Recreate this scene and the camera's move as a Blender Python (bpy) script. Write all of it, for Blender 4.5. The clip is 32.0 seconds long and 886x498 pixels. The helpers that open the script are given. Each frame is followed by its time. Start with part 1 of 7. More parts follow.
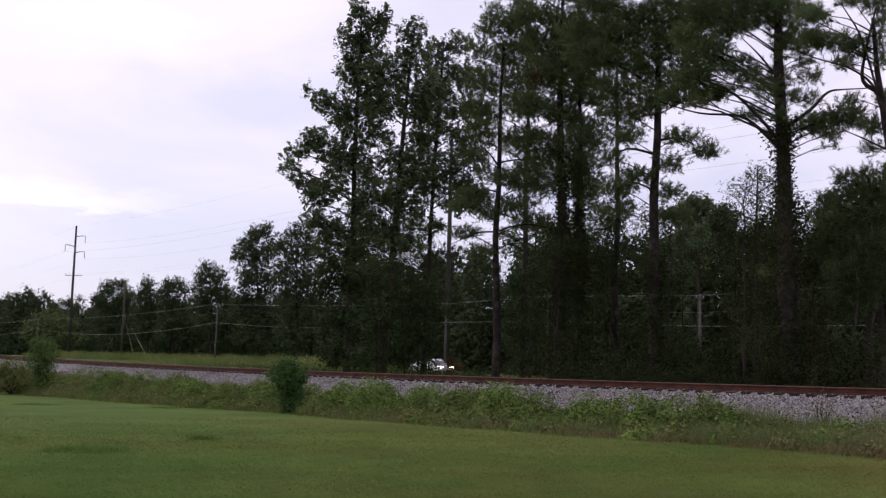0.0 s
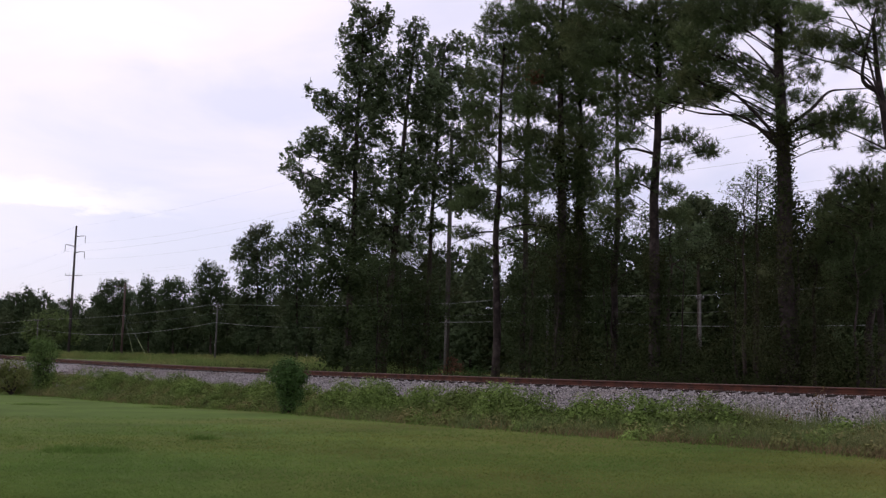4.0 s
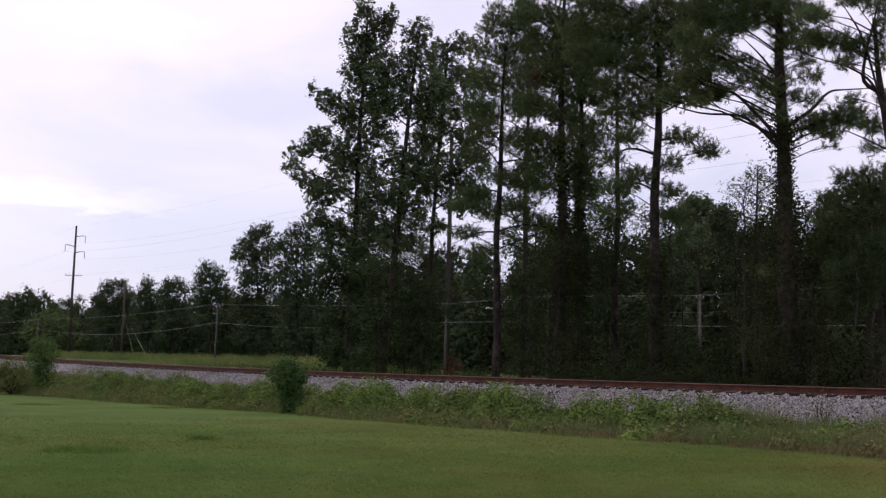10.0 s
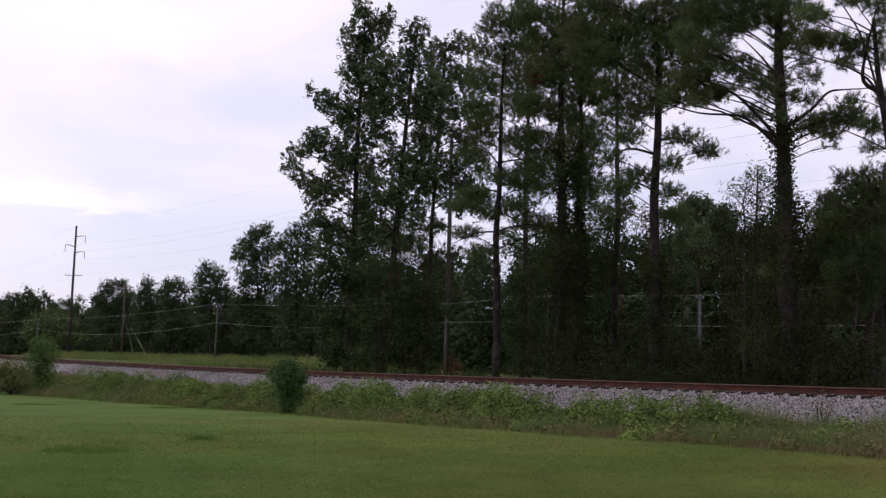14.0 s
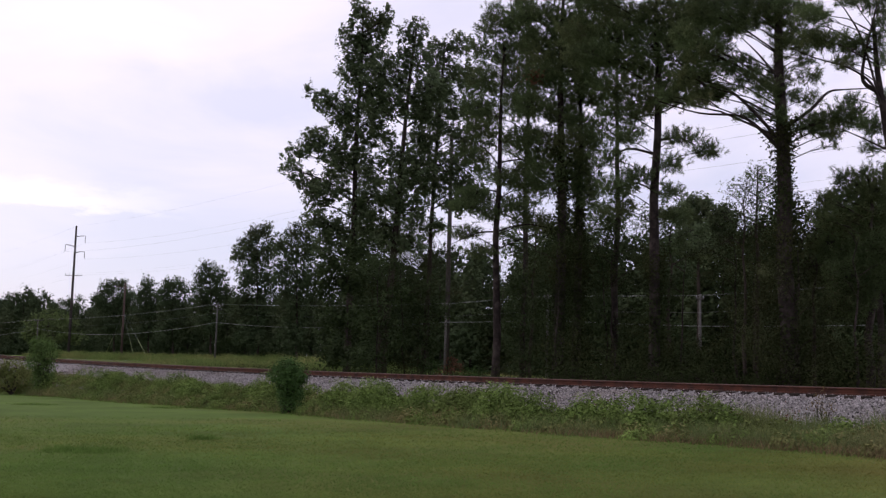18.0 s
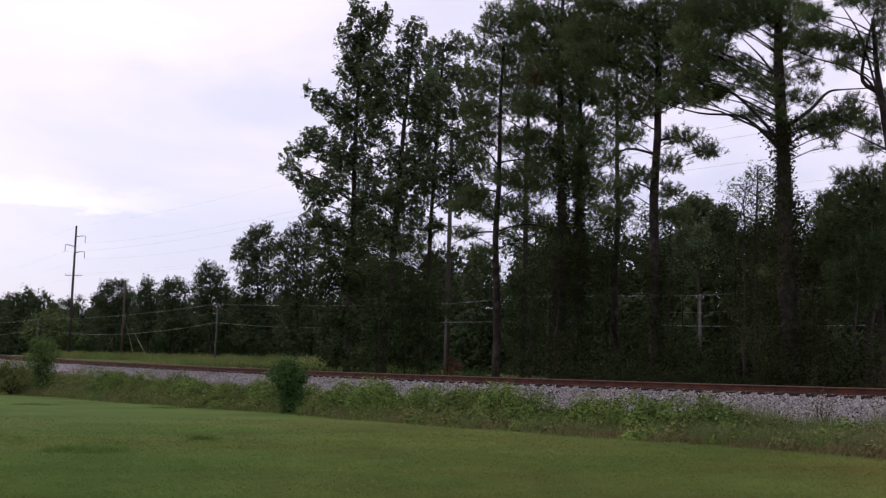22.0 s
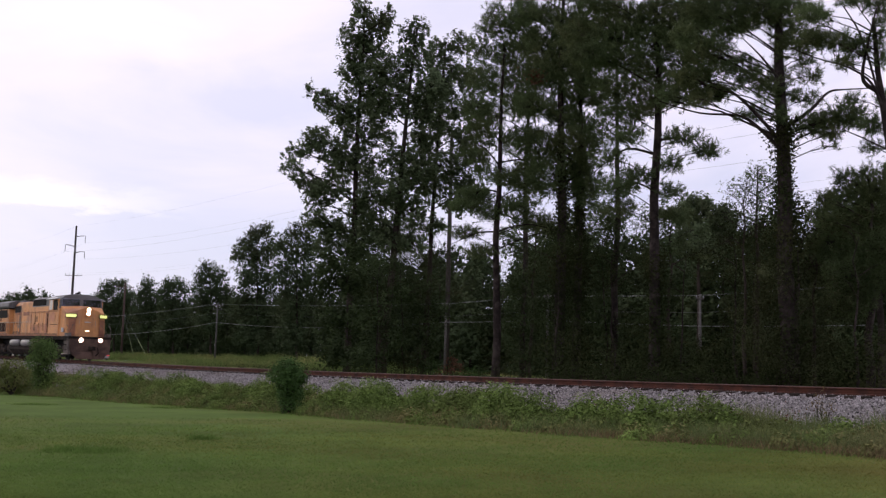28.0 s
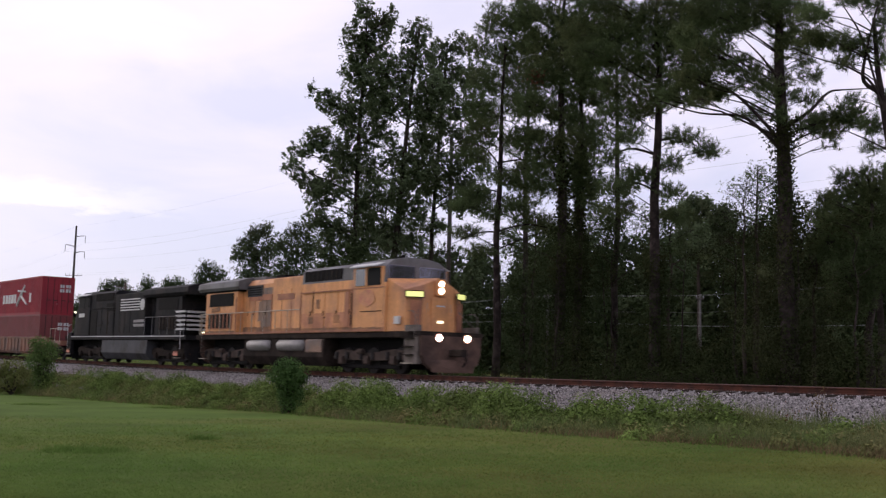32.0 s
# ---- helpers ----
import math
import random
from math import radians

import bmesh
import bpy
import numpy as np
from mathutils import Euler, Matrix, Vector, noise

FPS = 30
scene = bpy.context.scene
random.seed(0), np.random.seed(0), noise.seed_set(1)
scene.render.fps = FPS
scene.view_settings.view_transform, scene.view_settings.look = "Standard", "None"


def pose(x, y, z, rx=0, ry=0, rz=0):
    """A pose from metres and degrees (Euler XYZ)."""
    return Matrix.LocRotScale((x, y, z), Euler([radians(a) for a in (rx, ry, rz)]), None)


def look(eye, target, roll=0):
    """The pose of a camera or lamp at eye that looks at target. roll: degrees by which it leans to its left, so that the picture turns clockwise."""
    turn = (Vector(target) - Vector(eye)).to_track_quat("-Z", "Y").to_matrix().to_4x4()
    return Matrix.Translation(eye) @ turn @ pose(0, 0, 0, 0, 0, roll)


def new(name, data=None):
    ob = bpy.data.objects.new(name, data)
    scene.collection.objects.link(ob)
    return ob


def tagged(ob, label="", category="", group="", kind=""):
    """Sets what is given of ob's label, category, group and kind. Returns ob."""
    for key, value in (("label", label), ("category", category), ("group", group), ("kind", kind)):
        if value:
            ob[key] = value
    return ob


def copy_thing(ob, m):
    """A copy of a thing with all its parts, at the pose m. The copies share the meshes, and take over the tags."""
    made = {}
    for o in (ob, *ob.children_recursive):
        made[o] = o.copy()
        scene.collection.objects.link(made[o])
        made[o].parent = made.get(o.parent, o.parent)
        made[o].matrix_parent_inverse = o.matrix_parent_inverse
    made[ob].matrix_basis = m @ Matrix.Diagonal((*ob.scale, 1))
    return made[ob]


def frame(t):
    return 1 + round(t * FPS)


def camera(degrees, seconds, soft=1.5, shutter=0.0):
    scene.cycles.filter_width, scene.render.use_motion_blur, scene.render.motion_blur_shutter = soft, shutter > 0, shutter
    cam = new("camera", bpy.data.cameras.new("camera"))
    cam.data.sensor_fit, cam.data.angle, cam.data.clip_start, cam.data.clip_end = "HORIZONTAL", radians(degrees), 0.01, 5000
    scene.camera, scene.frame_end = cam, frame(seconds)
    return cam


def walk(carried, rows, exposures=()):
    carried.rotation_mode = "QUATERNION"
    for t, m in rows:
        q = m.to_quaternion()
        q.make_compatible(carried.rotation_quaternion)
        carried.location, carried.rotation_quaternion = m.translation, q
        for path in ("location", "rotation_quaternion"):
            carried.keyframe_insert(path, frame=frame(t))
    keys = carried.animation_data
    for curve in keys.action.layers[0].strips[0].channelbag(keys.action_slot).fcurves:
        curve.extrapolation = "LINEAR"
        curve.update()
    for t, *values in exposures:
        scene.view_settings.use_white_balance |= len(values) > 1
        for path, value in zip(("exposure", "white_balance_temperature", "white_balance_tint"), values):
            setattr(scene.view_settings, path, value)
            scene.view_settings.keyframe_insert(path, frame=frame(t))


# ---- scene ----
cam = camera(44.53, 32.0, soft=1.3, shutter=0.5)
EYE = (0.0, 0.0, 1.60)
AIM = look(EYE, (0.0, 100.0, EYE[2] + 100.0 * math.tan(radians(6.34))), 1.46)
walk(cam, [(0.0, AIM), (32.0, AIM)], exposures=[(0.0, 0.0), (32.0, 0.0)])

# ---- plan: a straight railway, crossing the view; s runs along it, n stands square to it, towards the eye ----
TURN = radians(-53.78)
ALONG = Vector((math.cos(TURN), math.sin(TURN), 0.0))
NEAR = Vector((math.sin(TURN), -math.cos(TURN), 0.0))
START = Vector((0.0, 42.2, 0.0))
RAIL_Z = 1.359


def rail_z(s):
    """Height of the rail heads: a long shallow sag."""
    a = -s if s < 0 else s
    if a > 75:
        return RAIL_Z + 1.155e-4 * 75 * 75 + 0.0173 * 60 * (1 - math.exp(-(a - 75) / 60))
    return RAIL_Z + 1.155e-4 * a * a


def ramp(a, b, x):
    x = min(1.0, max(0.0, (x - a) / (b - a)))
    return x * x * (3 - 2 * x)


def mix(a, b, k):
    return a + (b - a) * k


def ground_z(s, n):
    """The one height field: lawn, bank, track bed, verge, road, woods."""
    lawn = -0.06 + 0.0135 * max(-60, min(45, s)) * (1 - 0.75 * ramp(9, 30, n))
    bed = rail_z(max(-120, min(60, s))) - 0.62
    road = road_z(s) - 0.03
    if n > 0:
        left = ramp(0, 12, -s)
        z = mix(bed, lawn, ramp(mix(1.8, 3.0, left), mix(6.0, 7.3, left), n))
    elif n > -9:
        z = mix(bed, road - 0.2, 1 - ramp(-9, -2.5, n))
    elif n > -34:
        z = mix(road - 0.2, road, 1 - ramp(-34, -22, n))
    elif n > -42.5:
        z = road
    else:
        z = road + 0.55 * ramp(60, 100, -s) * (1 - ramp(-47, -42.5, n))
    if n > 4 or n < -44 or -32 < n < -4:
        z += 0.05 * noise.noise(Vector((s * 0.21, n * 0.21, 0.0)))
    return z


def road_z(s):
    return 1.04 + 0.008 * max(0.0, min(40.0, -s - 40.0)) + 0.0045 * max(0.0, min(120.0, -s - 80.0))


def at(s, n, z=0.0):
    p = START + ALONG * s + NEAR * n
    return Vector((p.x, p.y, z))


def plan(x, y):
    d = Vector((x, y, 0)) - START
    return d.dot(ALONG), d.dot(NEAR)


def grounded(x, y):
    return Vector((x, y, ground_z(*plan(x, y))))


# ---- world and sun: a bright, thinly clouded evening sky ----
STREAK_Z = 0.150
SUN_EL, SUN_AZ = radians(24), radians(-52)
world = bpy.data.worlds.new("evening_sky")
scene.world = world
world.use_nodes = True
wn, wl = world.node_tree.nodes, world.node_tree.links
wn.clear()


def wnode(kind, **values):
    n = wn.new(kind)
    for k, v in values.items():
        n.inputs[k].default_value = v
    return n


sky = wn.new("ShaderNodeTexSky")
sky.sky_type, sky.sun_disc = "NISHITA", False
sky.sun_elevation, sky.sun_rotation = SUN_EL, SUN_AZ
sky.dust_density, sky.ozone_density = 2.0, 1.5
coord = wn.new("ShaderNodeTexCoord")
split = wn.new("ShaderNodeSeparateXYZ")
wl.new(coord.outputs["Generated"], split.inputs[0])
# flat cloud sheets: the direction divided by its height
lift = wn.new("ShaderNodeMath")
lift.operation = "ADD"
lift.inputs[1].default_value = 0.16
wl.new(split.outputs["Z"], lift.inputs[0])
sheet = wn.new("ShaderNodeVectorMath")
sheet.operation = "DIVIDE"
wl.new(coord.outputs["Generated"], sheet.inputs[0])
spread = wn.new("ShaderNodeCombineXYZ")
for k in range(3):
    wl.new(lift.outputs[0], spread.inputs[k])
wl.new(spread.outputs[0], sheet.inputs[1])
cloud = wnode("ShaderNodeTexNoise", Scale=1.3, Detail=6.0, Roughness=0.52, Distortion=0.4)
wl.new(sheet.outputs[0], cloud.inputs["Vector"])
cover = wn.new("ShaderNodeValToRGB")
cover.color_ramp.elements[0].position, cover.color_ramp.elements[0].color = 0.36, (0.42, 0.42, 0.42, 1)
cover.color_ramp.elements[1].position, cover.color_ramp.elements[1].color = 0.62, (1, 1, 1, 1)
wl.new(cloud.outputs["Fac"], cover.inputs[0])
# thin veil: more of it higher up
high = wn.new("ShaderNodeMapRange")
high.inputs["From Min"].default_value, high.inputs["From Max"].default_value = 0.03, 0.26
high.inputs["To Min"].default_value, high.inputs["To Max"].default_value = 0.08, 1.0
wl.new(split.outputs["Z"], high.inputs["Value"])
veil = wn.new("ShaderNodeMath")
veil.operation = "MULTIPLY"
wl.new(cover.outputs["Color"], veil.inputs[0])
wl.new(high.outputs[0], veil.inputs[1])
dim = wn.new("ShaderNodeVectorMath")
dim.operation = "SCALE"
dim.inputs["Scale"].default_value = 0.12
wl.new(sky.outputs[0], dim.inputs[0])
white = wn.new("ShaderNodeMix")
white.data_type = "RGBA"
white.inputs[7].default_value = (1.125, 1.01, 1.155, 1)
pale = wn.new("ShaderNodeMix")
pale.data_type = "RGBA"
pale.inputs[0].default_value = 0.75
pale.inputs[7].default_value = (0.665, 0.685, 0.965, 1)
wl.new(dim.outputs[0], pale.inputs[6])
wl.new(pale.outputs[2], white.inputs[6])
thin = wn.new("ShaderNodeMapRange")
thin.inputs["From Min"].default_value, thin.inputs["From Max"].default_value = -0.25, 0.4
thin.inputs["To Min"].default_value, thin.inputs["To Max"].default_value = 1.0, 0.7
wl.new(split.outputs["X"], thin.inputs["Value"])
veil_east = wn.new("ShaderNodeMath")
veil_east.operation = "MULTIPLY"
wl.new(veil.outputs[0], veil_east.inputs[0])
wl.new(thin.outputs[0], veil_east.inputs[1])
wl.new(veil_east.outputs[0], white.inputs[0])
# a bright streak of cloud low over the fields to the west
ripple = wnode("ShaderNodeTexNoise", Scale=7.0, Detail=5.0, Roughness=0.6)
wl.new(sheet.outputs[0], ripple.inputs["Vector"])
wave = wn.new("ShaderNodeMath")
wave.operation = "MULTIPLY_ADD"
wave.inputs[1].default_value = 0.035
wl.new(ripple.outputs["Fac"], wave.inputs[0])
wl.new(split.outputs["Z"], wave.inputs[2])


def ramp_node(source, a, b):
    r = wn.new("ShaderNodeMapRange")
    r.interpolation_type = "SMOOTHSTEP"
    r.inputs["From Min"].default_value, r.inputs["From Max"].default_value = a, b
    wl.new(source, r.inputs["Value"])
    return r.outputs[0]


def times_node(a, b):
    m = wn.new("ShaderNodeMath")
    m.operation = "MULTIPLY"
    wl.new(a, m.inputs[0])
    wl.new(b, m.inputs[1])
    return m.outputs[0]


streak = times_node(times_node(ramp_node(wave.outputs[0], STREAK_Z - 0.006, STREAK_Z + 0.003), ramp_node(wave.outputs[0], STREAK_Z + 0.026, STREAK_Z + 0.006)), ramp_node(split.outputs["X"], -0.20, -0.36))
lit = wn.new("ShaderNodeMix")
lit.data_type = "RGBA"
lit.inputs[7].default_value = (1.12, 1.06, 1.12, 1)
wl.new(streak, lit.inputs[0])
wl.new(white.outputs[2], lit.inputs[6])
bg = wn.new("ShaderNodeBackground")
bg.inputs["Strength"].default_value = 1.0
wl.new(lit.outputs[2], bg.inputs["Color"])
wout = wn.new("ShaderNodeOutputWorld")
wl.new(bg.outputs[0], wout.inputs[0])

sun = new("sun", bpy.data.lights.new("sun", "SUN"))
sun.data.energy, sun.data.angle, sun.data.color = 0.6, radians(25), (1.0, 0.93, 0.86)
sun.matrix_world = look((-60 * math.sin(-SUN_AZ), 60 * math.cos(SUN_AZ), 60 * math.tan(SUN_EL)), (0, 0, 0))


# ---- materials ----
def material(name, colour, rough=0.7, metal=0.0, vary=0.25, scale=8.0, fine=60.0, bump=0.15, island=0.0, second=None, patch=2.0,
             patch_at=(0.45, 0.62), transmit=0.0, spec=0.5, random=0.0, emit=None, power=0.0, coords="Object", streak=0.0, drift=0.0):
    m = bpy.data.materials.new(name)
    m.use_nodes = True
    nodes, links = m.node_tree.nodes, m.node_tree.links
    b = nodes["Principled BSDF"]
    b.inputs["Roughness"].default_value, b.inputs["Metallic"].default_value = rough, metal
    b.inputs["Specular IOR Level"].default_value = spec
    tc = nodes.new("ShaderNodeTexCoord")

    def noise_node(s, detail=4.0):
        n = nodes.new("ShaderNodeTexNoise")
        n.inputs["Scale"].default_value, n.inputs["Detail"].default_value = s, detail
        links.new(tc.outputs[coords], n.inputs["Vector"])
        return n

    def value_shift(col_socket, fac_socket, amount):
        r = nodes.new("ShaderNodeMapRange")
        r.inputs["To Min"].default_value, r.inputs["To Max"].default_value = 1 - amount, 1 + amount
        links.new(fac_socket, r.inputs["Value"])
        h = nodes.new("ShaderNodeHueSaturation")
        links.new(r.outputs[0], h.inputs["Value"])
        links.new(col_socket, h.inputs["Color"])
        return h.outputs[0]

    base = nodes.new("ShaderNodeRGB")
    base.outputs[0].default_value = (*colour, 1)
    out = base.outputs[0]
    if second:
        n = noise_node(patch, 5.0)
        r = nodes.new("ShaderNodeValToRGB")
        r.color_ramp.elements[0].position, r.color_ramp.elements[1].position = patch_at
        where = n.outputs["Fac"]
        if drift:
            # the second colour gains on the first along x
            sep = nodes.new("ShaderNodeSeparateXYZ")
            links.new(tc.outputs[coords], sep.inputs[0])
            add = nodes.new("ShaderNodeMath")
            add.operation = "MULTIPLY_ADD"
            add.inputs[1].default_value = drift
            links.new(sep.outputs["X"], add.inputs[0])
            links.new(where, add.inputs[2])
            where = add.outputs[0]
        links.new(where, r.inputs[0])
        mx = nodes.new("ShaderNodeMix")
        mx.data_type = "RGBA"
        links.new(r.outputs[0], mx.inputs[0])
        links.new(out, mx.inputs[6])
        mx.inputs[7].default_value = (*second, 1)
        out = mx.outputs[2]
    if vary:
        out = value_shift(out, noise_node(scale).outputs["Fac"], vary * 1.6)
    n_fine = noise_node(fine, 3.0) if fine else None
    if n_fine and vary:
        out = value_shift(out, n_fine.outputs["Fac"], vary)
    if streak:
        sq = nodes.new("ShaderNodeMapping")
        sq.inputs["Scale"].default_value = (3.2, 3.2, 0.22)
        links.new(tc.outputs[coords], sq.inputs["Vector"])
        n = nodes.new("ShaderNodeTexNoise")
        n.inputs["Scale"].default_value, n.inputs["Detail"].default_value = 1.6, 6.0
        links.new(sq.outputs[0], n.inputs["Vector"])
        out = value_shift(out, n.outputs["Fac"], streak * 1.6)
    if island:
        g = nodes.new("ShaderNodeNewGeometry")
        out = value_shift(out, g.outputs["Random Per Island"], island)
    if random:
        o = nodes.new("ShaderNodeObjectInfo")
        out = value_shift(out, o.outputs["Random"], random)
    links.new(out, b.inputs["Base Color"])
    if bump and n_fine:
        bu = nodes.new("ShaderNodeBump")
        bu.inputs["Strength"].default_value, bu.inputs["Distance"].default_value = bump, 0.02
        links.new(n_fine.outputs["Fac"], bu.inputs["Height"])
        links.new(bu.outputs[0], b.inputs["Normal"])
    if emit:
        b.inputs["Emission Color"].default_value, b.inputs["Emission Strength"].default_value = (*emit, 1), power
    if transmit:
        t = nodes.new("ShaderNodeBsdfTranslucent")
        links.new(out, t.inputs["Color"])
        mixer = nodes.new("ShaderNodeMixShader")
        mixer.inputs[0].default_value = transmit
        links.new(b.outputs[0], mixer.inputs[1])
        links.new(t.outputs[0], mixer.inputs[2])
        links.new(mixer.outputs[0], nodes["Material Output"].inputs["Surface"])
    return m


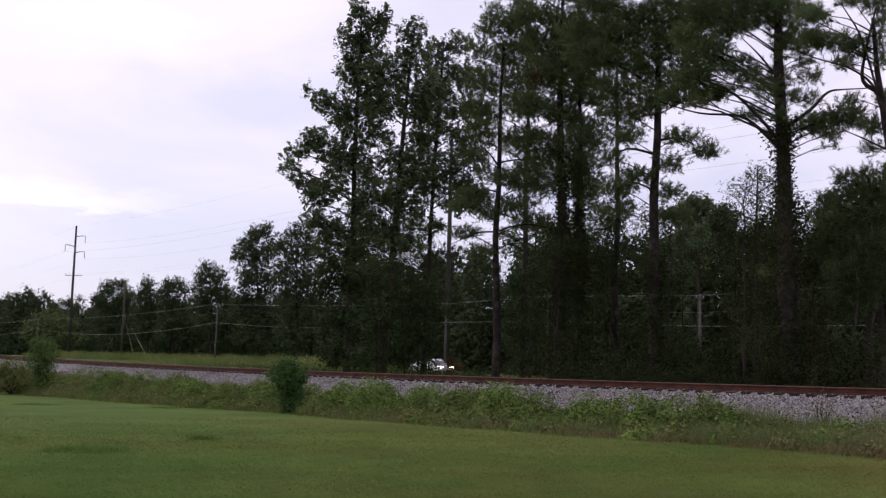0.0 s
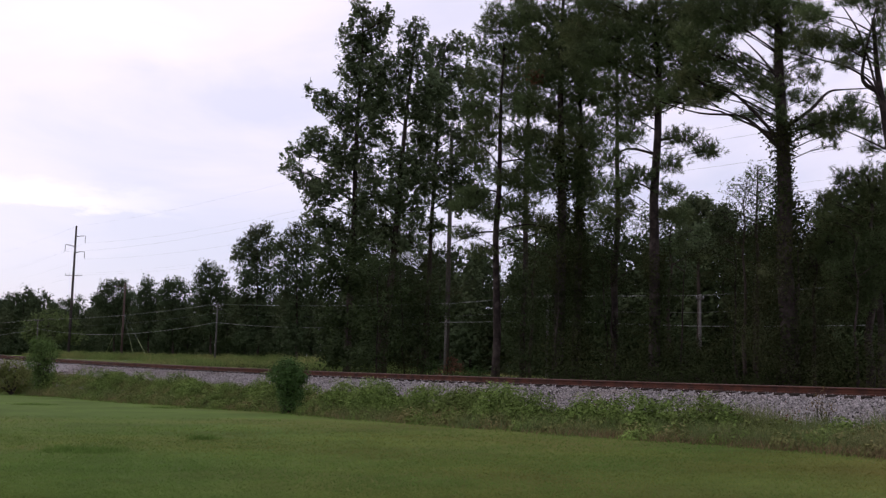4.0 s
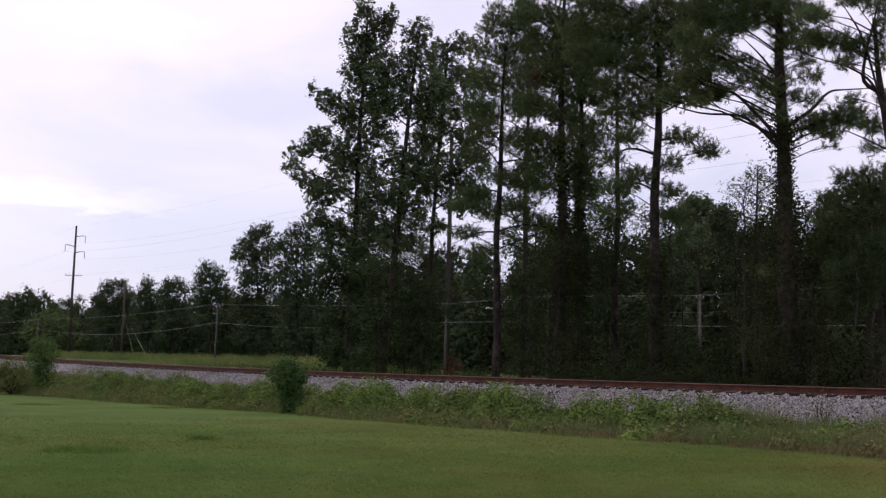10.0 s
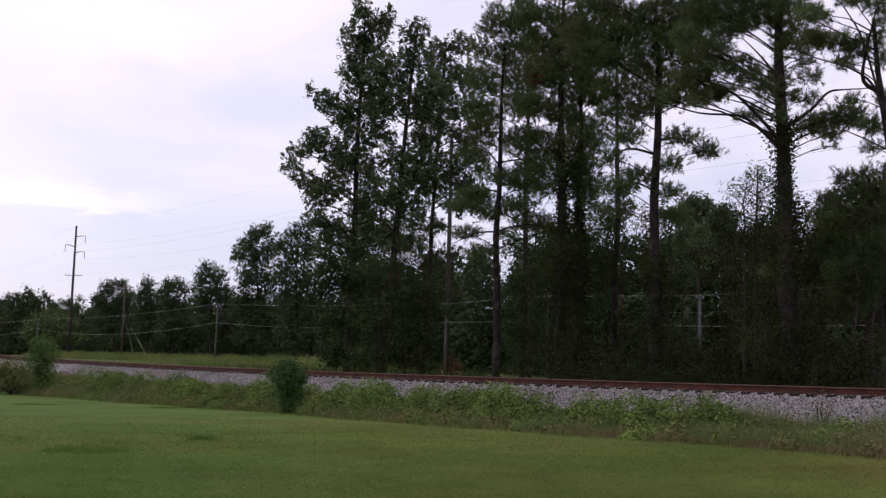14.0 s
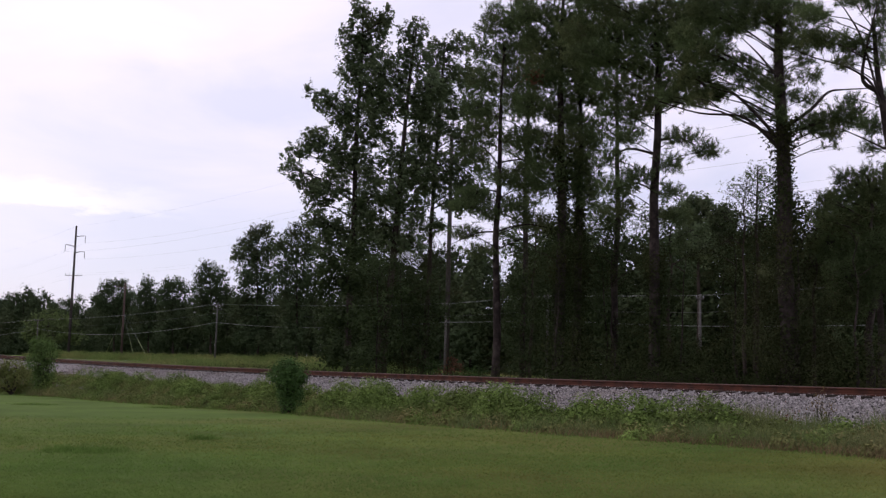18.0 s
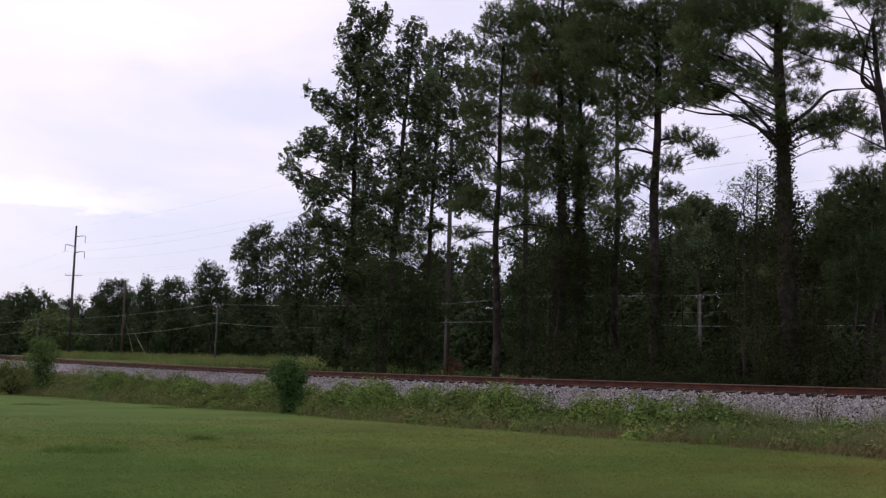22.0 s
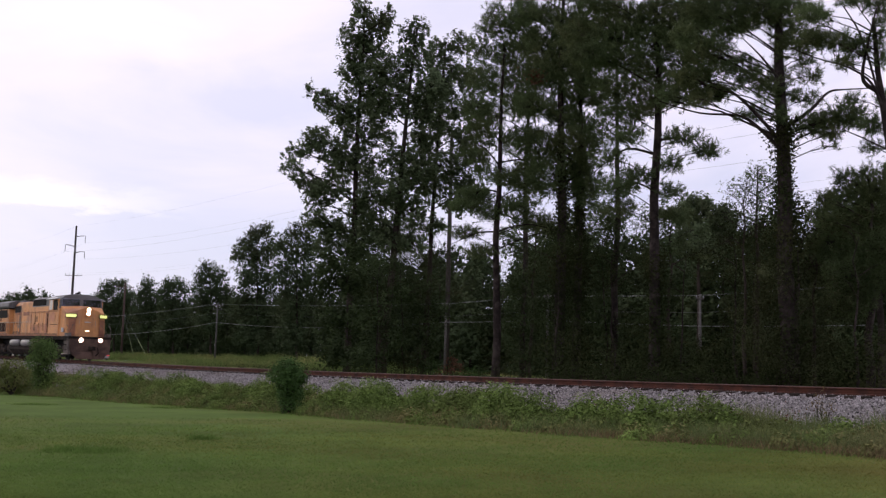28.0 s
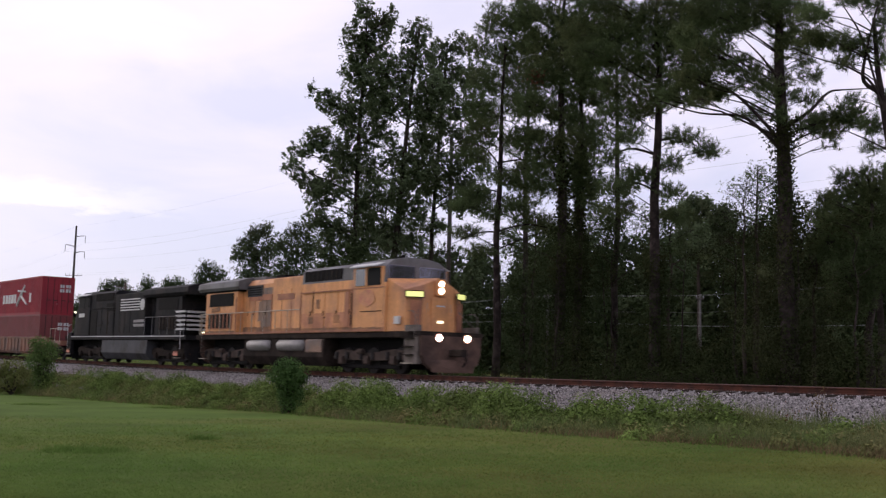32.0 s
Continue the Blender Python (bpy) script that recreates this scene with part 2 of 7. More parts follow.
M = {
    "ground": material("ground_grass_soil", (0.081, 0.126, 0.028), 0.95, vary=0.3, scale=0.3, fine=3, bump=0.2, second=(0.126, 0.120, 0.036), patch=0.13, patch_at=(0.36, 0.68), spec=0.03, drift=0.013),
    "lawn": material("lawn_blades", (0.112, 0.184, 0.044), 0.9, vary=0.3, scale=0.22, fine=1.1, bump=0, island=0.05, second=(0.136, 0.184, 0.047), patch=0.3, patch_at=(0.45, 0.7), transmit=0.5, spec=0.03),
    "lawn_dry": material("olive_lawn_blades", (0.152, 0.180, 0.047), 0.9, vary=0.3, scale=0.3, fine=1.1, bump=0, island=0.06, second=(0.182, 0.168, 0.053), patch=0.2, patch_at=(0.5, 0.7), transmit=0.5, spec=0.03),
    "pale_grass": material("grey_green_tall_grass", (0.135, 0.178, 0.068), 0.85, vary=0.2, scale=0.5, fine=3, bump=0, island=0.15, second=(0.165, 0.165, 0.075), patch=0.4, transmit=0.3, spec=0.06),
    "dry": material("dry_grass", (0.165, 0.125, 0.065), 0.9, vary=0.2, scale=1, fine=5, bump=0, island=0.4, transmit=0.2, spec=0.1),
    "weed": material("weed_leaf", (0.142, 0.172, 0.051), 0.8, vary=0.35, scale=0.5, fine=2, bump=0, island=0.24, second=(0.156, 0.146, 0.060), patch=0.5, transmit=0.2, spec=0.06),
    "kudzu": material("broad_vine_leaf", (0.121, 0.180, 0.042), 0.75, vary=0.4, scale=0.6, fine=2, bump=0, island=0.28, second=(0.136, 0.186, 0.047), patch=0.5, transmit=0.16, spec=0.08),
    "verge": material("verge_grass", (0.140, 0.192, 0.056), 0.8, vary=0.3, scale=0.3, fine=2, bump=0, island=0.25, second=(0.190, 0.200, 0.07), patch=0.2, transmit=0.25, spec=0.1),
    "shrub": material("shrub_leaf", (0.055, 0.105, 0.028), 0.75, vary=0.3, scale=1.6, fine=5, bump=0, island=0.2, transmit=0.2, spec=0.1),
    "oak": material("broad_leaf", (0.105, 0.142, 0.070), 0.75, vary=0.4, scale=0.28, fine=1.2, bump=0, island=0.15, second=(0.122, 0.146, 0.072), patch=0.35, patch_at=(0.5, 0.7), transmit=0.44, spec=0.12),
    # vine leaf set near black: deep shade under the trees is in its colour
    "shade_ivy": material("shade_dark_vine_leaf", (0.031, 0.042, 0.016), 0.85, vary=0.5, scale=0.35, fine=1.0, bump=0, island=0.08, second=(0.038, 0.040, 0.016), patch=0.4, transmit=0.08, spec=0.02),
    "pine": material("pine_needle", (0.090, 0.124, 0.053), 0.75, vary=0.45, scale=0.35, fine=1.1, bump=0, island=0.2, second=(0.118, 0.124, 0.055), patch=0.3, patch_at=(0.5, 0.72), transmit=0.38, spec=0.06),
    "wood": material("woods_leaf", (0.058, 0.084, 0.039), 0.85, vary=0.35, scale=0.14, fine=0.7, bump=0, island=0.10, second=(0.068, 0.080, 0.038), patch=0.12, transmit=0.14, spec=0.04),
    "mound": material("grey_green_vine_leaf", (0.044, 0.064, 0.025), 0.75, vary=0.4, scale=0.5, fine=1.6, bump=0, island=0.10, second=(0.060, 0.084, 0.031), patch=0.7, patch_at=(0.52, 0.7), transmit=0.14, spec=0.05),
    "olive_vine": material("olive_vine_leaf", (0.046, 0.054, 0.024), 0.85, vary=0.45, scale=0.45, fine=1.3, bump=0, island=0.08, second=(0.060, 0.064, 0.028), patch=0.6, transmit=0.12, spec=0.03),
    "shrub_pale": material("wispy_leaf", (0.095, 0.150, 0.045), 0.8, vary=0.3, scale=1.0, fine=4, bump=0, island=0.15, transmit=0.3, spec=0.06),
    "emblem": material("faded_emblem_red", (0.54, 0.250, 0.118), 0.7, vary=0.25, scale=2.0, fine=12, bump=0.03, second=(0.48, 0.19, 0.11), patch=2.5),
    "pink_rust": material("pinkish_rust", (0.42, 0.195, 0.115), 0.75, vary=0.25, scale=1.6, fine=12, bump=0.05, second=(0.52, 0.25, 0.115), patch=1.3, spec=0.15, streak=0.2),
    "cab_glass": material("sky_lit_cab_glass", (0.13, 0.14, 0.15), 0.15, 1.0, vary=0.2, scale=2.0, fine=0, bump=0),
    "tank_grey": material("blue_grey_tank", (0.058, 0.060, 0.064), 0.7, vary=0.25, scale=1.2, fine=12, bump=0.1, second=(0.036, 0.034, 0.034), patch=1.0, spec=0.15),
    "faded_white": material("faded_white_lettering", (0.22, 0.21, 0.205), 0.7, vary=0.3, scale=3, fine=12, bump=0.02),
    "reflector": material("orange_reflector", (0.62, 0.20, 0.12), 0.4, vary=0.1, scale=4, fine=0, bump=0),
    "pale_leaf": material("pale_leaf", (0.125, 0.170, 0.060), 0.8, vary=0.3, scale=0.25, fine=1, bump=0, island=0.15, transmit=0.2, spec=0.08),
    "brown_leaf": material("dead_leaf", (0.13, 0.06, 0.035), 0.8, vary=0.2, scale=1, fine=4, bump=0, island=0.4, transmit=0.2, spec=0.2),
    "bark": material("pine_bark", (0.027, 0.021, 0.019), 0.95, vary=0.35, scale=3, fine=22, bump=0.9, second=(0.05, 0.04, 0.036), patch=3.0, spec=0.1),
    "bark_dark": material("dark_bark", (0.040, 0.031, 0.026), 0.95, vary=0.35, scale=3, fine=22, bump=0.9, spec=0.1),
    "ballast_bed": material("ballast_bed", (0.21, 0.195, 0.188), 0.95, vary=0.35, scale=4, fine=26, bump=1.0, spec=0.2),
    "stone": material("ballast_stone", (0.262, 0.243, 0.236), 0.9, vary=0.15, scale=0.5, fine=9, bump=0.2, island=0.85, second=(0.225, 0.198, 0.182), patch=0.35, spec=0.2),
    "tie": material("creosote_tie", (0.035, 0.027, 0.022), 0.95, vary=0.35, scale=5, fine=40, bump=0.6, random=0.4, spec=0.15),
    "rail": material("rusty_rail", (0.080, 0.031, 0.020), 0.85, vary=0.3, scale=2.5, fine=30, bump=0.3, second=(0.045, 0.022, 0.017), patch=3, spec=0.15),
    "rail_head": material("worn_rail_head", (0.085, 0.045, 0.034), 0.7, 0.1, vary=0.15, scale=3, fine=30, bump=0.05),
    "asphalt": material("road_asphalt", (0.055, 0.055, 0.056), 0.9, vary=0.2, scale=0.6, fine=30, bump=0.4),
    "paint_yellow_line": material("road_paint_yellow", (0.55, 0.38, 0.06), 0.8, vary=0.15, scale=2, fine=20),
    "paint_white_line": material("road_paint_white", (0.65, 0.65, 0.62), 0.8, vary=0.15, scale=2, fine=20),
    "pole": material("utility_pole_wood", (0.052, 0.044, 0.040), 0.95, vary=0.3, scale=2, fine=20, bump=0.4, spec=0.15),
    "pole_grey": material("weathered_pole_wood", (0.092, 0.087, 0.080), 0.95, vary=0.3, scale=2, fine=20, bump=0.4, spec=0.15),
    "pole_rust": material("rust_brown_pole_wood", (0.082, 0.056, 0.048), 0.95, vary=0.3, scale=2, fine=20, bump=0.4, spec=0.15),
    "insulator": material("grey_insulator", (0.20, 0.20, 0.21), 0.5, vary=0.1, scale=4, fine=20),
    "wire": material("weathered_wire", (0.17, 0.18, 0.18), 0.55, 0.3, vary=0.1, scale=1, fine=5, bump=0),
    "guard": material("guy_guard", (0.20, 0.26, 0.10), 0.6, vary=0.15, scale=3, fine=20),
    "yellow": material("armour_yellow", (0.65, 0.310, 0.124), 0.6, vary=0.18, scale=0.7, fine=9, bump=0.05, second=(0.36, 0.180, 0.108), patch=0.75, patch_at=(0.44, 0.70), spec=0.25, streak=0.2),
    "yellow_worn": material("rust_streaked_yellow", (0.36, 0.150, 0.078), 0.75, vary=0.25, scale=1.5, fine=14, bump=0.1, second=(0.25, 0.105, 0.06), patch=1.6),
    "rust_wash": material("rust_wash", (0.215, 0.125, 0.08), 0.8, vary=0.3, scale=2.5, fine=12, bump=0.05, second=(0.36, 0.18, 0.09), patch=1.3, spec=0.1, streak=0.2),
    "grey": material("harbour_grey", (0.165, 0.165, 0.168), 0.65, vary=0.15, scale=1, fine=10, bump=0.05, second=(0.105, 0.10, 0.098), patch=0.7, spec=0.25, streak=0.15),
    "grey_patch": material("faded_primer_grey", (0.24, 0.155, 0.105), 0.8, vary=0.25, scale=2, fine=14, bump=0.05, second=(0.17, 0.13, 0.11), patch=1.2),
    # grime, taken darker still to hold the shade under the train
    "grime": material("shade_dark_grimy_steel", (0.024, 0.019, 0.0165), 0.9, 0.0, vary=0.35, scale=2, fine=16, bump=0.2, second=(0.040, 0.031, 0.025), patch=1.6, spec=0.06),
    "truck": material("dusty_bogie_steel", (0.085, 0.064, 0.054), 0.9, vary=0.35, scale=2, fine=16, bump=0.2, second=(0.045, 0.036, 0.030), patch=2.0, spec=0.06),
    "step_grey": material("dusty_step_grey", (0.175, 0.150, 0.130), 0.85, vary=0.3, scale=2, fine=14, bump=0.1, second=(0.10, 0.085, 0.072), patch=1.6, spec=0.15),
    # dusty brown, reddened for the warm lamp light that falls on the pilot
    "pilot": material("lamp_warmed_dusty_pilot", (0.120, 0.076, 0.059), 0.85, vary=0.3, scale=2, fine=14, bump=0.15, second=(0.075, 0.050, 0.041), patch=1.4, spec=0.12),
    "black": material("locomotive_black", (0.018, 0.018, 0.020), 0.65, vary=0.25, scale=1, fine=10, bump=0.05, second=(0.028, 0.025, 0.024), patch=0.8, spec=0.04, streak=0.3),
    "dark": material("dark_grille_and_shade", (0.010, 0.009, 0.009), 0.8, vary=0.3, scale=3, fine=20, bump=0.1, spec=0.08),
    "silver": material("aluminium_reservoir", (0.22, 0.21, 0.20), 0.55, 0.3, vary=0.2, scale=3, fine=20, bump=0.05),
    "steel": material("dirty_wheel_steel", (0.020, 0.017, 0.015), 0.8, 0.1, vary=0.3, scale=4, fine=20, bump=0.1),
    "white": material("dull_white_paint", (0.50, 0.50, 0.49), 0.6, vary=0.15, scale=2, fine=14, bump=0.03),
    "rail_paint": material("handrail_paint", (0.36, 0.31, 0.24), 0.6, vary=0.2, scale=3, fine=14, bump=0.03),
    "red_box": material("container_red", (0.27, 0.030, 0.042), 0.65, vary=0.15, scale=0.7, fine=9, bump=0.05, second=(0.23, 0.028, 0.040), patch=0.5, spec=0.2, streak=0.12),
    "brown_box": material("container_brown", (0.165, 0.032, 0.034), 0.65, vary=0.18, scale=0.7, fine=9, bump=0.05, second=(0.14, 0.031, 0.030), patch=0.5),
    "tan_car": material("well_car_tan", (0.19, 0.085, 0.05), 0.75, vary=0.25, scale=1, fine=10, bump=0.1, second=(0.10, 0.055, 0.04), patch=0.8),
    "glass": material("dark_cab_glass", (0.03, 0.033, 0.04), 0.08, vary=0, fine=0, bump=0, spec=0.7),
    "windscreen": material("sky_lit_windscreen", (0.46, 0.42, 0.48), 0.12, 1.0, vary=0.1, scale=1.5, fine=0, bump=0, spec=1.0),
    "window": material("dark_side_window", (0.010, 0.011, 0.012), 0.6, vary=0.1, scale=1.5, fine=0, bump=0, spec=0.05),
    "lamp": material("lit_headlamp", (1, 0.95, 0.85), 0.3, vary=0, fine=0, bump=0, emit=(1.0, 0.80, 0.66), power=18),
    # dim pink emission that imitates the halo of glare round a lamp
    "halo": material("lamp_halo_glow", (0.9, 0.6, 0.5), 0.3, vary=0, fine=0, bump=0, emit=(1.0, 0.42, 0.30), power=1.1),
    "board": material("lit_number_board", (0.9, 0.9, 0.5), 0.5, vary=0, fine=0, bump=0, emit=(0.86, 0.88, 0.20), power=0.8),
    "small_lamp": material("lit_step_lamp", (1, 0.95, 0.7), 0.5, vary=0, fine=0, bump=0, emit=(1.0, 0.92, 0.62), power=2.2),
    "tail": material("lit_tail_lamp", (0.6, 0.02, 0.02), 0.4, vary=0, fine=0, bump=0, emit=(1.0, 0.02, 0.035), power=1.6),
    "car_head": material("lit_car_headlamp", (1, 0.9, 0.7), 0.3, vary=0, fine=0, bump=0, emit=(1.0, 0.85, 0.6), power=9),
    "car_white": material("white_car_paint", (0.80, 0.80, 0.80), 0.25, vary=0.03, scale=2, fine=0, bump=0),
    "car_grey": material("pale_grey_car_paint", (0.34, 0.34, 0.34), 0.3, vary=0.03, scale=2, fine=0, bump=0),
    "car_silver": material("silver_car_paint", (0.20, 0.21, 0.21), 0.25, 0.5, vary=0.05, scale=2, fine=0, bump=0),
    "tyre": material("tyre_rubber", (0.02, 0.02, 0.02), 0.9, vary=0.1, scale=4, fine=20),
    "alloy": material("alloy_rim", (0.45, 0.45, 0.46), 0.35, 0.8, vary=0.05, fine=0, bump=0),
}


# ---- mesh tools ----
class Shape:
    """Collects vertices and faces of one mesh."""

    def __init__(self):
        self.v, self.f = [], []

    def add(self, verts, faces):
        k = len(self.v)
        self.v += [tuple(p) for p in verts]
        self.f += [tuple(i + k for i in f) for f in faces]
        return self

    def box(self, x0, x1, y0, y1, z0, z1, c=0.0):
        """A box; c chamfers its four edges along x."""
        if c <= 0:
            v = [(x, y, z) for x in (x0, x1) for y in (y0, y1) for z in (z0, z1)]
            return self.add(v, [(0, 1, 3, 2), (4, 6, 7, 5), (0, 4, 5, 1), (2, 3, 7, 6), (0, 2, 6, 4), (1, 5, 7, 3)])
        ring = [(y0 + c, z0), (y1 - c, z0), (y1, z0 + c), (y1, z1 - c), (y1 - c, z1), (y0 + c, z1), (y0, z1 - c), (y0, z0 + c)]
        return self.prism(ring, x0, x1)

    def prism(self, ring, x0, x1, axis="x"):
        """A ring of (a, b) pairs drawn out along an axis."""
        n = len(ring)
        put = {"x": lambda t, a, b: (t, a, b), "y": lambda t, a, b: (a, t, b), "z": lambda t, a, b: (a, b, t)}[axis]
        v = [put(x0, *p) for p in ring] + [put(x1, *p) for p in ring]
        f = [(i, (i + 1) % n, n + (i + 1) % n, n + i) for i in range(n)]
        return self.add(v, f + [tuple(range(n - 1, -1, -1)), tuple(range(n, 2 * n))])

    def tube(self, points, radii, sides=8, cap=True):
        pts = [Vector(p) for p in points]
        if not hasattr(radii, "__len__"):
            radii = [radii] * len(pts)
        v, f = [], []
        for i, p in enumerate(pts):
            d = (pts[min(i + 1, len(pts) - 1)] - pts[max(i - 1, 0)]).normalized()
            a = d.orthogonal().normalized() if i == 0 else (a - d * a.dot(d)).normalized()
            b = d.cross(a)
            v += [p + (a * math.cos(t) + b * math.sin(t)) * radii[i] for t in (math.tau * k / sides for k in range(sides))]
        for i in range(len(pts) - 1):
            for k in range(sides):
                f.append((i * sides + k, i * sides + (k + 1) % sides, (i + 1) * sides + (k + 1) % sides, (i + 1) * sides + k))
        if cap:
            f += [tuple(range(sides - 1, -1, -1)), tuple(range((len(pts) - 1) * sides, len(pts) * sides))]
        return self.add(v, f)

    def mesh(self, name, mat, smooth=False, bevel=0.0):
        me = bpy.data.meshes.new(name)
        me.from_pydata(self.v, [], self.f)
        bm = bmesh.new()
        bm.from_mesh(me)
        bmesh.ops.recalc_face_normals(bm, faces=bm.faces)
        if bevel:
            bmesh.ops.bevel(bm, geom=[e for e in bm.edges if len(e.link_faces) == 2 and e.calc_face_angle(0) > 0.6], offset=bevel, segments=2, affect="EDGES", profile=0.6)
        bm.to_mesh(me)
        bm.free()
        if smooth:
            me.polygons.foreach_set("use_smooth", [True] * len(me.polygons))
        me.materials.append(mat)
        return me


def part(name, shape, mat, parent, label="", smooth=False, bevel=0.0):
    ob = new(name, shape if isinstance(shape, bpy.types.Mesh) else shape.mesh(name, mat, smooth, bevel))
    if parent:
        ob.parent = parent
    return tagged(ob, label)


def thing(name, label, category, m=None, group="", kind=""):
    ob = tagged(new(name), label, category, group, kind)
    if m is not None:
        ob.matrix_world = m
    return ob


def quick_mesh(name, verts, per_face, mat):
    """A mesh of separate faces, per_face corners each, from an array of corners."""
    verts = np.asarray(verts, dtype=np.float32).reshape(-1, 3)
    n = len(verts)
    me = bpy.data.meshes.new(name)
    me.vertices.add(n)
    me.vertices.foreach_set("co", verts.ravel())
    me.loops.add(n)
    me.loops.foreach_set("vertex_index", np.arange(n, dtype=np.int32))
    me.polygons.add(n // per_face)
    me.polygons.foreach_set("loop_start", np.arange(0, n, per_face, dtype=np.int32))
    me.update(calc_edges=True)
    me.validate()
    me.materials.append(mat)
    return me


RNG = np.random.default_rng(7)


def unit(n):
    v = RNG.normal(size=(n, 3))
    return v / np.linalg.norm(v, axis=1, keepdims=True)


def leaves(centres, size, out=None, loose=0.55):
    """Bent leaf faces at the centres, one quad each, turned at random or roughly towards out."""
    n = len(centres)
    a = unit(n)
    if out is not None:
        face = out / (np.linalg.norm(out, axis=1, keepdims=True) + 1e-9) + loose * unit(n)
        a = np.cross(face, a)
        a /= np.linalg.norm(a, axis=1, keepdims=True) + 1e-9
        b = np.cross(face, a)
        a /= np.linalg.norm(a, axis=1, keepdims=True)
    if out is None:
        b = np.cross(a, unit(n))
    b /= np.linalg.norm(b, axis=1, keepdims=True) + 1e-9
    l = (size * RNG.uniform(0.6, 1.35, n))[:, None]
    w = l * RNG.uniform(0.45, 0.75, n)[:, None]
    c = np.cross(a, b) * l * 0.12
    return np.stack([centres - a * l * 0.5, centres + b * w * 0.5 + c, centres + a * l * 0.5, centres - b * w * 0.5 + c], axis=1)


def sprays(centres, outs, length, each, size, rise=0.55, loose=0.45, tidy=0.5):
    """Leafy twig ends: each leans outwards and up, and its leaves lie along it and face much the same way."""
    m = len(centres)
    o = outs / (np.linalg.norm(outs, axis=1, keepdims=True) + 1e-9)
    axis = o * 0.75 + np.array([0, 0, rise]) + 0.45 * unit(m)
    axis /= np.linalg.norm(axis, axis=1, keepdims=True) + 1e-9
    face = o * 0.5 + np.array([0, 0, 0.8]) + tidy * unit(m)
    face /= np.linalg.norm(face, axis=1, keepdims=True) + 1e-9
    u = RNG.random((m, each)) ** 0.8
    ln = (length * RNG.uniform(0.55, 1.45, m))[:, None]
    p = centres[:, None] + axis[:, None] * (ln * (u - 0.45))[..., None] + RNG.normal(0, 1, (m, each, 3)) * (0.27 * ln * (1.1 - 0.8 * u))[..., None]
    return leaves(p.reshape(-1, 3), size, out=np.repeat(face, each, axis=0), loose=loose)


def shoots(centres, outs, length, each, width=0.026):
    """Pine shoots: brushes of needles that bristle forwards round a short twig."""
    m = len(centres)
    o = outs / (np.linalg.norm(outs, axis=1, keepdims=True) + 1e-9)
    axis = o * 0.6 + np.array([0, 0, 0.5]) + 0.5 * unit(m)
    axis /= np.linalg.norm(axis, axis=1, keepdims=True) + 1e-9
    axis = np.repeat(axis, each, axis=0)
    n = m * each
    c = np.repeat(centres, each, axis=0) + axis * (length * RNG.uniform(-0.6, 1.0, n))[:, None]
    d = axis * RNG.uniform(0.25, 0.9, n)[:, None] + 0.85 * unit(n) - np.array([0, 0, 0.08])
    d /= np.linalg.norm(d, axis=1, keepdims=True) + 1e-9
    side = np.cross(d, unit(n))
    side *= width * 0.5 / (np.linalg.norm(side, axis=1, keepdims=True) + 1e-9)
    l = (length * RNG.uniform(0.7, 1.15, n))[:, None]
    return np.stack([c - side, c + side, c + d * l], axis=1)


def twigs(starts, ends, width):
    """Thin tapering twigs, two crossed slivers each, bowed a little."""
    n = len(starts)
    d = ends - starts
    a = np.cross(d, unit(n))
    a *= width * 0.5 / (np.linalg.norm(a, axis=1, keepdims=True) + 1e-9)
    b = np.cross(d, a)
    b *= width * 0.5 / (np.linalg.norm(b, axis=1, keepdims=True) + 1e-9)
    return np.concatenate([np.stack([starts - a, starts + a, ends], axis=1), np.stack([starts - b, starts + b, ends], axis=1)])


def blades(feet, height, width, lean=0.35):
    """Grass blades, one triangle each."""
    n = len(feet)
    turn = RNG.uniform(0, math.tau, n)
    h = (height * RNG.uniform(0.5, 1.3, n))[:, None]
    side = np.stack([np.cos(turn), np.sin(turn), np.zeros(n)], axis=1) * (width * RNG.uniform(0.6, 1.3, n))[:, None] * 0.5
    tip = np.stack([RNG.normal(0, lean, n), RNG.normal(0, lean, n), np.ones(n)], axis=1) * h
    return np.stack([feet - side, feet + side, feet + tip], axis=1)


# ---- ground, track bed, road ----
def axis_steps(*spans):
    out = []
    for a, b, step in spans:
        out += list(np.arange(a, b, step))
    return out + [spans[-1][1]]


def build_ground():
    ss = axis_steps((-2500, -300, 220), (-300, -100, 8), (-100, 60, 1.5), (60, 200, 14), (200, 2500, 230))
    nn = axis_steps((-2600, -120, 248), (-120, -45, 5), (-45, -30, 1.5), (-30, -10, 2), (-10, 10, 0.7), (10, 30, 1.4), (30, 100, 10), (100, 900, 200))
    sh = Shape()
    sh.v = [tuple(at(s, n, ground_z(s, n))) for s in ss for n in nn]
    k = len(nn)
    sh.f = [(i * k + j, (i + 1) * k + j, (i + 1) * k + j + 1, i * k + j + 1) for i in range(len(ss) - 1) for j in range(k - 1)]
    me = bpy.data.meshes.new("ground")
    me.from_pydata(sh.v, [], sh.f)
    me.polygons.foreach_set("use_smooth", [True] * len(me.polygons))
    me.materials.append(M["ground"])
    tagged(new("ground", me), "mown green lawn and rough grass with bare patches", "ground", kind="structure")


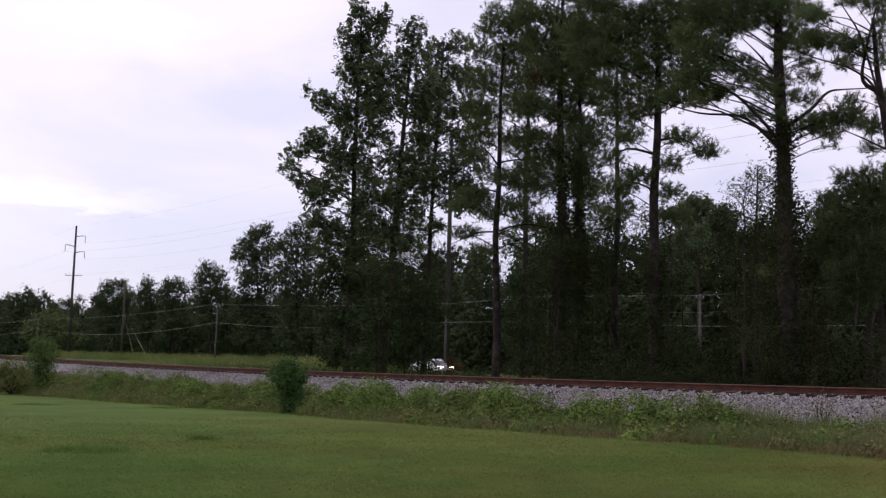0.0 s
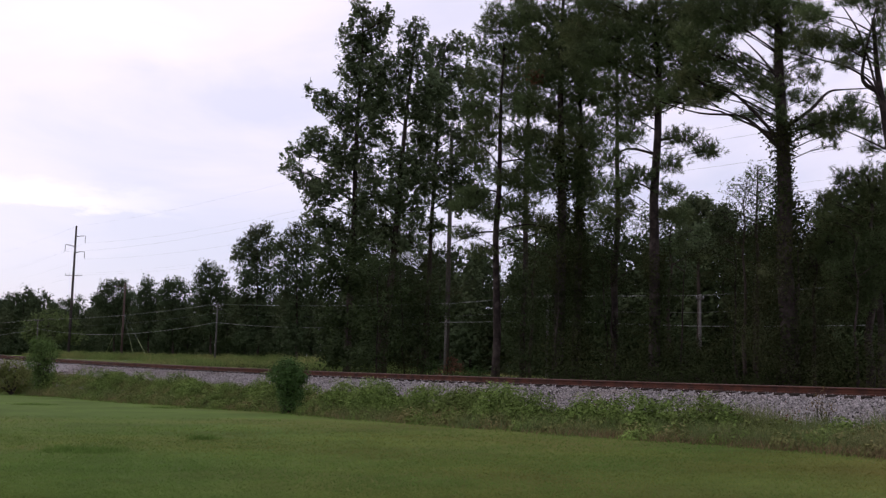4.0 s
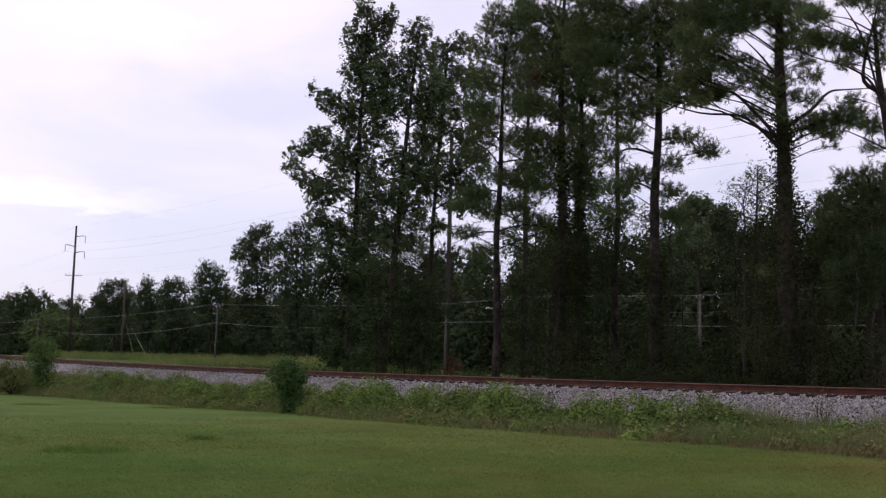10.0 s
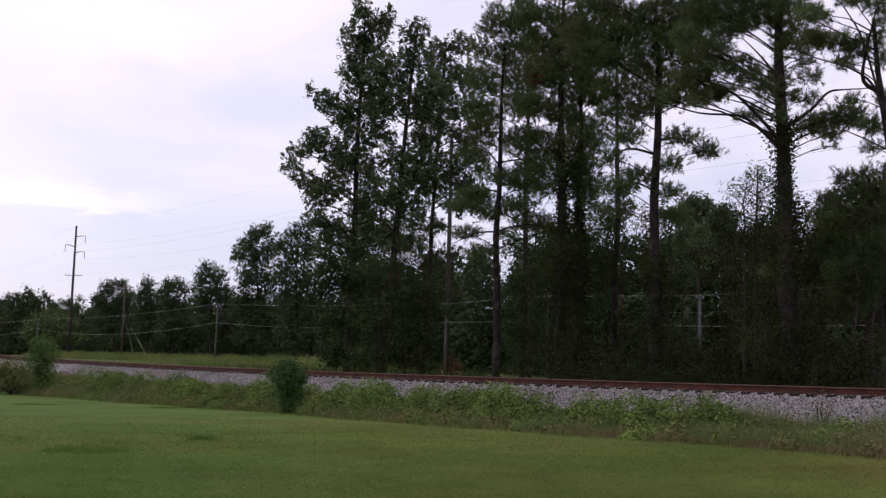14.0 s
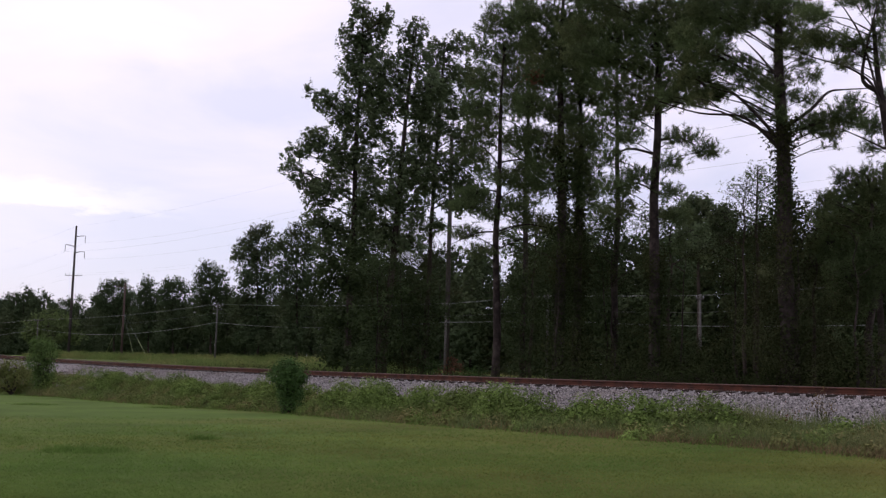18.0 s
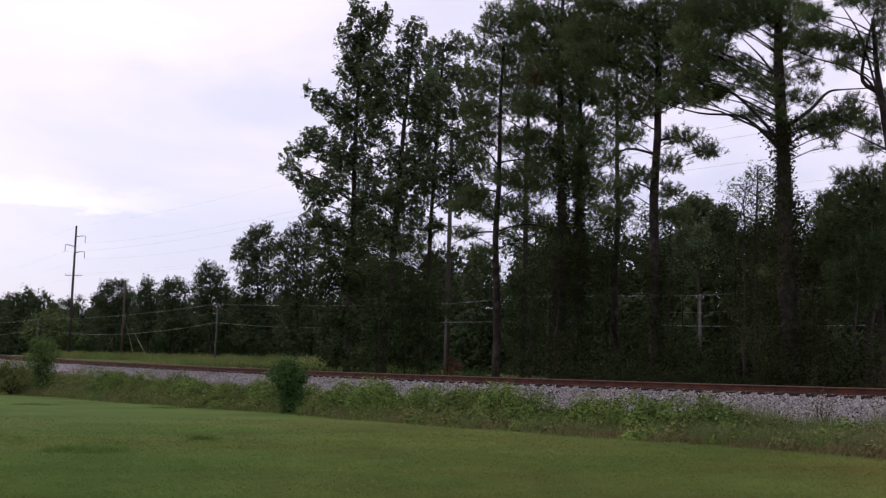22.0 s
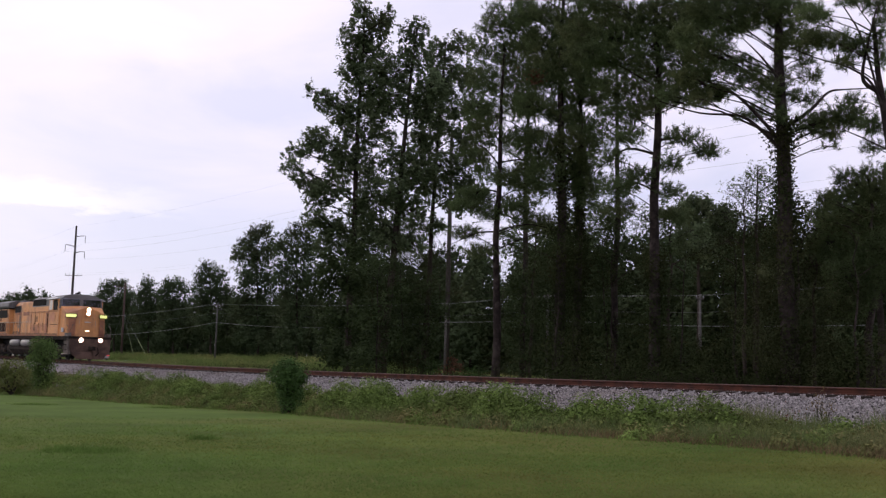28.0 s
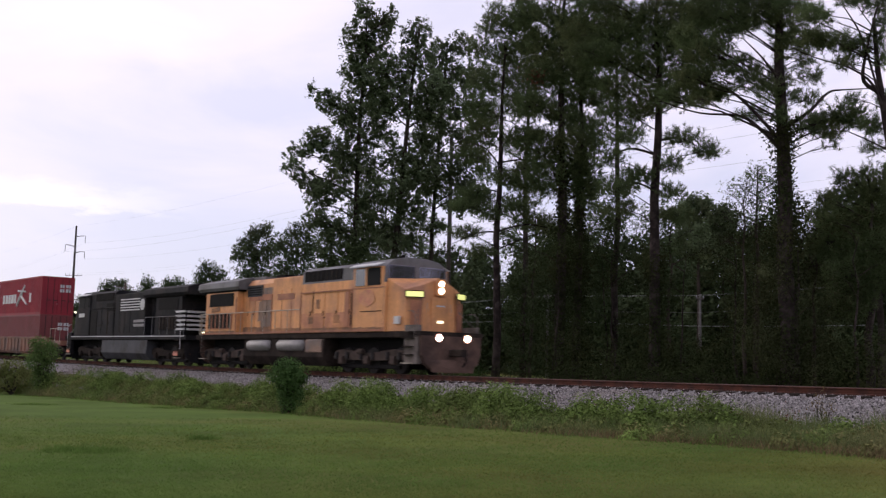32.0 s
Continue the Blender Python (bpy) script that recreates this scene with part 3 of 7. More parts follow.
def swept(profile, s_list, base, mat, name, closed=True):
    """A profile of (n, z) pairs drawn along the track; z counts from base(s)."""
    sh = Shape()
    n = len(profile)
    sh.v = [tuple(at(s, a, base(s) + b)) for s in s_list for a, b in profile]
    for i in range(len(s_list) - 1):
        for j in range(n if closed else n - 1):
            sh.f.append((i * n + j, i * n + (j + 1) % n, (i + 1) * n + (j + 1) % n, (i + 1) * n + j))
    return sh.mesh(name, mat)


def build_track():
    s_far = axis_steps((-420, -120, 6), (-120, 40, 1.0), (40, 90, 5))
    bed = swept([(-4.6, -0.95), (-2.1, -0.24), (-0.7, -0.185), (0.5, -0.195), (0.95, -0.20), (1.20, -0.215), (1.34, -0.265), (1.50, -0.29), (1.95, -0.31), (2.4, -0.37), (3.4, -0.64), (4.6, -0.94), (5.9, -1.24), (6.4, -2.4)], s_far, rail_z, M["ballast_bed"], "ballast_bed", False)
    tagged(new("ballast_bed", bed), "grey crushed stone ballast bank under the rails", "ballast", kind="structure")
    # loose stones on the near shoulder and between the ties
    n = 112000
    s = np.concatenate([RNG.uniform(-70, 26, n // 4), 26 - 62 * RNG.random(n - n // 4) ** 1.3])
    k = 0.90 + 4.7 * RNG.random(n) ** 1.15
    prof_n = [0.7, 0.95, 1.20, 1.34, 1.50, 1.95, 2.4, 3.4, 4.6, 5.9]
    z = np.interp(k, prof_n, [-0.20, -0.20, -0.215, -0.265, -0.29, -0.31, -0.37, -0.64, -0.94, -1.24]) + np.array([rail_z(a) for a in s])
    z += RNG.uniform(-0.012, 0.026, n) - np.where(k < 1.36, 0.012, 0.0)
    c = np.array([START.x, START.y, 0]) + s[:, None] * np.array(ALONG) + k[:, None] * np.array(NEAR)
    c[:, 2] = z
    r = (0.021 * RNG.uniform(0.5, 1.6, n))[:, None]
    a = unit(n)
    b = np.cross(a, unit(n))
    b /= np.linalg.norm(b, axis=1, keepdims=True)
    d = np.cross(a, b)
    # the peak of each stone looks up or out of the bank
    d *= np.where(d @ np.array([NEAR.x * 0.3, NEAR.y * 0.3, 1.0]) < 0, -1.0, 1.0)[:, None]
    a, b, d = a * r * 1.25, b * r, d * r * 0.9
    top, low, e1, e2, e3, e4 = c + d, c - d, c + a - d * 0.3, c + b, c - a * 0.9 - d * 0.3, c - b
    # shared corners make each stone one island
    v6 = np.stack([top, low, e1, e2, e3, e4], axis=1)[:, [0, 2, 3, 4, 5]].reshape(-1, 3)
    tri = np.array([[0, 1, 2], [0, 2, 3], [0, 3, 4], [0, 4, 1]])
    faces = (tri[None] + 5 * np.arange(n)[:, None, None]).reshape(-1, 3)
    me = bpy.data.meshes.new("ballast_stones")
    me.vertices.add(len(v6))
    me.vertices.foreach_set("co", v6.astype(np.float32).ravel())
    me.loops.add(faces.size)
    me.loops.foreach_set("vertex_index", faces.astype(np.int32).ravel())
    me.polygons.add(len(faces))
    me.polygons.foreach_set("loop_start", np.arange(0, faces.size, 3, dtype=np.int32))
    me.update(calc_edges=True)
    me.materials.append(M["stone"])
    tagged(new("ballast_stones", me), "loose grey and pinkish crushed stones on the bank", "ballast", kind="stuff")

    track = thing("railway_track", "single railway track with rusty rails on dark ties", "railway track", kind="structure")
    for side in (0.7525, -0.7525):
        web = swept([(side - 0.07, -0.172), (side + 0.07, -0.172), (side + 0.07, -0.158), (side + 0.012, -0.14), (side + 0.012, -0.05), (side + 0.036, -0.036), (side + 0.036, -0.008), (side - 0.036, -0.008), (side - 0.036, -0.036), (side - 0.012, -0.05), (side - 0.012, -0.14), (side - 0.07, -0.158)], s_far, rail_z, M["rail"], "rail")
        rail = part("rail", web, None, track, "rusty brown steel rail")
        part("rail_head", swept([(side - 0.034, -0.0075), (side + 0.034, -0.0075), (side + 0.026, 0.0), (side - 0.026, 0.0)], s_far, rail_z, M["rail_head"], "rail_head"), None, rail, "worn shiny running surface")
    tie = Shape().box(-0.115, 0.115, -1.30, 1.30, -0.36, -0.182, 0.012).mesh("tie", M["tie"])
    plate = Shape()
    for side in (-0.7525, 0.7525):
        plate.box(-0.10, 0.10, side - 0.17, side + 0.17, -0.184, -0.171)
        for dx in (-0.06, 0.06):
            for dy in (-0.10, 0.10):
                plate.box(dx - 0.012, dx + 0.012, side + dy - 0.012, side + dy + 0.012, -0.175, -0.142)
    plate = plate.mesh("tie_plate", M["rail"])
    s = -78.0
    while s < 27:
        turn = math.atan2(ALONG.y, ALONG.x) + random.gauss(0, 0.012)
        one = new("tie", tie)
        one.parent = track
        one.matrix_world = Matrix.Translation(at(s, random.gauss(0, 0.035), rail_z(s) + random.gauss(0, 0.006))) @ Matrix.Rotation(turn, 4, "Z")
        p = new("tie_plate", plate)
        p.parent = one
        s += 0.52 + random.gauss(0, 0.015)


def build_road():
    s_list = axis_steps((-420, -160, 20), (-160, 20, 4), (20, 200, 20))

    def strip(a, b, lift, name, mat):
        sh = Shape()
        sh.v = [tuple(at(s, q, road_z(s) + w)) for s in s_list for q, w in ((a, lift), (b, lift), (b, lift - 0.12), (a, lift - 0.12))]
        for i in range(len(s_list) - 1):
            for j in range(4):
                sh.f.append((i * 4 + j, i * 4 + (j + 1) % 4, (i + 1) * 4 + (j + 1) % 4, (i + 1) * 4 + j))
        return sh.mesh(name, mat)

    tagged(new("road", strip(-34.0, -41.6, 0.0, "road", M["asphalt"])), "grey asphalt two-lane highway behind the trees", "road", kind="structure")
    for q, name, mat in ((-34.35, "edge_line", "paint_white_line"), (-41.2, "edge_line", "paint_white_line"), (-37.7, "centre_line", "paint_yellow_line"), (-37.95, "centre_line", "paint_yellow_line")):
        tagged(new(name, strip(q, q - 0.12, 0.004, name, M[mat])), "painted line on the highway asphalt", "road marking", kind="structure")


build_ground()
build_track()
build_road()


# ---- poles and wires ----
def pole_at(s, n, top, r, name, label, mat, group=""):
    base = at(s, n, ground_z(s, n) - 0.3)
    ob = thing(name, label, "utility pole", Matrix.Translation(base), group)
    h = top - base.z
    part("shaft", Shape().tube([(0, 0, 0), (0, 0, h * 0.5), (0, 0, h)], [r, r * 0.82, r * 0.62], 10), M[mat], ob, smooth=True)
    return ob, base, h


def cross(ob, z, half, mat, insul=3):
    """A cross-arm square to the road with its insulators."""
    d = NEAR * half
    c = Vector((0, 0, z))
    sh = Shape().tube([c - d, c + d], 0.085, 4)
    arm = part("cross_arm", sh, M[mat], ob)
    for k in range(insul):
        q = c + NEAR * half * (-0.92 + 1.84 * k / max(1, insul - 1))
        part("insulator", Shape().tube([q + Vector((0, 0, 0.05)), q + Vector((0, 0, 0.14)), q + Vector((0, 0, 0.26))], [0.035, 0.06, 0.03], 8), M["insulator"], arm)
    return arm


def span(a, b, sag, r, label, steps=14):
    pts = []
    for i in range(steps + 1):
        k = i / steps
        p = a.lerp(b, k)
        pts.append(p - Vector((0, 0, sag * 4 * k * (1 - k))))
    ob = part("overhead_wire", Shape().tube(pts, r, 5), M["wire"], None)
    tagged(ob, label, "wire", "overhead wires")


def build_lines():
    # roadside distribution line
    spots = [(-292, 11.2, 2.4), (-209, 10.3, 2.1), (-117, 10.6, 2.9), (-59.2, 8.7, 2.1), (-43.0, 8.9, 2.4), (-24.5, 8.2, 2.6), (22, 9.2, 3.0)]
    tops = []
    for k, (s, top, low) in enumerate(spots):
        ob, base, h = pole_at(s, -44.0, top, 0.16, "utility_pole", "weathered grey wooden utility pole with a short cross-arm", "pole_grey", "roadside poles")
        cross(ob, h - 0.35, 0.45 if k in (3, 4, 5) else 0.9, "pole_grey")
        if k == 2:
            cross(ob, h - 0.95, 0.7, "pole_grey", insul=2)
        tops.append((base, h, low))
    for (b0, h0, c0), (b1, h1, c1) in zip(tops, tops[1:]):
        far = (b1 - b0).length
        for q, d0, d1, sag, r in ((-0.41, 0.1, 0.1, 0.5, 0.007), (0.0, 0.1, 0.1, 0.5, 0.007), (0.41, 0.1, 0.1, 0.5, 0.007), (0.1, 1.5, 1.5, 0.6, 0.007), (0.14, c0, c1, 1.3, 0.022)):
            span(b0 + NEAR * q + Vector((0, 0, h0 - d0)), b1 + NEAR * q + Vector((0, 0, h1 - d1)), sag * min(1.2, (far / 80) ** 2), r,
                 "thick sagging pale cable between utility poles" if r > 0.02 else "thin sagging wire between utility poles")
    # tall transmission line
    tall = []
    for s, top in ((-330, 28.5), (-190.4, 29.2), (-60.6, 27.5), (66, 27.0)):
        ob, base, h = pole_at(s, -45.2, top, 0.30, "transmission_pole", "tall dark wooden transmission pole with curved davit arms", "pole", "transmission poles")
        ends = []
        for side, dz in ((1, -2.3), (-1, -4.4), (1, -5.6)):
            tip = NEAR * (side * -2.0) + Vector((0, 0, h + dz + 0.35))
            mid = NEAR * (side * -1.0) + Vector((0, 0, h + dz + 0.28))
            arm = part("davit_arm", Shape().tube([(0, 0, h + dz), mid, tip], [0.09, 0.075, 0.05], 8), M["pole"], ob, smooth=True)
            part("insulator", Shape().tube([tip, tip - Vector((0, 0, 0.4)), tip - Vector((0, 0, 1.5))], [0.03, 0.07, 0.06], 8), M["insulator"], arm)
            ends.append(base + tip - Vector((0, 0, 1.5)))
        lower = part("cross_arm", Shape().tube([NEAR * -1.7 + Vector((0, 0, h - 10.2)), NEAR * 1.7 + Vector((0, 0, h - 10.4))], 0.06, 4), M["pole"], ob)
        for q in (-1.6, -0.8, 0.8, 1.6):
            c = NEAR * q + Vector((0, 0, h - 10.3))
            part("insulator", Shape().tube([c, c + Vector((0, 0, 0.3))], [0.05, 0.04], 6), M["insulator"], lower)
        tall.append((base, h, ends))
    for (b0, h0, e0), (b1, h1, e1) in zip(tall, tall[1:]):
        thin = 0.004 if b0.y > 300 else 0.008
        for a, b in zip(e0, e1):
            span(a, b, 1.6, thin, "thin transmission conductor against the sky", 18)
        span(b0 + Vector((0, 0, h0 - 0.1)), b1 + Vector((0, 0, h1 - 0.1)), 1.2, 0.005, "thin shield wire against the sky", 18)
        for q in (-1.6, 1.6):
            span(b0 + NEAR * q + Vector((0, 0, h0 - 10.1)), b1 + NEAR * q + Vector((0, 0, h1 - 10.1)), 1.2, 0.005, "thin sagging wire between transmission poles", 18)
    # a rust-brown pole and its guys
    ob, base, h = pole_at(-163.5, -46.5, 16.2, 0.24, "utility_pole", "rust-brown wooden utility pole with a cross-arm and guys", "pole_rust")
    cross(ob, h - 0.9, 1.7, "pole_rust")
    for ds, dn, up in ((-9.0, 0.0, 0.62), (6.6, 0.0, 0.6), (13.2, 0.0, 0.6)):
        foot = at(-163.5 + ds, -46.5 + dn, ground_z(-163.5 + ds, -46.5 + dn)) - base
        head = Vector((0, 0, h * up))
        guy = part("guy_wire", Shape().tube([foot, head], 0.014, 5), M["wire"], ob, "thin steel guy wire")
        part("guy_guard", Shape().tube([foot, foot.lerp(head, 0.42)], 0.04, 6), M["guard"], guy, "yellow-green plastic guy guard")


build_lines()


# ---- plants ----
def limb_path(a, b, bow):
    a, b = Vector(a), Vector(b)
    mid = a.lerp(b, 0.5) + Vector((random.uniform(-1, 1), random.uniform(-1, 1), 0)) * 0.06 * (b - a).length + Vector((0, 0, bow))
    return [a.lerp(mid, 0.5) * 0.5 + (a * 0.5 + mid * 0.5) * 0.5, mid, mid.lerp(b, 0.55), b]


def crown_points(rows, per_area, inner=0.25):
    """Clump places, mostly on the skin of each blob (x, z, half width, half height, depth), with the way out of it and its middle."""
    out, ways, mids = [], [], []
    for x, z, rx, rz, y in rows:
        ry = rx * 0.85
        m = max(5, int(per_area * (rx * rz + rx * ry + ry * rz)))
        d = unit(m) * (RNG.uniform(inner, 1.0, m) ** 0.6)[:, None]
        out.append(np.array([x, y, z]) + d * np.array([rx, ry, rz]))
        ways.append(d)
        mids.append(np.repeat([[x, y, z]], m, axis=0))
    return np.concatenate(out), np.concatenate(ways), np.concatenate(mids)


def tree(name, label, place, height, r0, lean, rows, foliage="leaf", mat="oak", bark="bark_dark", clumps=5.0, each=16, size=0.14, spread=0.34, vines=0.0, group="", bow=0.3, limbs=True, core=0.0, deep=0.8, arms=(), dead=None):
    """A tree with its foot at place: a tapered trunk that leans by lean metres, a limb to each blob of the crown."""
    base = grounded(*place)
    ob = thing(name, label, "tree", Matrix.Translation(base), group)
    steps = 7
    wob = [(random.gauss(0, 0.06), random.gauss(0, 0.06)) for _ in range(steps + 1)]

    def spine(k):
        i = min(steps - 1, int(k * steps))
        f = k * steps - i
        w = [wob[i][j] * (1 - f) + wob[i + 1][j] * f for j in (0, 1)]
        return Vector((lean * k + w[0] * (k > 0.02), w[1], height * k))

    path = [spine(i / 14) for i in range(15)]
    path[0].z = -0.3
    thick = r0 if limbs else r0 * 0.55
    part("trunk", Shape().tube(path, [thick * (1.25 if i == 0 else 1.0) * (1 - 0.78 * (i / 14) ** 1.2) for i in range(15)], 10), M[bark if limbs else "bark"], ob, smooth=True)
    depth = [(x, z, rx, rz, random.uniform(-0.55, 0.55) * max(deep, abs(x - lean * z / height) * 0.6)) for x, z, rx, rz in rows]
    whole = Shape()
    for x, z, rx, rz, y in depth[::1 if limbs else 2]:
        reach = math.hypot(x - lean * z / height, y)
        z0 = min(height * 0.97, max(height * 0.18, z - 0.35 * reach - 0.3 * rz))
        a = spine(z0 / height)
        r = max(0.02, min(0.24 * r0, (0.017 if foliage == "leaf" else 0.009 if arms else 0.013) * (reach + 1.2)))
        b = Vector((x, y, z))
        sh = Shape() if limbs else whole
        path = [a, *limb_path(a, b, bow * reach * 0.2)]
        sh.tube(path, [r, r * 0.85, r * 0.65, r * 0.45, r * 0.22], 6 if limbs else 4)
        for _ in range(5 if limbs else 1):
            tip = b + Vector((random.uniform(-1, 1) * rx, random.uniform(-1, 1) * rx * 0.8, random.uniform(-0.8, 0.9) * rz)) * 0.85
            st = path[2].lerp(path[3], random.random()) if random.random() < 0.5 else path[3].lerp(path[4], random.random())
            sh.tube([st, st.lerp(tip, 0.5) + Vector((0, 0, 0.08)), tip], [r * 0.4, r * 0.28, r * 0.12], 5 if limbs else 3)
        if limbs:
            part("limb", sh, M[bark], ob, smooth=True)
    if not limbs:
        tagged(part("branchwork", whole, M[bark], ob, smooth=True), kind="stuff")
    for r, *pts in arms:
        r *= 0.78
        way = [Vector((x, 0.25 * math.sin(1.7 * i + r * 40), z)) for i, (x, z) in enumerate(pts)]
        way[0] = spine(min(0.98, pts[0][1] / height))
        fine = [way[0]]
        for i in range(len(way) - 1):
            p0, p1, p2, p3 = way[max(0, i - 1)], way[i], way[i + 1], way[min(len(way) - 1, i + 2)]
            for k in (0.25, 0.5, 0.75, 1.0):
                fine.append(0.5 * ((2 * p1) + (p2 - p0) * k + (2 * p0 - 5 * p1 + 4 * p2 - p3) * k * k + (3 * p1 - p0 - 3 * p2 + p3) * k ** 3))
        part("limb", Shape().tube(fine, [r * (1 - 0.8 * i / (len(fine) - 1)) for i in range(len(fine))], 8), M[bark], ob, "crooked bare limb", smooth=True)
    if foliage == "leaf":
        c, way, mid = crown_points(depth, clumps * 2.4)
        c += RNG.normal(0, spread * 0.6, c.shape)
        quads = sprays(c, way, spread * 2.7, max(4, int(each / 2.6)), size, loose=0.6 if limbs else 0.3, tidy=0.5 if limbs else 0.3)
        if core:
            inner = crown_points([(x, z, rx * 0.75, rz * 0.75, y) for x, z, rx, rz, y in depth], clumps * core, 0.0)[0]
            quads = np.concatenate([quads, leaves(np.repeat(inner, 6, axis=0) + RNG.normal(0, spread, (len(inner) * 6, 3)), size * 1.7)])
        me = quick_mesh("crown", quads, 4, M[mat])
    else:
        c, way, mid = crown_points(depth, clumps * each / 2.2)
        c += RNG.normal(0, spread, c.shape) * np.array([0.9, 0.9, 0.45])
        near = place[1] < 40
        me = quick_mesh("crown", shoots(c, way, size * (0.78 if near else 0.9), 34 if near else 23, 0.0145 if near else 0.023), 3, M[mat])
    if limbs:
        pick = RNG.random(len(c)) < (0.3 if foliage == "leaf" else 0.05)
        part("branchwork", quick_mesh("branchwork", twigs((mid + RNG.normal(0, 0.15, mid.shape))[pick], c[pick], 0.035), 3, M[bark]), None, ob, "fine bare twigs")["kind"] = "stuff"
    part("crown", me, None, ob, "dark green needle tufts" if foliage != "leaf" else "")
    if dead:
        q = np.array([dead[0], -0.6, dead[1]]) + RNG.normal(0, 0.22, (160, 3))
        part("dead_clump", quick_mesh("dead_clump", leaves(q, 0.16), 4, M["brown_leaf"]), None, ob, "reddish-brown dead needle clump")["kind"] = "stuff"
    if vines:
        m = int(2400 * vines)
        k = RNG.uniform(0.02, vines, m)
        q = np.array([spine(a) for a in k]) + unit(m) * np.array([0.62, 0.62, 0.3]) * RNG.uniform(0.4, 1.0, m)[:, None] * (0.75 + r0) * (0.75 + 0.5 * np.sin(k * 23.0))[:, None]
        q = np.repeat(q, 7, axis=0) + RNG.normal(0, 0.14, (m * 7, 3))
        part("vines", quick_mesh("vines", leaves(q, 0.11), 4, M["shade_ivy"]), None, ob, "dark vines climbing the trunk")
    return ob


# ---- woods behind the road: five tree shapes, planted in rows ----
def woods_kind(h, w, seed):
    rnd = random.Random(seed)
    rows = []
    z = h * 0.05
    while z < h * 0.97:
        k = z / h
        half = w * (0.62 + 0.45 * math.sin(math.pi * min(1, 0.25 + k * 0.75))) * (1 - 0.75 * max(0, k - 0.6) / 0.4)
        for _ in range(3):
            rows.append((rnd.uniform(-0.75, 0.75) * half, z + rnd.uniform(-0.5, 0.5), half * rnd.uniform(0.35, 0.6), h * rnd.uniform(0.05, 0.085)))
        z += h * 0.105
    return rows


def plant_woods():
    kinds = []
    for k, (h, w, mat) in enumerate(((12, 3.6, "wood"), (14, 4.2, "wood"), (10.5, 3.8, "wood"), (16, 4.0, "wood"))):
        rows = woods_kind(h, w, k + 3)
        kinds.append((tree("woods_tree", "leafy woodland tree in the dark wood beyond the road", tuple(at(-150 - 9 * k, -66).xy), h, 0.2, 0.3, rows, "leaf", mat, clumps=1.5, each=24, size=0.30, spread=0.42, group="woods beyond the road", limbs=False, core=2.2), h))
    rnd = random.Random(5)
    # (from s, to s, n, step, height)
    bands = ((-430, -310, -74, 3.6, 20.5), (-310, -222, -74, 5.0, 17.0), (-222, -176, -64, 6.0, 13.5), (-176, -132, -60, 5.5, 12.0), (-132, -100, -60, 5.5, 13.5), (-100, -58, -58, 5.5, 15.0), (-58, 34, -57, 3.4, 16.2),
             (-380, -120, -84, 8.5, 14.0), (-120, 40, -70, 5.5, 17.0), (-95, 12, -64, 4.2, 15.5), (-150, -88, -66, 4.0, 12.0))
    for s0, s1, n, step, h in bands:
        s = s0
        while s < s1:
            ob, own = kinds[rnd.randrange(4)]
            k = h * rnd.uniform(0.9, 1.08) / own
            p = at(s + rnd.uniform(-1, 1), n + rnd.uniform(-2.5, 2.5))
            m = Matrix.Translation(grounded(p.x, p.y)) @ Matrix.Rotation(rnd.uniform(0, math.tau), 4, "Z") @ Matrix.Diagonal((k * rnd.uniform(0.9, 1.15), k, k, 1))
            two = copy_thing(ob, m)
            two.scale = (k * rnd.uniform(0.92, 1.15), k, k)
            s += step * rnd.uniform(0.75, 1.25)


GROVE = []
GROVE.append(tree("sweetgum_tree", "tall leafy sweetgum with an uneven grey-green crown", (-6.2, 72.7), 25.7, 0.26, 0.3,
     [(0.2, 25.0, 0.9, 1.1), (1.3, 24.1, 1.0, 1.1), (-0.4, 23.5, 1.0, 1.1), (0.6, 22.3, 1.5, 1.5), (-0.4, 20.9, 1.0, 1.2), (1.1, 19.9, 1.7, 1.6), (-2.2, 18.7, 0.9, 0.8), (-0.9, 18.3, 1.2, 1.3), (0.6, 17.3, 1.7, 1.7), (-4.0, 15.4, 0.8, 0.7), (-4.1, 14.0, 0.8, 0.5), (-2.6, 16.1, 1.2, 1.1), (-1.1, 15.3, 1.6, 1.4), (-3.1, 13.3, 1.0, 0.8), (-1.4, 12.8, 1.3, 1.2), (-2.5, 11.9, 0.9, 0.7), (-1.6, 10.2, 1.2, 1.0), (0.7, 14.0, 1.5, 1.5), (0.6, 11.3, 1.0, 1.2), (-2.6, 10.6, 0.6, 0.5), (2.1, 24.7, 0.4, 1.0), (-3.2, 19.6, 0.3, 0.5), (-0.9, 9.6, 1.3, 0.8), (1.0, 9.9, 1.2, 0.9), (-1.8, 8.8, 0.8, 0.7), (0.1, 8.9, 1.1, 0.7)],
     "leaf", "oak", clumps=8.8, each=66, size=0.20, spread=0.21))
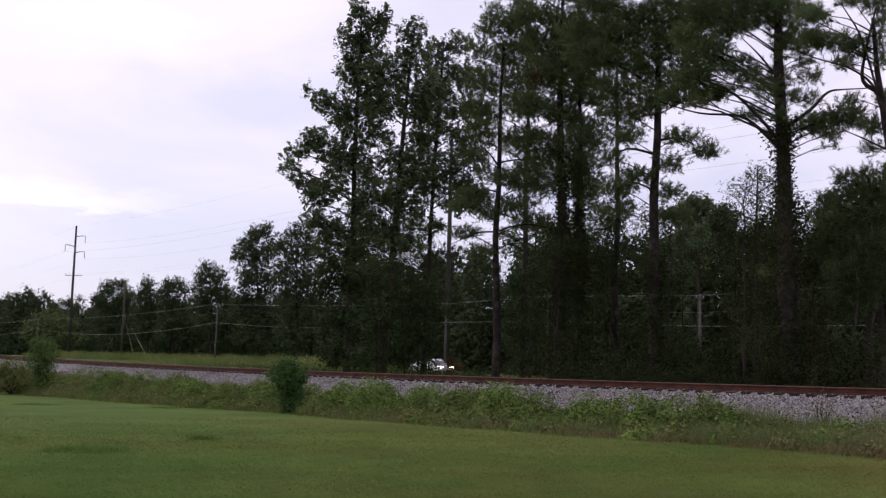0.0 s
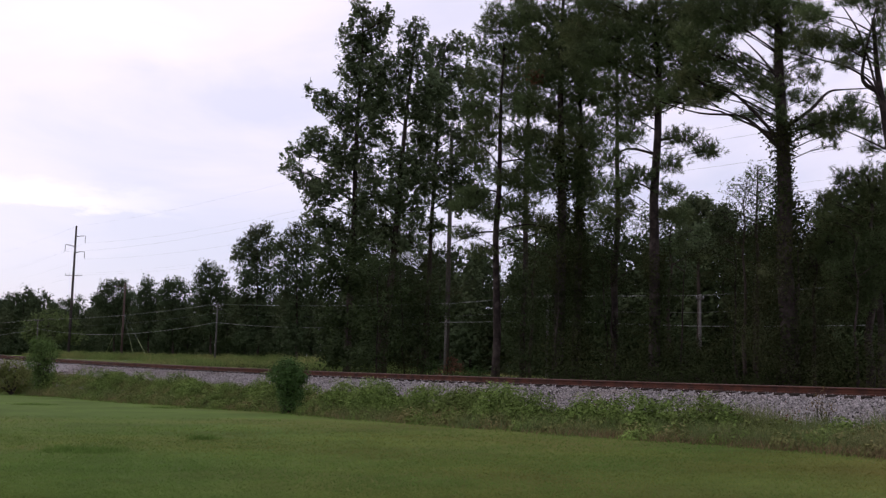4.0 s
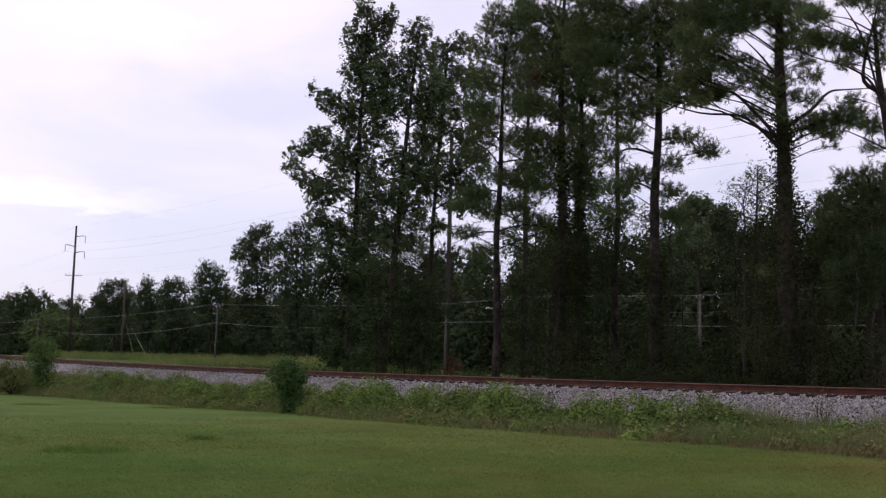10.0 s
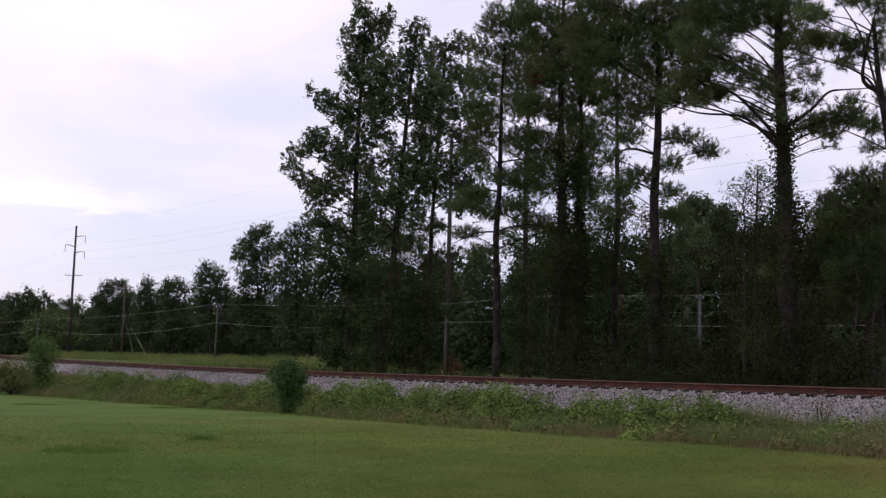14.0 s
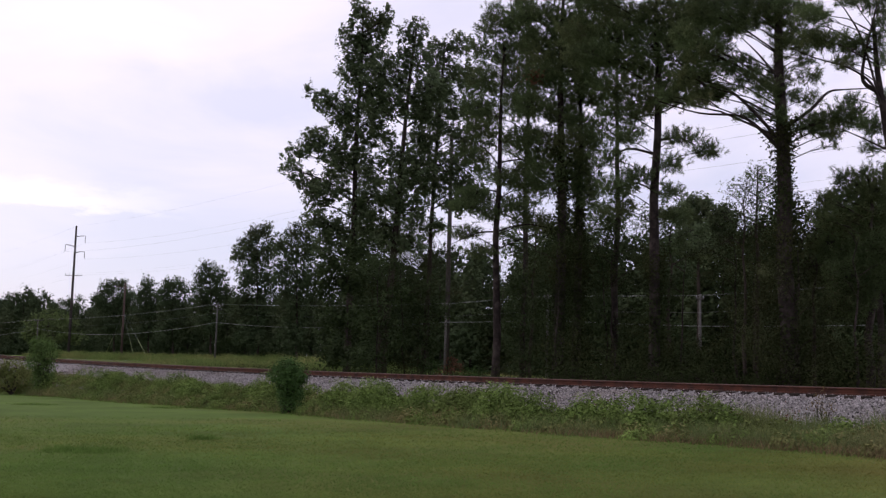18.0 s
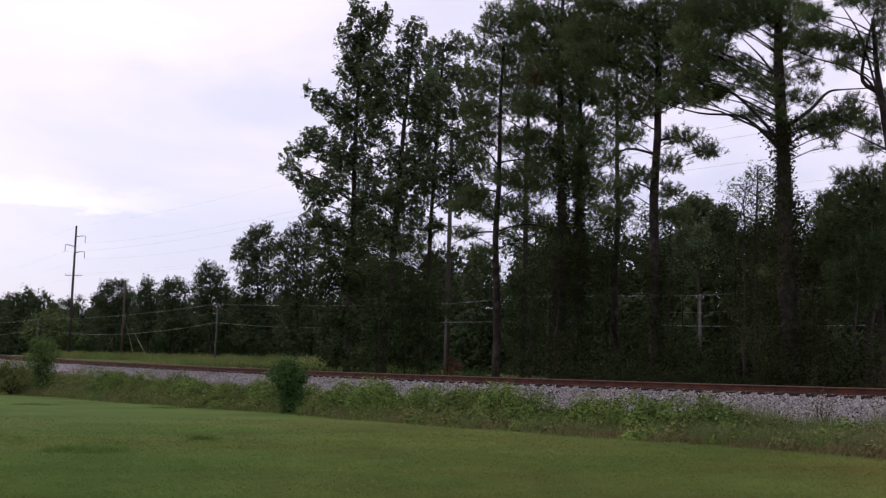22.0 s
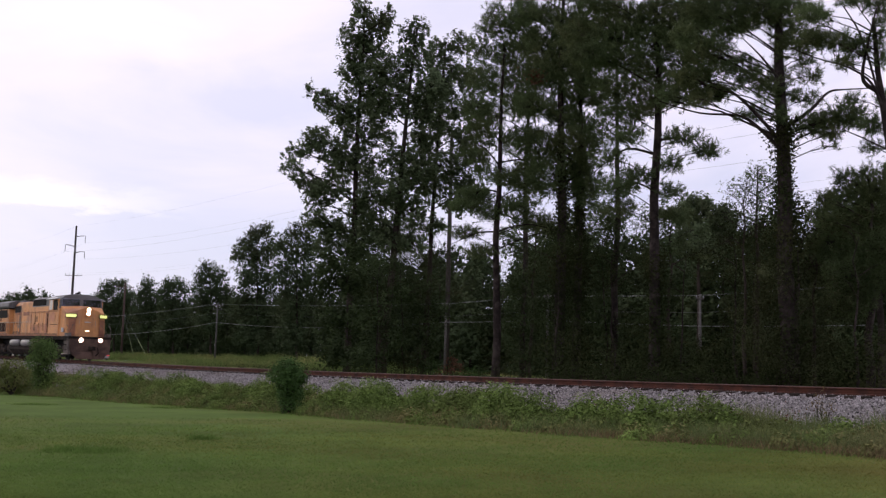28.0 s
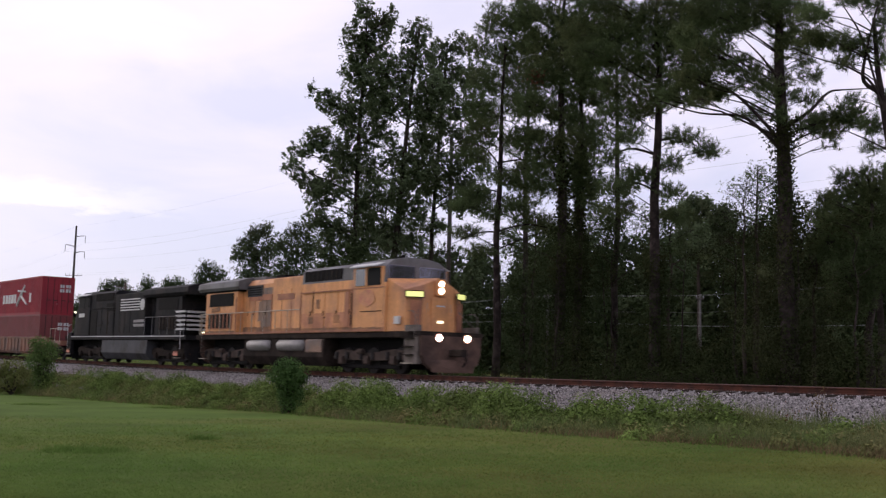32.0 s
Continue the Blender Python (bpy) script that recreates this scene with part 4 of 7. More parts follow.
GROVE.append(tree("sweetgum_tree", "tall leafy sweetgum with an open crown and forked limbs", (-3.8, 71.1), 23.7, 0.27, 1.6,
     [(1.5, 23.3, 1.0, 1.1), (1.7, 21.6, 1.3, 1.3), (0.5, 20.7, 1.0, 1.2), (0.3, 18.9, 1.3, 1.4), (2.6, 19.6, 1.5, 1.4), (-0.7, 17.9, 0.9, 1.2), (1.7, 17.8, 1.1, 0.7), (0.1, 15.5, 0.6, 1.4), (2.1, 16.1, 1.0, 0.7), (0.5, 12.6, 1.7, 1.3), (2.0, 14.0, 1.5, 1.0), (-0.2, 9.9, 1.0, 1.2), (1.7, 11.1, 1.5, 0.9), (1.4, 9.6, 1.0, 0.8), (-0.7, 20.7, 0.9, 1.3), (3.0, 17.7, 1.1, 1.1), (1.0, 14.3, 1.1, 1.2), (-1.1, 11.8, 0.9, 1.3), (0.3, 9.0, 1.1, 0.7), (1.9, 8.9, 0.9, 0.6)],
     "leaf", "oak", clumps=8.0, each=59, size=0.20, spread=0.21))
GROVE.append(tree("tulip_tree", "tall slender leafy tree with upright twigs", (-1.2, 74.3), 23.7, 0.2, 1.0,
     [(0.8, 23.4, 0.8, 0.8), (2.0, 23.6, 1.0, 0.9), (0.3, 22.5, 0.9, 0.9), (1.5, 21.5, 1.6, 1.3), (2.9, 20.9, 1.2, 1.3), (0.3, 20.5, 1.3, 1.2), (1.6, 19.1, 1.6, 1.0), (0.4, 17.4, 1.3, 0.9), (2.2, 16.9, 1.3, 1.0), (0.9, 14.8, 1.8, 1.3), (2.8, 15.1, 1.3, 1.2), (-0.3, 13.4, 1.8, 1.1), (2.1, 12.7, 2.0, 1.2), (0.6, 10.6, 1.1, 0.6), (3.5, 18.5, 1.2, 1.1), (2.9, 13.3, 1.3, 1.0), (-0.8, 18.8, 1.0, 1.1), (-0.5, 16.2, 1.2, 0.9)],
     "leaf", "oak", clumps=8.0, each=52, size=0.20, spread=0.21))
GROVE.append(tree("loblolly_pine", "tall loblolly pine with a bare lower trunk and layered limbs", (2.7, 53.7), 17.4, 0.21, 0.1,
     [(-1.8, 9.0, 0.8, 0.3), (0.4, 10.3, 0.8, 0.3), (-0.4, 8.6, 0.8, 0.3), (1.0, 9.0, 0.8, 0.3), (-0.3, 19.0, 0.6, 0.6), (1.2, 18.8, 0.7, 0.6), (-0.5, 18.1, 0.8, 0.7), (0.5, 18.3, 0.7, 0.6), (-1.1, 17.1, 0.6, 0.6), (0.5, 17.0, 1.0, 0.7), (1.5, 17.4, 0.6, 0.6), (-0.9, 15.6, 0.8, 0.6), (0.8, 15.8, 1.0, 0.7), (-1.2, 14.1, 1.0, 0.5), (1.2, 14.3, 1.2, 0.6), (-0.9, 12.8, 1.0, 0.4), (1.1, 12.6, 1.2, 0.4), (-1.3, 11.5, 0.9, 0.4), (1.6, 11.1, 1.0, 0.4), (-1.1, 9.6, 1.0, 0.3), (1.5, 10.0, 0.9, 0.3), (-1.6, 7.6, 0.8, 0.3), (-0.9, 6.6, 0.8, 0.3), (1.8, 8.3, 1.1, 0.4), (2.9, 7.9, 0.8, 0.3)],
     "pine", "pine", "bark", clumps=7.4, each=32, size=0.21, spread=0.20, arms=[(0.07, (0.0, 7.7), (-1.0, 7.6), (-2.3, 7.0)), (0.062, (0.1, 7.7), (1.4, 8.1), (3.1, 7.8)), (0.07, (0.0, 6.5), (-0.8, 6.9), (-1.6, 6.6)), (0.06, (0.2, 11.0), (-0.7, 11.9), (-1.4, 12.1)), (0.06, (0.3, 11.2), (1.3, 11.4), (2.1, 11.0)), (0.06, (0.2, 9.7), (-0.8, 9.8), (-1.6, 9.3))], group="pines along the track"))
GROVE.append(tree("loblolly_pine", "tall dark loblolly pine smothered in vines", (5.6, 51.4), 19.6, 0.3, 0.0,
     [(-1.9, 19.3, 0.8, 0.6), (-0.3, 19.6, 1.0, 0.7), (1.1, 19.2, 0.8, 0.6), (-2.0, 18.0, 0.8, 0.6), (-0.9, 18.2, 0.8, 0.6), (0.0, 17.6, 1.1, 0.9), (1.2, 17.9, 1.0, 0.8), (-1.2, 16.6, 1.1, 0.9), (0.5, 16.4, 1.2, 1.0), (-1.0, 15.2, 1.2, 0.9), (0.4, 14.7, 1.0, 0.8), (-1.4, 13.6, 1.0, 0.6), (1.5, 15.4, 1.0, 0.8), (0.1, 13.1, 1.0, 0.5), (-1.0, 11.7, 1.2, 0.9), (0.7, 11.6, 1.2, 0.9), (-0.3, 10.3, 1.4, 1.1), (1.2, 10.4, 0.8, 0.8), (1.2, 9.5, 0.6, 0.8)],
     "pine", "pine", "bark", clumps=8.1, each=36, size=0.21, spread=0.20, dead=(-1.3, 14.8), vines=0.6, group="pines along the track"))
GROVE.append(tree("loblolly_pine", "dark loblolly pine trunk wrapped in vines", (6.7, 53.3), 17.7, 0.24, -0.0,
     [(-0.3, 17.7, 1.1, 1.0), (0.9, 17.4, 1.1, 1.0), (-0.8, 16.2, 1.2, 1.0), (0.6, 14.8, 1.1, 0.8), (-0.8, 14.2, 0.9, 0.8), (0.1, 13.2, 0.9, 0.6), (0.5, 12.2, 0.7, 0.6)],
     "pine", "pine", "bark", clumps=8.1, each=32, size=0.21, spread=0.20, vines=0.66, group="pines along the track"))
GROVE.append(tree("loblolly_pine", "tall straight loblolly pine with short layered limbs", (8.6, 44.0), 18.6, 0.26, 0.2,
     [(1.6, 13.0, 0.9, 0.4), (2.4, 12.4, 0.7, 0.3), (1.0, 12.2, 0.8, 0.35), (-2.6, 16.3, 1.1, 0.7), (-2.9, 15.1, 1.0, 0.6), (-2.7, 13.8, 1.0, 0.5), (-2.4, 17.4, 1.1, 0.7), (2.5, 15.2, 0.8, 0.6), (2.6, 16.5, 0.9, 0.6), (0.2, 12.3, 0.9, 0.4), (-1.1, 17.1, 1.0, 0.7), (0.9, 14.8, 0.9, 0.6), (1.9, 15.9, 0.8, 0.7), (0.3, 17.5, 1.0, 0.8), (1.5, 16.8, 0.9, 0.7), (-1.2, 15.7, 1.0, 0.7), (0.1, 15.8, 1.0, 0.8), (1.4, 15.6, 1.0, 0.7), (-1.7, 14.7, 1.0, 0.7), (-0.2, 14.5, 1.1, 0.8), (1.3, 14.3, 1.0, 0.7), (-1.3, 13.7, 1.1, 0.5), (0.3, 13.3, 1.0, 0.6), (1.7, 13.5, 0.8, 0.4), (-1.6, 12.6, 1.0, 0.4), (-0.6, 11.6, 0.8, 0.4), (-1.7, 11.5, 0.6, 0.3), (1.2, 10.5, 0.8, 0.3), (2.3, 10.1, 0.7, 0.3), (0.7, 9.4, 0.5, 0.4), (-1.3, 10.4, 0.7, 0.3), (-1.8, 9.6, 0.6, 0.3), (-0.8, 8.8, 0.9, 0.4), (-1.6, 8.3, 0.6, 0.3), (0.7, 8.3, 0.6, 0.3), (-1.3, 7.5, 0.7, 0.3), (0.8, 7.3, 0.7, 0.3)],
     "pine", "pine", "bark", clumps=7.4, each=36, size=0.21, spread=0.20, arms=[(0.08, (0.0, 9.8), (-1.1, 10.0), (-2.0, 9.4), (-2.5, 9.0)), (0.08, (0.1, 10.4), (1.0, 10.5), (1.8, 10.2)), (0.06, (0.0, 8.3), (-0.8, 8.6), (-1.8, 8.1))], vines=0.3, group="pines along the track"))
GROVE.append(tree("loblolly_pine", "massive loblolly pine with forked limbs and vines on its trunk", (12.1, 37.5), 16.8, 0.35, -0.35,
     [(-1.0, 13.8, 1.0, 0.6), (-2.1, 13.9, 0.8, 0.5), (-0.1, 14.1, 0.9, 0.6), (-3.1, 13.5, 0.8, 0.5), (-1.6, 13.3, 0.7, 0.3), (-0.2, 13.3, 0.6, 0.35), (-0.5, 15.1, 1.2, 0.7), (-2.0, 14.8, 1.0, 0.6), (-3.4, 14.6, 0.9, 0.6), (0.6, 14.9, 0.8, 0.5), (-3.4, 12.1, 0.7, 0.45), (-2.6, 12.5, 0.6, 0.35), (-1.7, 12.0, 0.35, 0.22), (-1.1, 11.8, 0.32, 0.2), (-0.8, 10.8, 0.5, 0.45), (-1.5, 11.1, 0.5, 0.38), (-2.2, 11.5, 0.45, 0.3), (-2.9, 10.8, 0.7, 0.2), (-3.7, 11.2, 0.5, 0.35), (-1.2, 10.1, 0.4, 0.2), (-1.8, 10.0, 0.2, 0.14), (-3.3, 10.2, 0.4, 0.14), (0.5, 12.1, 0.38, 0.45), (0.9, 11.6, 0.4, 0.25), (0.2, 10.9, 0.32, 0.35), (0.9, 10.7, 0.35, 0.24), (0.7, 9.7, 0.65, 0.36), (1.3, 9.8, 0.6, 0.36), (1.9, 10.1, 0.7, 0.38), (1.4, 9.3, 0.45, 0.15), (1.5, 8.95, 0.2, 0.1), (2.6, 10.0, 0.5, 0.25), (-0.3, 12.4, 0.3, 0.5), (-0.2, 11.6, 0.35, 0.5), (-2.6, 11.9, 0.55, 0.3), (-3.1, 11.4, 0.5, 0.3), (-3.9, 12.6, 0.5, 0.4), (-2.1, 13.0, 0.5, 0.3), (-4.2, 10.7, 0.4, 0.25), (-2.3, 10.9, 0.4, 0.22), (-0.4, 9.9, 0.3, 0.3), (0.3, 12.8, 0.6, 0.4)],
     "pine", "pine", "bark", clumps=10.0, each=36, size=0.21, spread=0.13, arms=[(0.105, (-0.2, 8.7), (-1.0, 9.4), (-1.7, 10.0), (-3.1, 10.1), (-4.6, 10.4)), (0.09, (-0.2, 9.0), (-1.3, 10.1), (-2.1, 10.9), (-3.1, 11.4), (-4.1, 12.0)), (0.07, (-0.2, 10.8), (-1.1, 11.2), (-1.7, 11.8)), (0.07, (-0.2, 11.3), (-1.0, 12.1), (-1.7, 12.8)), (0.09, (-0.0, 9.5), (0.7, 10.2), (1.4, 10.9), (2.1, 11.1), (3.1, 11.1)), (0.06, (-0.2, 9.3), (0.6, 9.6), (1.4, 9.9), (2.2, 10.2))], vines=0.58, group="pines along the track"))
GROVE.append(tree("loblolly_pine", "leaning loblolly pine with long crooked limbs", (15.0, 33.5), 12.3, 0.24, -1.5,
     [(-2.8, 11.45, 0.7, 0.24), (-3.5, 11.55, 0.5, 0.22), (-1.9, 11.4, 0.55, 0.32), (-1.2, 11.8, 0.4, 0.6), (-1.4, 8.9, 0.4, 0.3), (-1.5, 8.1, 0.3, 0.15), (-2.9, 12.2, 0.18, 0.12), (-3.3, 12.5, 0.4, 0.22), (-3.7, 12.1, 0.5, 0.28), (-2.7, 10.7, 0.25, 0.15), (-2.3, 10.9, 0.25, 0.14), (-1.1, 10.9, 0.3, 0.3), (-2.0, 9.7, 0.25, 0.14), (-2.1, 13.0, 0.5, 0.3), (-1.2, 12.9, 0.6, 0.4), (-1.0, 9.7, 0.3, 0.3)],
     "pine", "pine", "bark", clumps=11.0, each=36, size=0.21, spread=0.12, arms=[(0.14, (-0.8, 8.5), (-1.2, 9.7), (-1.7, 10.3), (-1.7, 11.2), (-1.4, 12.7)), (0.07, (-1.0, 9.2), (-1.6, 10.1), (-2.3, 10.6), (-3.2, 11.0), (-4.1, 11.3)), (0.06, (-1.0, 9.0), (-1.8, 11.4), (-2.3, 12.3), (-2.5, 12.9)), (0.05, (-0.8, 8.0), (-1.9, 8.4), (-2.6, 8.6))], group="pines along the track"))
GROVE.append(tree("loblolly_pine", "dark loblolly pine standing behind the front row", (4.9, 64.3), 22.5, 0.2, -0.0,
     [(-1.9, 19.8, 1.1, 0.9), (-0.5, 21.1, 1.2, 1.0), (-2.5, 17.9, 1.2, 0.9), (-1.0, 17.6, 1.1, 0.9), (0.6, 18.7, 1.1, 1.0), (-2.2, 16.1, 1.2, 0.7), (-0.1, 16.4, 1.1, 0.7), (-2.5, 14.4, 1.1, 0.6), (-0.7, 14.2, 1.0, 0.7), (-2.1, 12.7, 1.1, 0.7), (-0.5, 12.3, 1.2, 0.7), (-2.7, 10.7, 1.1, 0.6), (-1.0, 10.6, 1.1, 0.7), (0.3, 11.2, 1.0, 0.6)],
     "pine", "pine", "bark", clumps=5.0, each=32, size=0.21, spread=0.20, group="pines along the track"))
GROVE.append(tree("loblolly_pine", "dark loblolly pine standing behind the front row", (9.1, 56.9), 20.8, 0.2, 0.1,
     [(-0.3, 20.5, 1.1, 0.9), (0.9, 19.4, 1.1, 0.9), (-0.9, 17.8, 1.1, 0.9), (0.9, 17.0, 1.1, 0.9), (-0.4, 15.4, 1.1, 0.7), (1.3, 15.3, 0.9, 0.7), (-0.9, 14.0, 0.9, 0.6), (0.7, 13.8, 0.9, 0.6), (-0.8, 10.8, 0.7, 0.6), (-0.5, 9.0, 0.8, 0.7)],
     "pine", "pine", "bark", clumps=5.6, each=32, size=0.21, spread=0.20, group="pines along the track"))
GROVE.append(tree("understory_pine", "bushy young pine among the undergrowth", (14.7, 37.3), 7.9, 0.16, 0.2,
     [(-0.7, 7.85, 0.35, 0.3), (0.1, 8.0, 0.4, 0.32), (0.7, 7.9, 0.4, 0.35), (-1.45, 6.9, 0.35, 0.28), (-0.3, 7.35, 0.45, 0.35), (0.4, 7.3, 0.6, 0.45), (-1.0, 7.1, 0.4, 0.35), (-1.6, 6.3, 0.5, 0.35), (-0.7, 6.4, 0.7, 0.5), (0.3, 6.3, 0.8, 0.6), (-1.2, 5.5, 0.8, 0.6), (0.1, 5.3, 0.9, 0.7), (-0.6, 4.4, 0.9, 0.7), (-0.5, 3.6, 0.9, 0.7)],
     "pine", "pine", "bark", clumps=9.5, each=40, size=0.21, spread=0.12))
GROVE.append(tree("vine_tree", "slender leafy tree with light airy twigs", (12.7, 43.5), 9.4, 0.12, 0.0,
     [(0.2, 9.0, 0.6, 0.5), (-0.3, 8.4, 0.6, 0.5), (0.6, 8.6, 0.6, 0.6), (0.2, 7.9, 0.8, 0.5), (-0.6, 7.4, 0.5, 0.4), (0.3, 7.1, 0.8, 0.6)],
     "leaf", "oak", clumps=13.0, each=29, size=0.11, spread=0.24))
GROVE.append(tree("background_tree", "rounded leafy tree behind the road", (21.5, 90.7), 15.6, 0.22, 0.0,
     [(0.0, 15.0, 1.4, 0.9), (-0.9, 13.9, 1.3, 1.2), (0.7, 13.9, 1.9, 1.2), (2.2, 13.7, 1.3, 1.2), (-0.2, 12.0, 2.2, 1.5), (1.7, 11.8, 1.9, 1.5)],
     "leaf", "oak", clumps=9.6, each=52, size=0.26, spread=0.21))
GROVE.append(tree("roadside_tree", "leafy tree with a clumpy dark crown beyond the road", (-66.1, 220.5), 13.3, 0.18, -0.9,
     [(-2.0, 14.0, 2.1, 1.8), (0.5, 14.5, 1.9, 1.8), (2.1, 12.0, 2.1, 2.4), (-3.0, 11.3, 2.1, 2.7), (-0.1, 10.2, 3.2, 2.7), (-1.6, 6.7, 3.4, 3.0), (2.1, 6.2, 3.2, 3.3)],
     "leaf", "wood", clumps=3.6, each=42, size=0.26, spread=0.32, group="roadside trees", core=2.0))
GROVE.append(tree("roadside_tree", "leafy tree with a clumpy dark crown beyond the road", (-55.0, 205.2), 13.4, 0.18, -0.7,
     [(-0.8, 14.1, 1.5, 1.7), (-1.5, 12.1, 2.0, 2.0), (0.7, 11.1, 2.0, 2.2), (-1.0, 8.9, 3.0, 2.8), (1.5, 6.9, 3.0, 3.1), (-1.6, 4.7, 3.0, 2.8)],
     "leaf", "wood", clumps=3.6, each=42, size=0.26, spread=0.32, group="roadside trees", core=2.0))
GROVE.append(tree("roadside_tree", "leafy tree with a clumpy dark crown beyond the road", (-46.8, 190.8), 12.6, 0.18, -0.8,
     [(-1.2, 13.2, 1.8, 1.3), (0.6, 12.5, 1.8, 1.8), (-2.1, 11.4, 1.6, 1.8), (-0.5, 9.5, 3.0, 2.3), (1.1, 6.5, 2.7, 3.1), (-1.3, 5.0, 2.7, 2.8)],
     "leaf", "wood", clumps=3.6, each=42, size=0.26, spread=0.32, group="roadside trees", core=2.0))
GROVE.append(tree("roadside_tree", "leafy tree with a clumpy dark crown beyond the road", (-37.5, 178.1), 14.3, 0.18, -0.8,
     [(-1.4, 14.9, 1.5, 1.5), (0.5, 14.0, 1.7, 1.7), (-2.3, 13.2, 1.5, 1.7), (-0.6, 11.4, 2.8, 2.4), (1.6, 10.5, 2.1, 2.9), (-2.0, 9.0, 2.1, 2.9), (-0.1, 6.3, 3.0, 3.1), (2.3, 4.9, 2.6, 2.9)],
     "leaf", "wood", clumps=3.6, each=42, size=0.26, spread=0.32, group="roadside trees", core=2.0))
GROVE.append(tree("roadside_tree", "leafy tree with a clumpy dark crown beyond the road", (-26.5, 157.9), 18.0, 0.18, -0.8,
     [(-1.2, 18.5, 1.5, 1.5), (0.4, 19.2, 1.5, 1.3), (-2.4, 17.1, 1.5, 1.5), (-3.2, 15.4, 1.5, 1.5), (-0.7, 15.4, 2.7, 2.4), (1.3, 16.7, 1.5, 2.1), (-1.8, 12.1, 2.3, 2.8), (1.1, 11.8, 2.3, 3.0), (-2.4, 8.4, 2.3, 3.0), (0.5, 7.2, 2.8, 3.2), (-0.6, 3.9, 3.2, 2.6)],
     "leaf", "wood", clumps=3.6, each=42, size=0.26, spread=0.32, group="roadside trees", core=2.0))
GROVE.append(tree("roadside_tree", "leafy tree with a clumpy dark crown beyond the road", (-18.7, 142.2), 17.0, 0.18, -0.7,
     [(-1.1, 17.5, 1.4, 1.2), (0.4, 17.9, 1.2, 1.4), (-2.5, 15.9, 1.2, 1.9), (-0.6, 14.9, 2.2, 1.9), (1.2, 15.6, 1.5, 2.3), (-2.0, 12.2, 1.9, 2.3), (0.7, 11.5, 2.2, 2.7), (-1.1, 8.1, 2.2, 2.7), (1.6, 7.1, 1.9, 2.9), (-0.2, 4.1, 2.6, 2.5)],
     "leaf", "wood", clumps=3.6, each=42, size=0.26, spread=0.32, group="roadside trees", core=2.0))
GROVE.append(tree("pale_tree", "rounded pale green tree before the far wood", (-87.8, 246.6), 10.1, 0.2, -0.7,
     [(-5.6, 5.0, 2.3, 1.9), (4.8, 4.4, 2.3, 1.9), (-4.9, 7.0, 2.1, 1.5), (3.5, 7.3, 2.1, 1.5), (-0.7, 9.6, 2.1, 1.3), (-3.0, 8.2, 2.4, 1.7), (1.4, 8.3, 2.4, 1.7), (-1.6, 6.7, 3.3, 2.0), (1.3, 6.3, 3.0, 2.0), (-3.8, 5.4, 2.1, 1.7), (-0.0, 4.5, 4.4, 1.7), (3.1, 5.0, 1.8, 1.7)],
     "leaf", "pale_leaf", clumps=3.2, each=39, size=0.29, spread=0.3))
GROVE.append(tree("thicket_tree", "low vine-covered tree in the dense undergrowth", (-5.5, 65.0), 6.3, 0.1, -0.2,
     [(-1.7, 6.6, 0.8, 0.6), (-0.3, 6.7, 0.9, 0.6), (1.0, 6.7, 0.9, 0.6), (-1.1, 7.3, 0.9, 0.7), (0.6, 7.7, 1.2, 0.8), (-1.5, 5.6, 0.8, 0.9), (-0.0, 5.7, 1.2, 0.9), (-1.1, 3.6, 0.9, 0.9), (0.4, 3.5, 1.2, 1.0), (-0.9, 1.6, 1.0, 1.0), (0.8, 1.3, 1.2, 1.0)],
     "leaf", "mound", clumps=10.0, each=60, size=0.16, spread=0.3, group="undergrowth trees", limbs=False, core=2.2, deep=2.4))
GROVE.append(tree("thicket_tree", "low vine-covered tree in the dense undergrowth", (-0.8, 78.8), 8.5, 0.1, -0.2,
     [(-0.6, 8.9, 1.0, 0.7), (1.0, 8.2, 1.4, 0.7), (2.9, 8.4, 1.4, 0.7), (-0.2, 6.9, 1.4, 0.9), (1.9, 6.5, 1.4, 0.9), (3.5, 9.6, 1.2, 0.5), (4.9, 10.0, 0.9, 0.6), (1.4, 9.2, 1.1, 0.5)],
     "leaf", "shade_ivy", clumps=6.2, each=84, size=0.062, spread=0.30, group="undergrowth trees", limbs=False, core=0.6, deep=2.4))
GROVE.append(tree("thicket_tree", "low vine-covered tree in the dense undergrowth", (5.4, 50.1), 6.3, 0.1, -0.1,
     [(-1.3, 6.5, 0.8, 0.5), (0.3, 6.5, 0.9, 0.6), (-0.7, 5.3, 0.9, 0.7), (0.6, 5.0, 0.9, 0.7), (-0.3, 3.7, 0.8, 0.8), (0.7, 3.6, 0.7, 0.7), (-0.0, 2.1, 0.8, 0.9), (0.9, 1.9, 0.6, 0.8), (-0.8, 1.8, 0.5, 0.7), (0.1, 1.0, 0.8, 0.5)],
     "leaf", "shade_ivy", clumps=13.3, each=84, size=0.062, spread=0.30, group="undergrowth trees", limbs=False, core=0.6, deep=2.4))
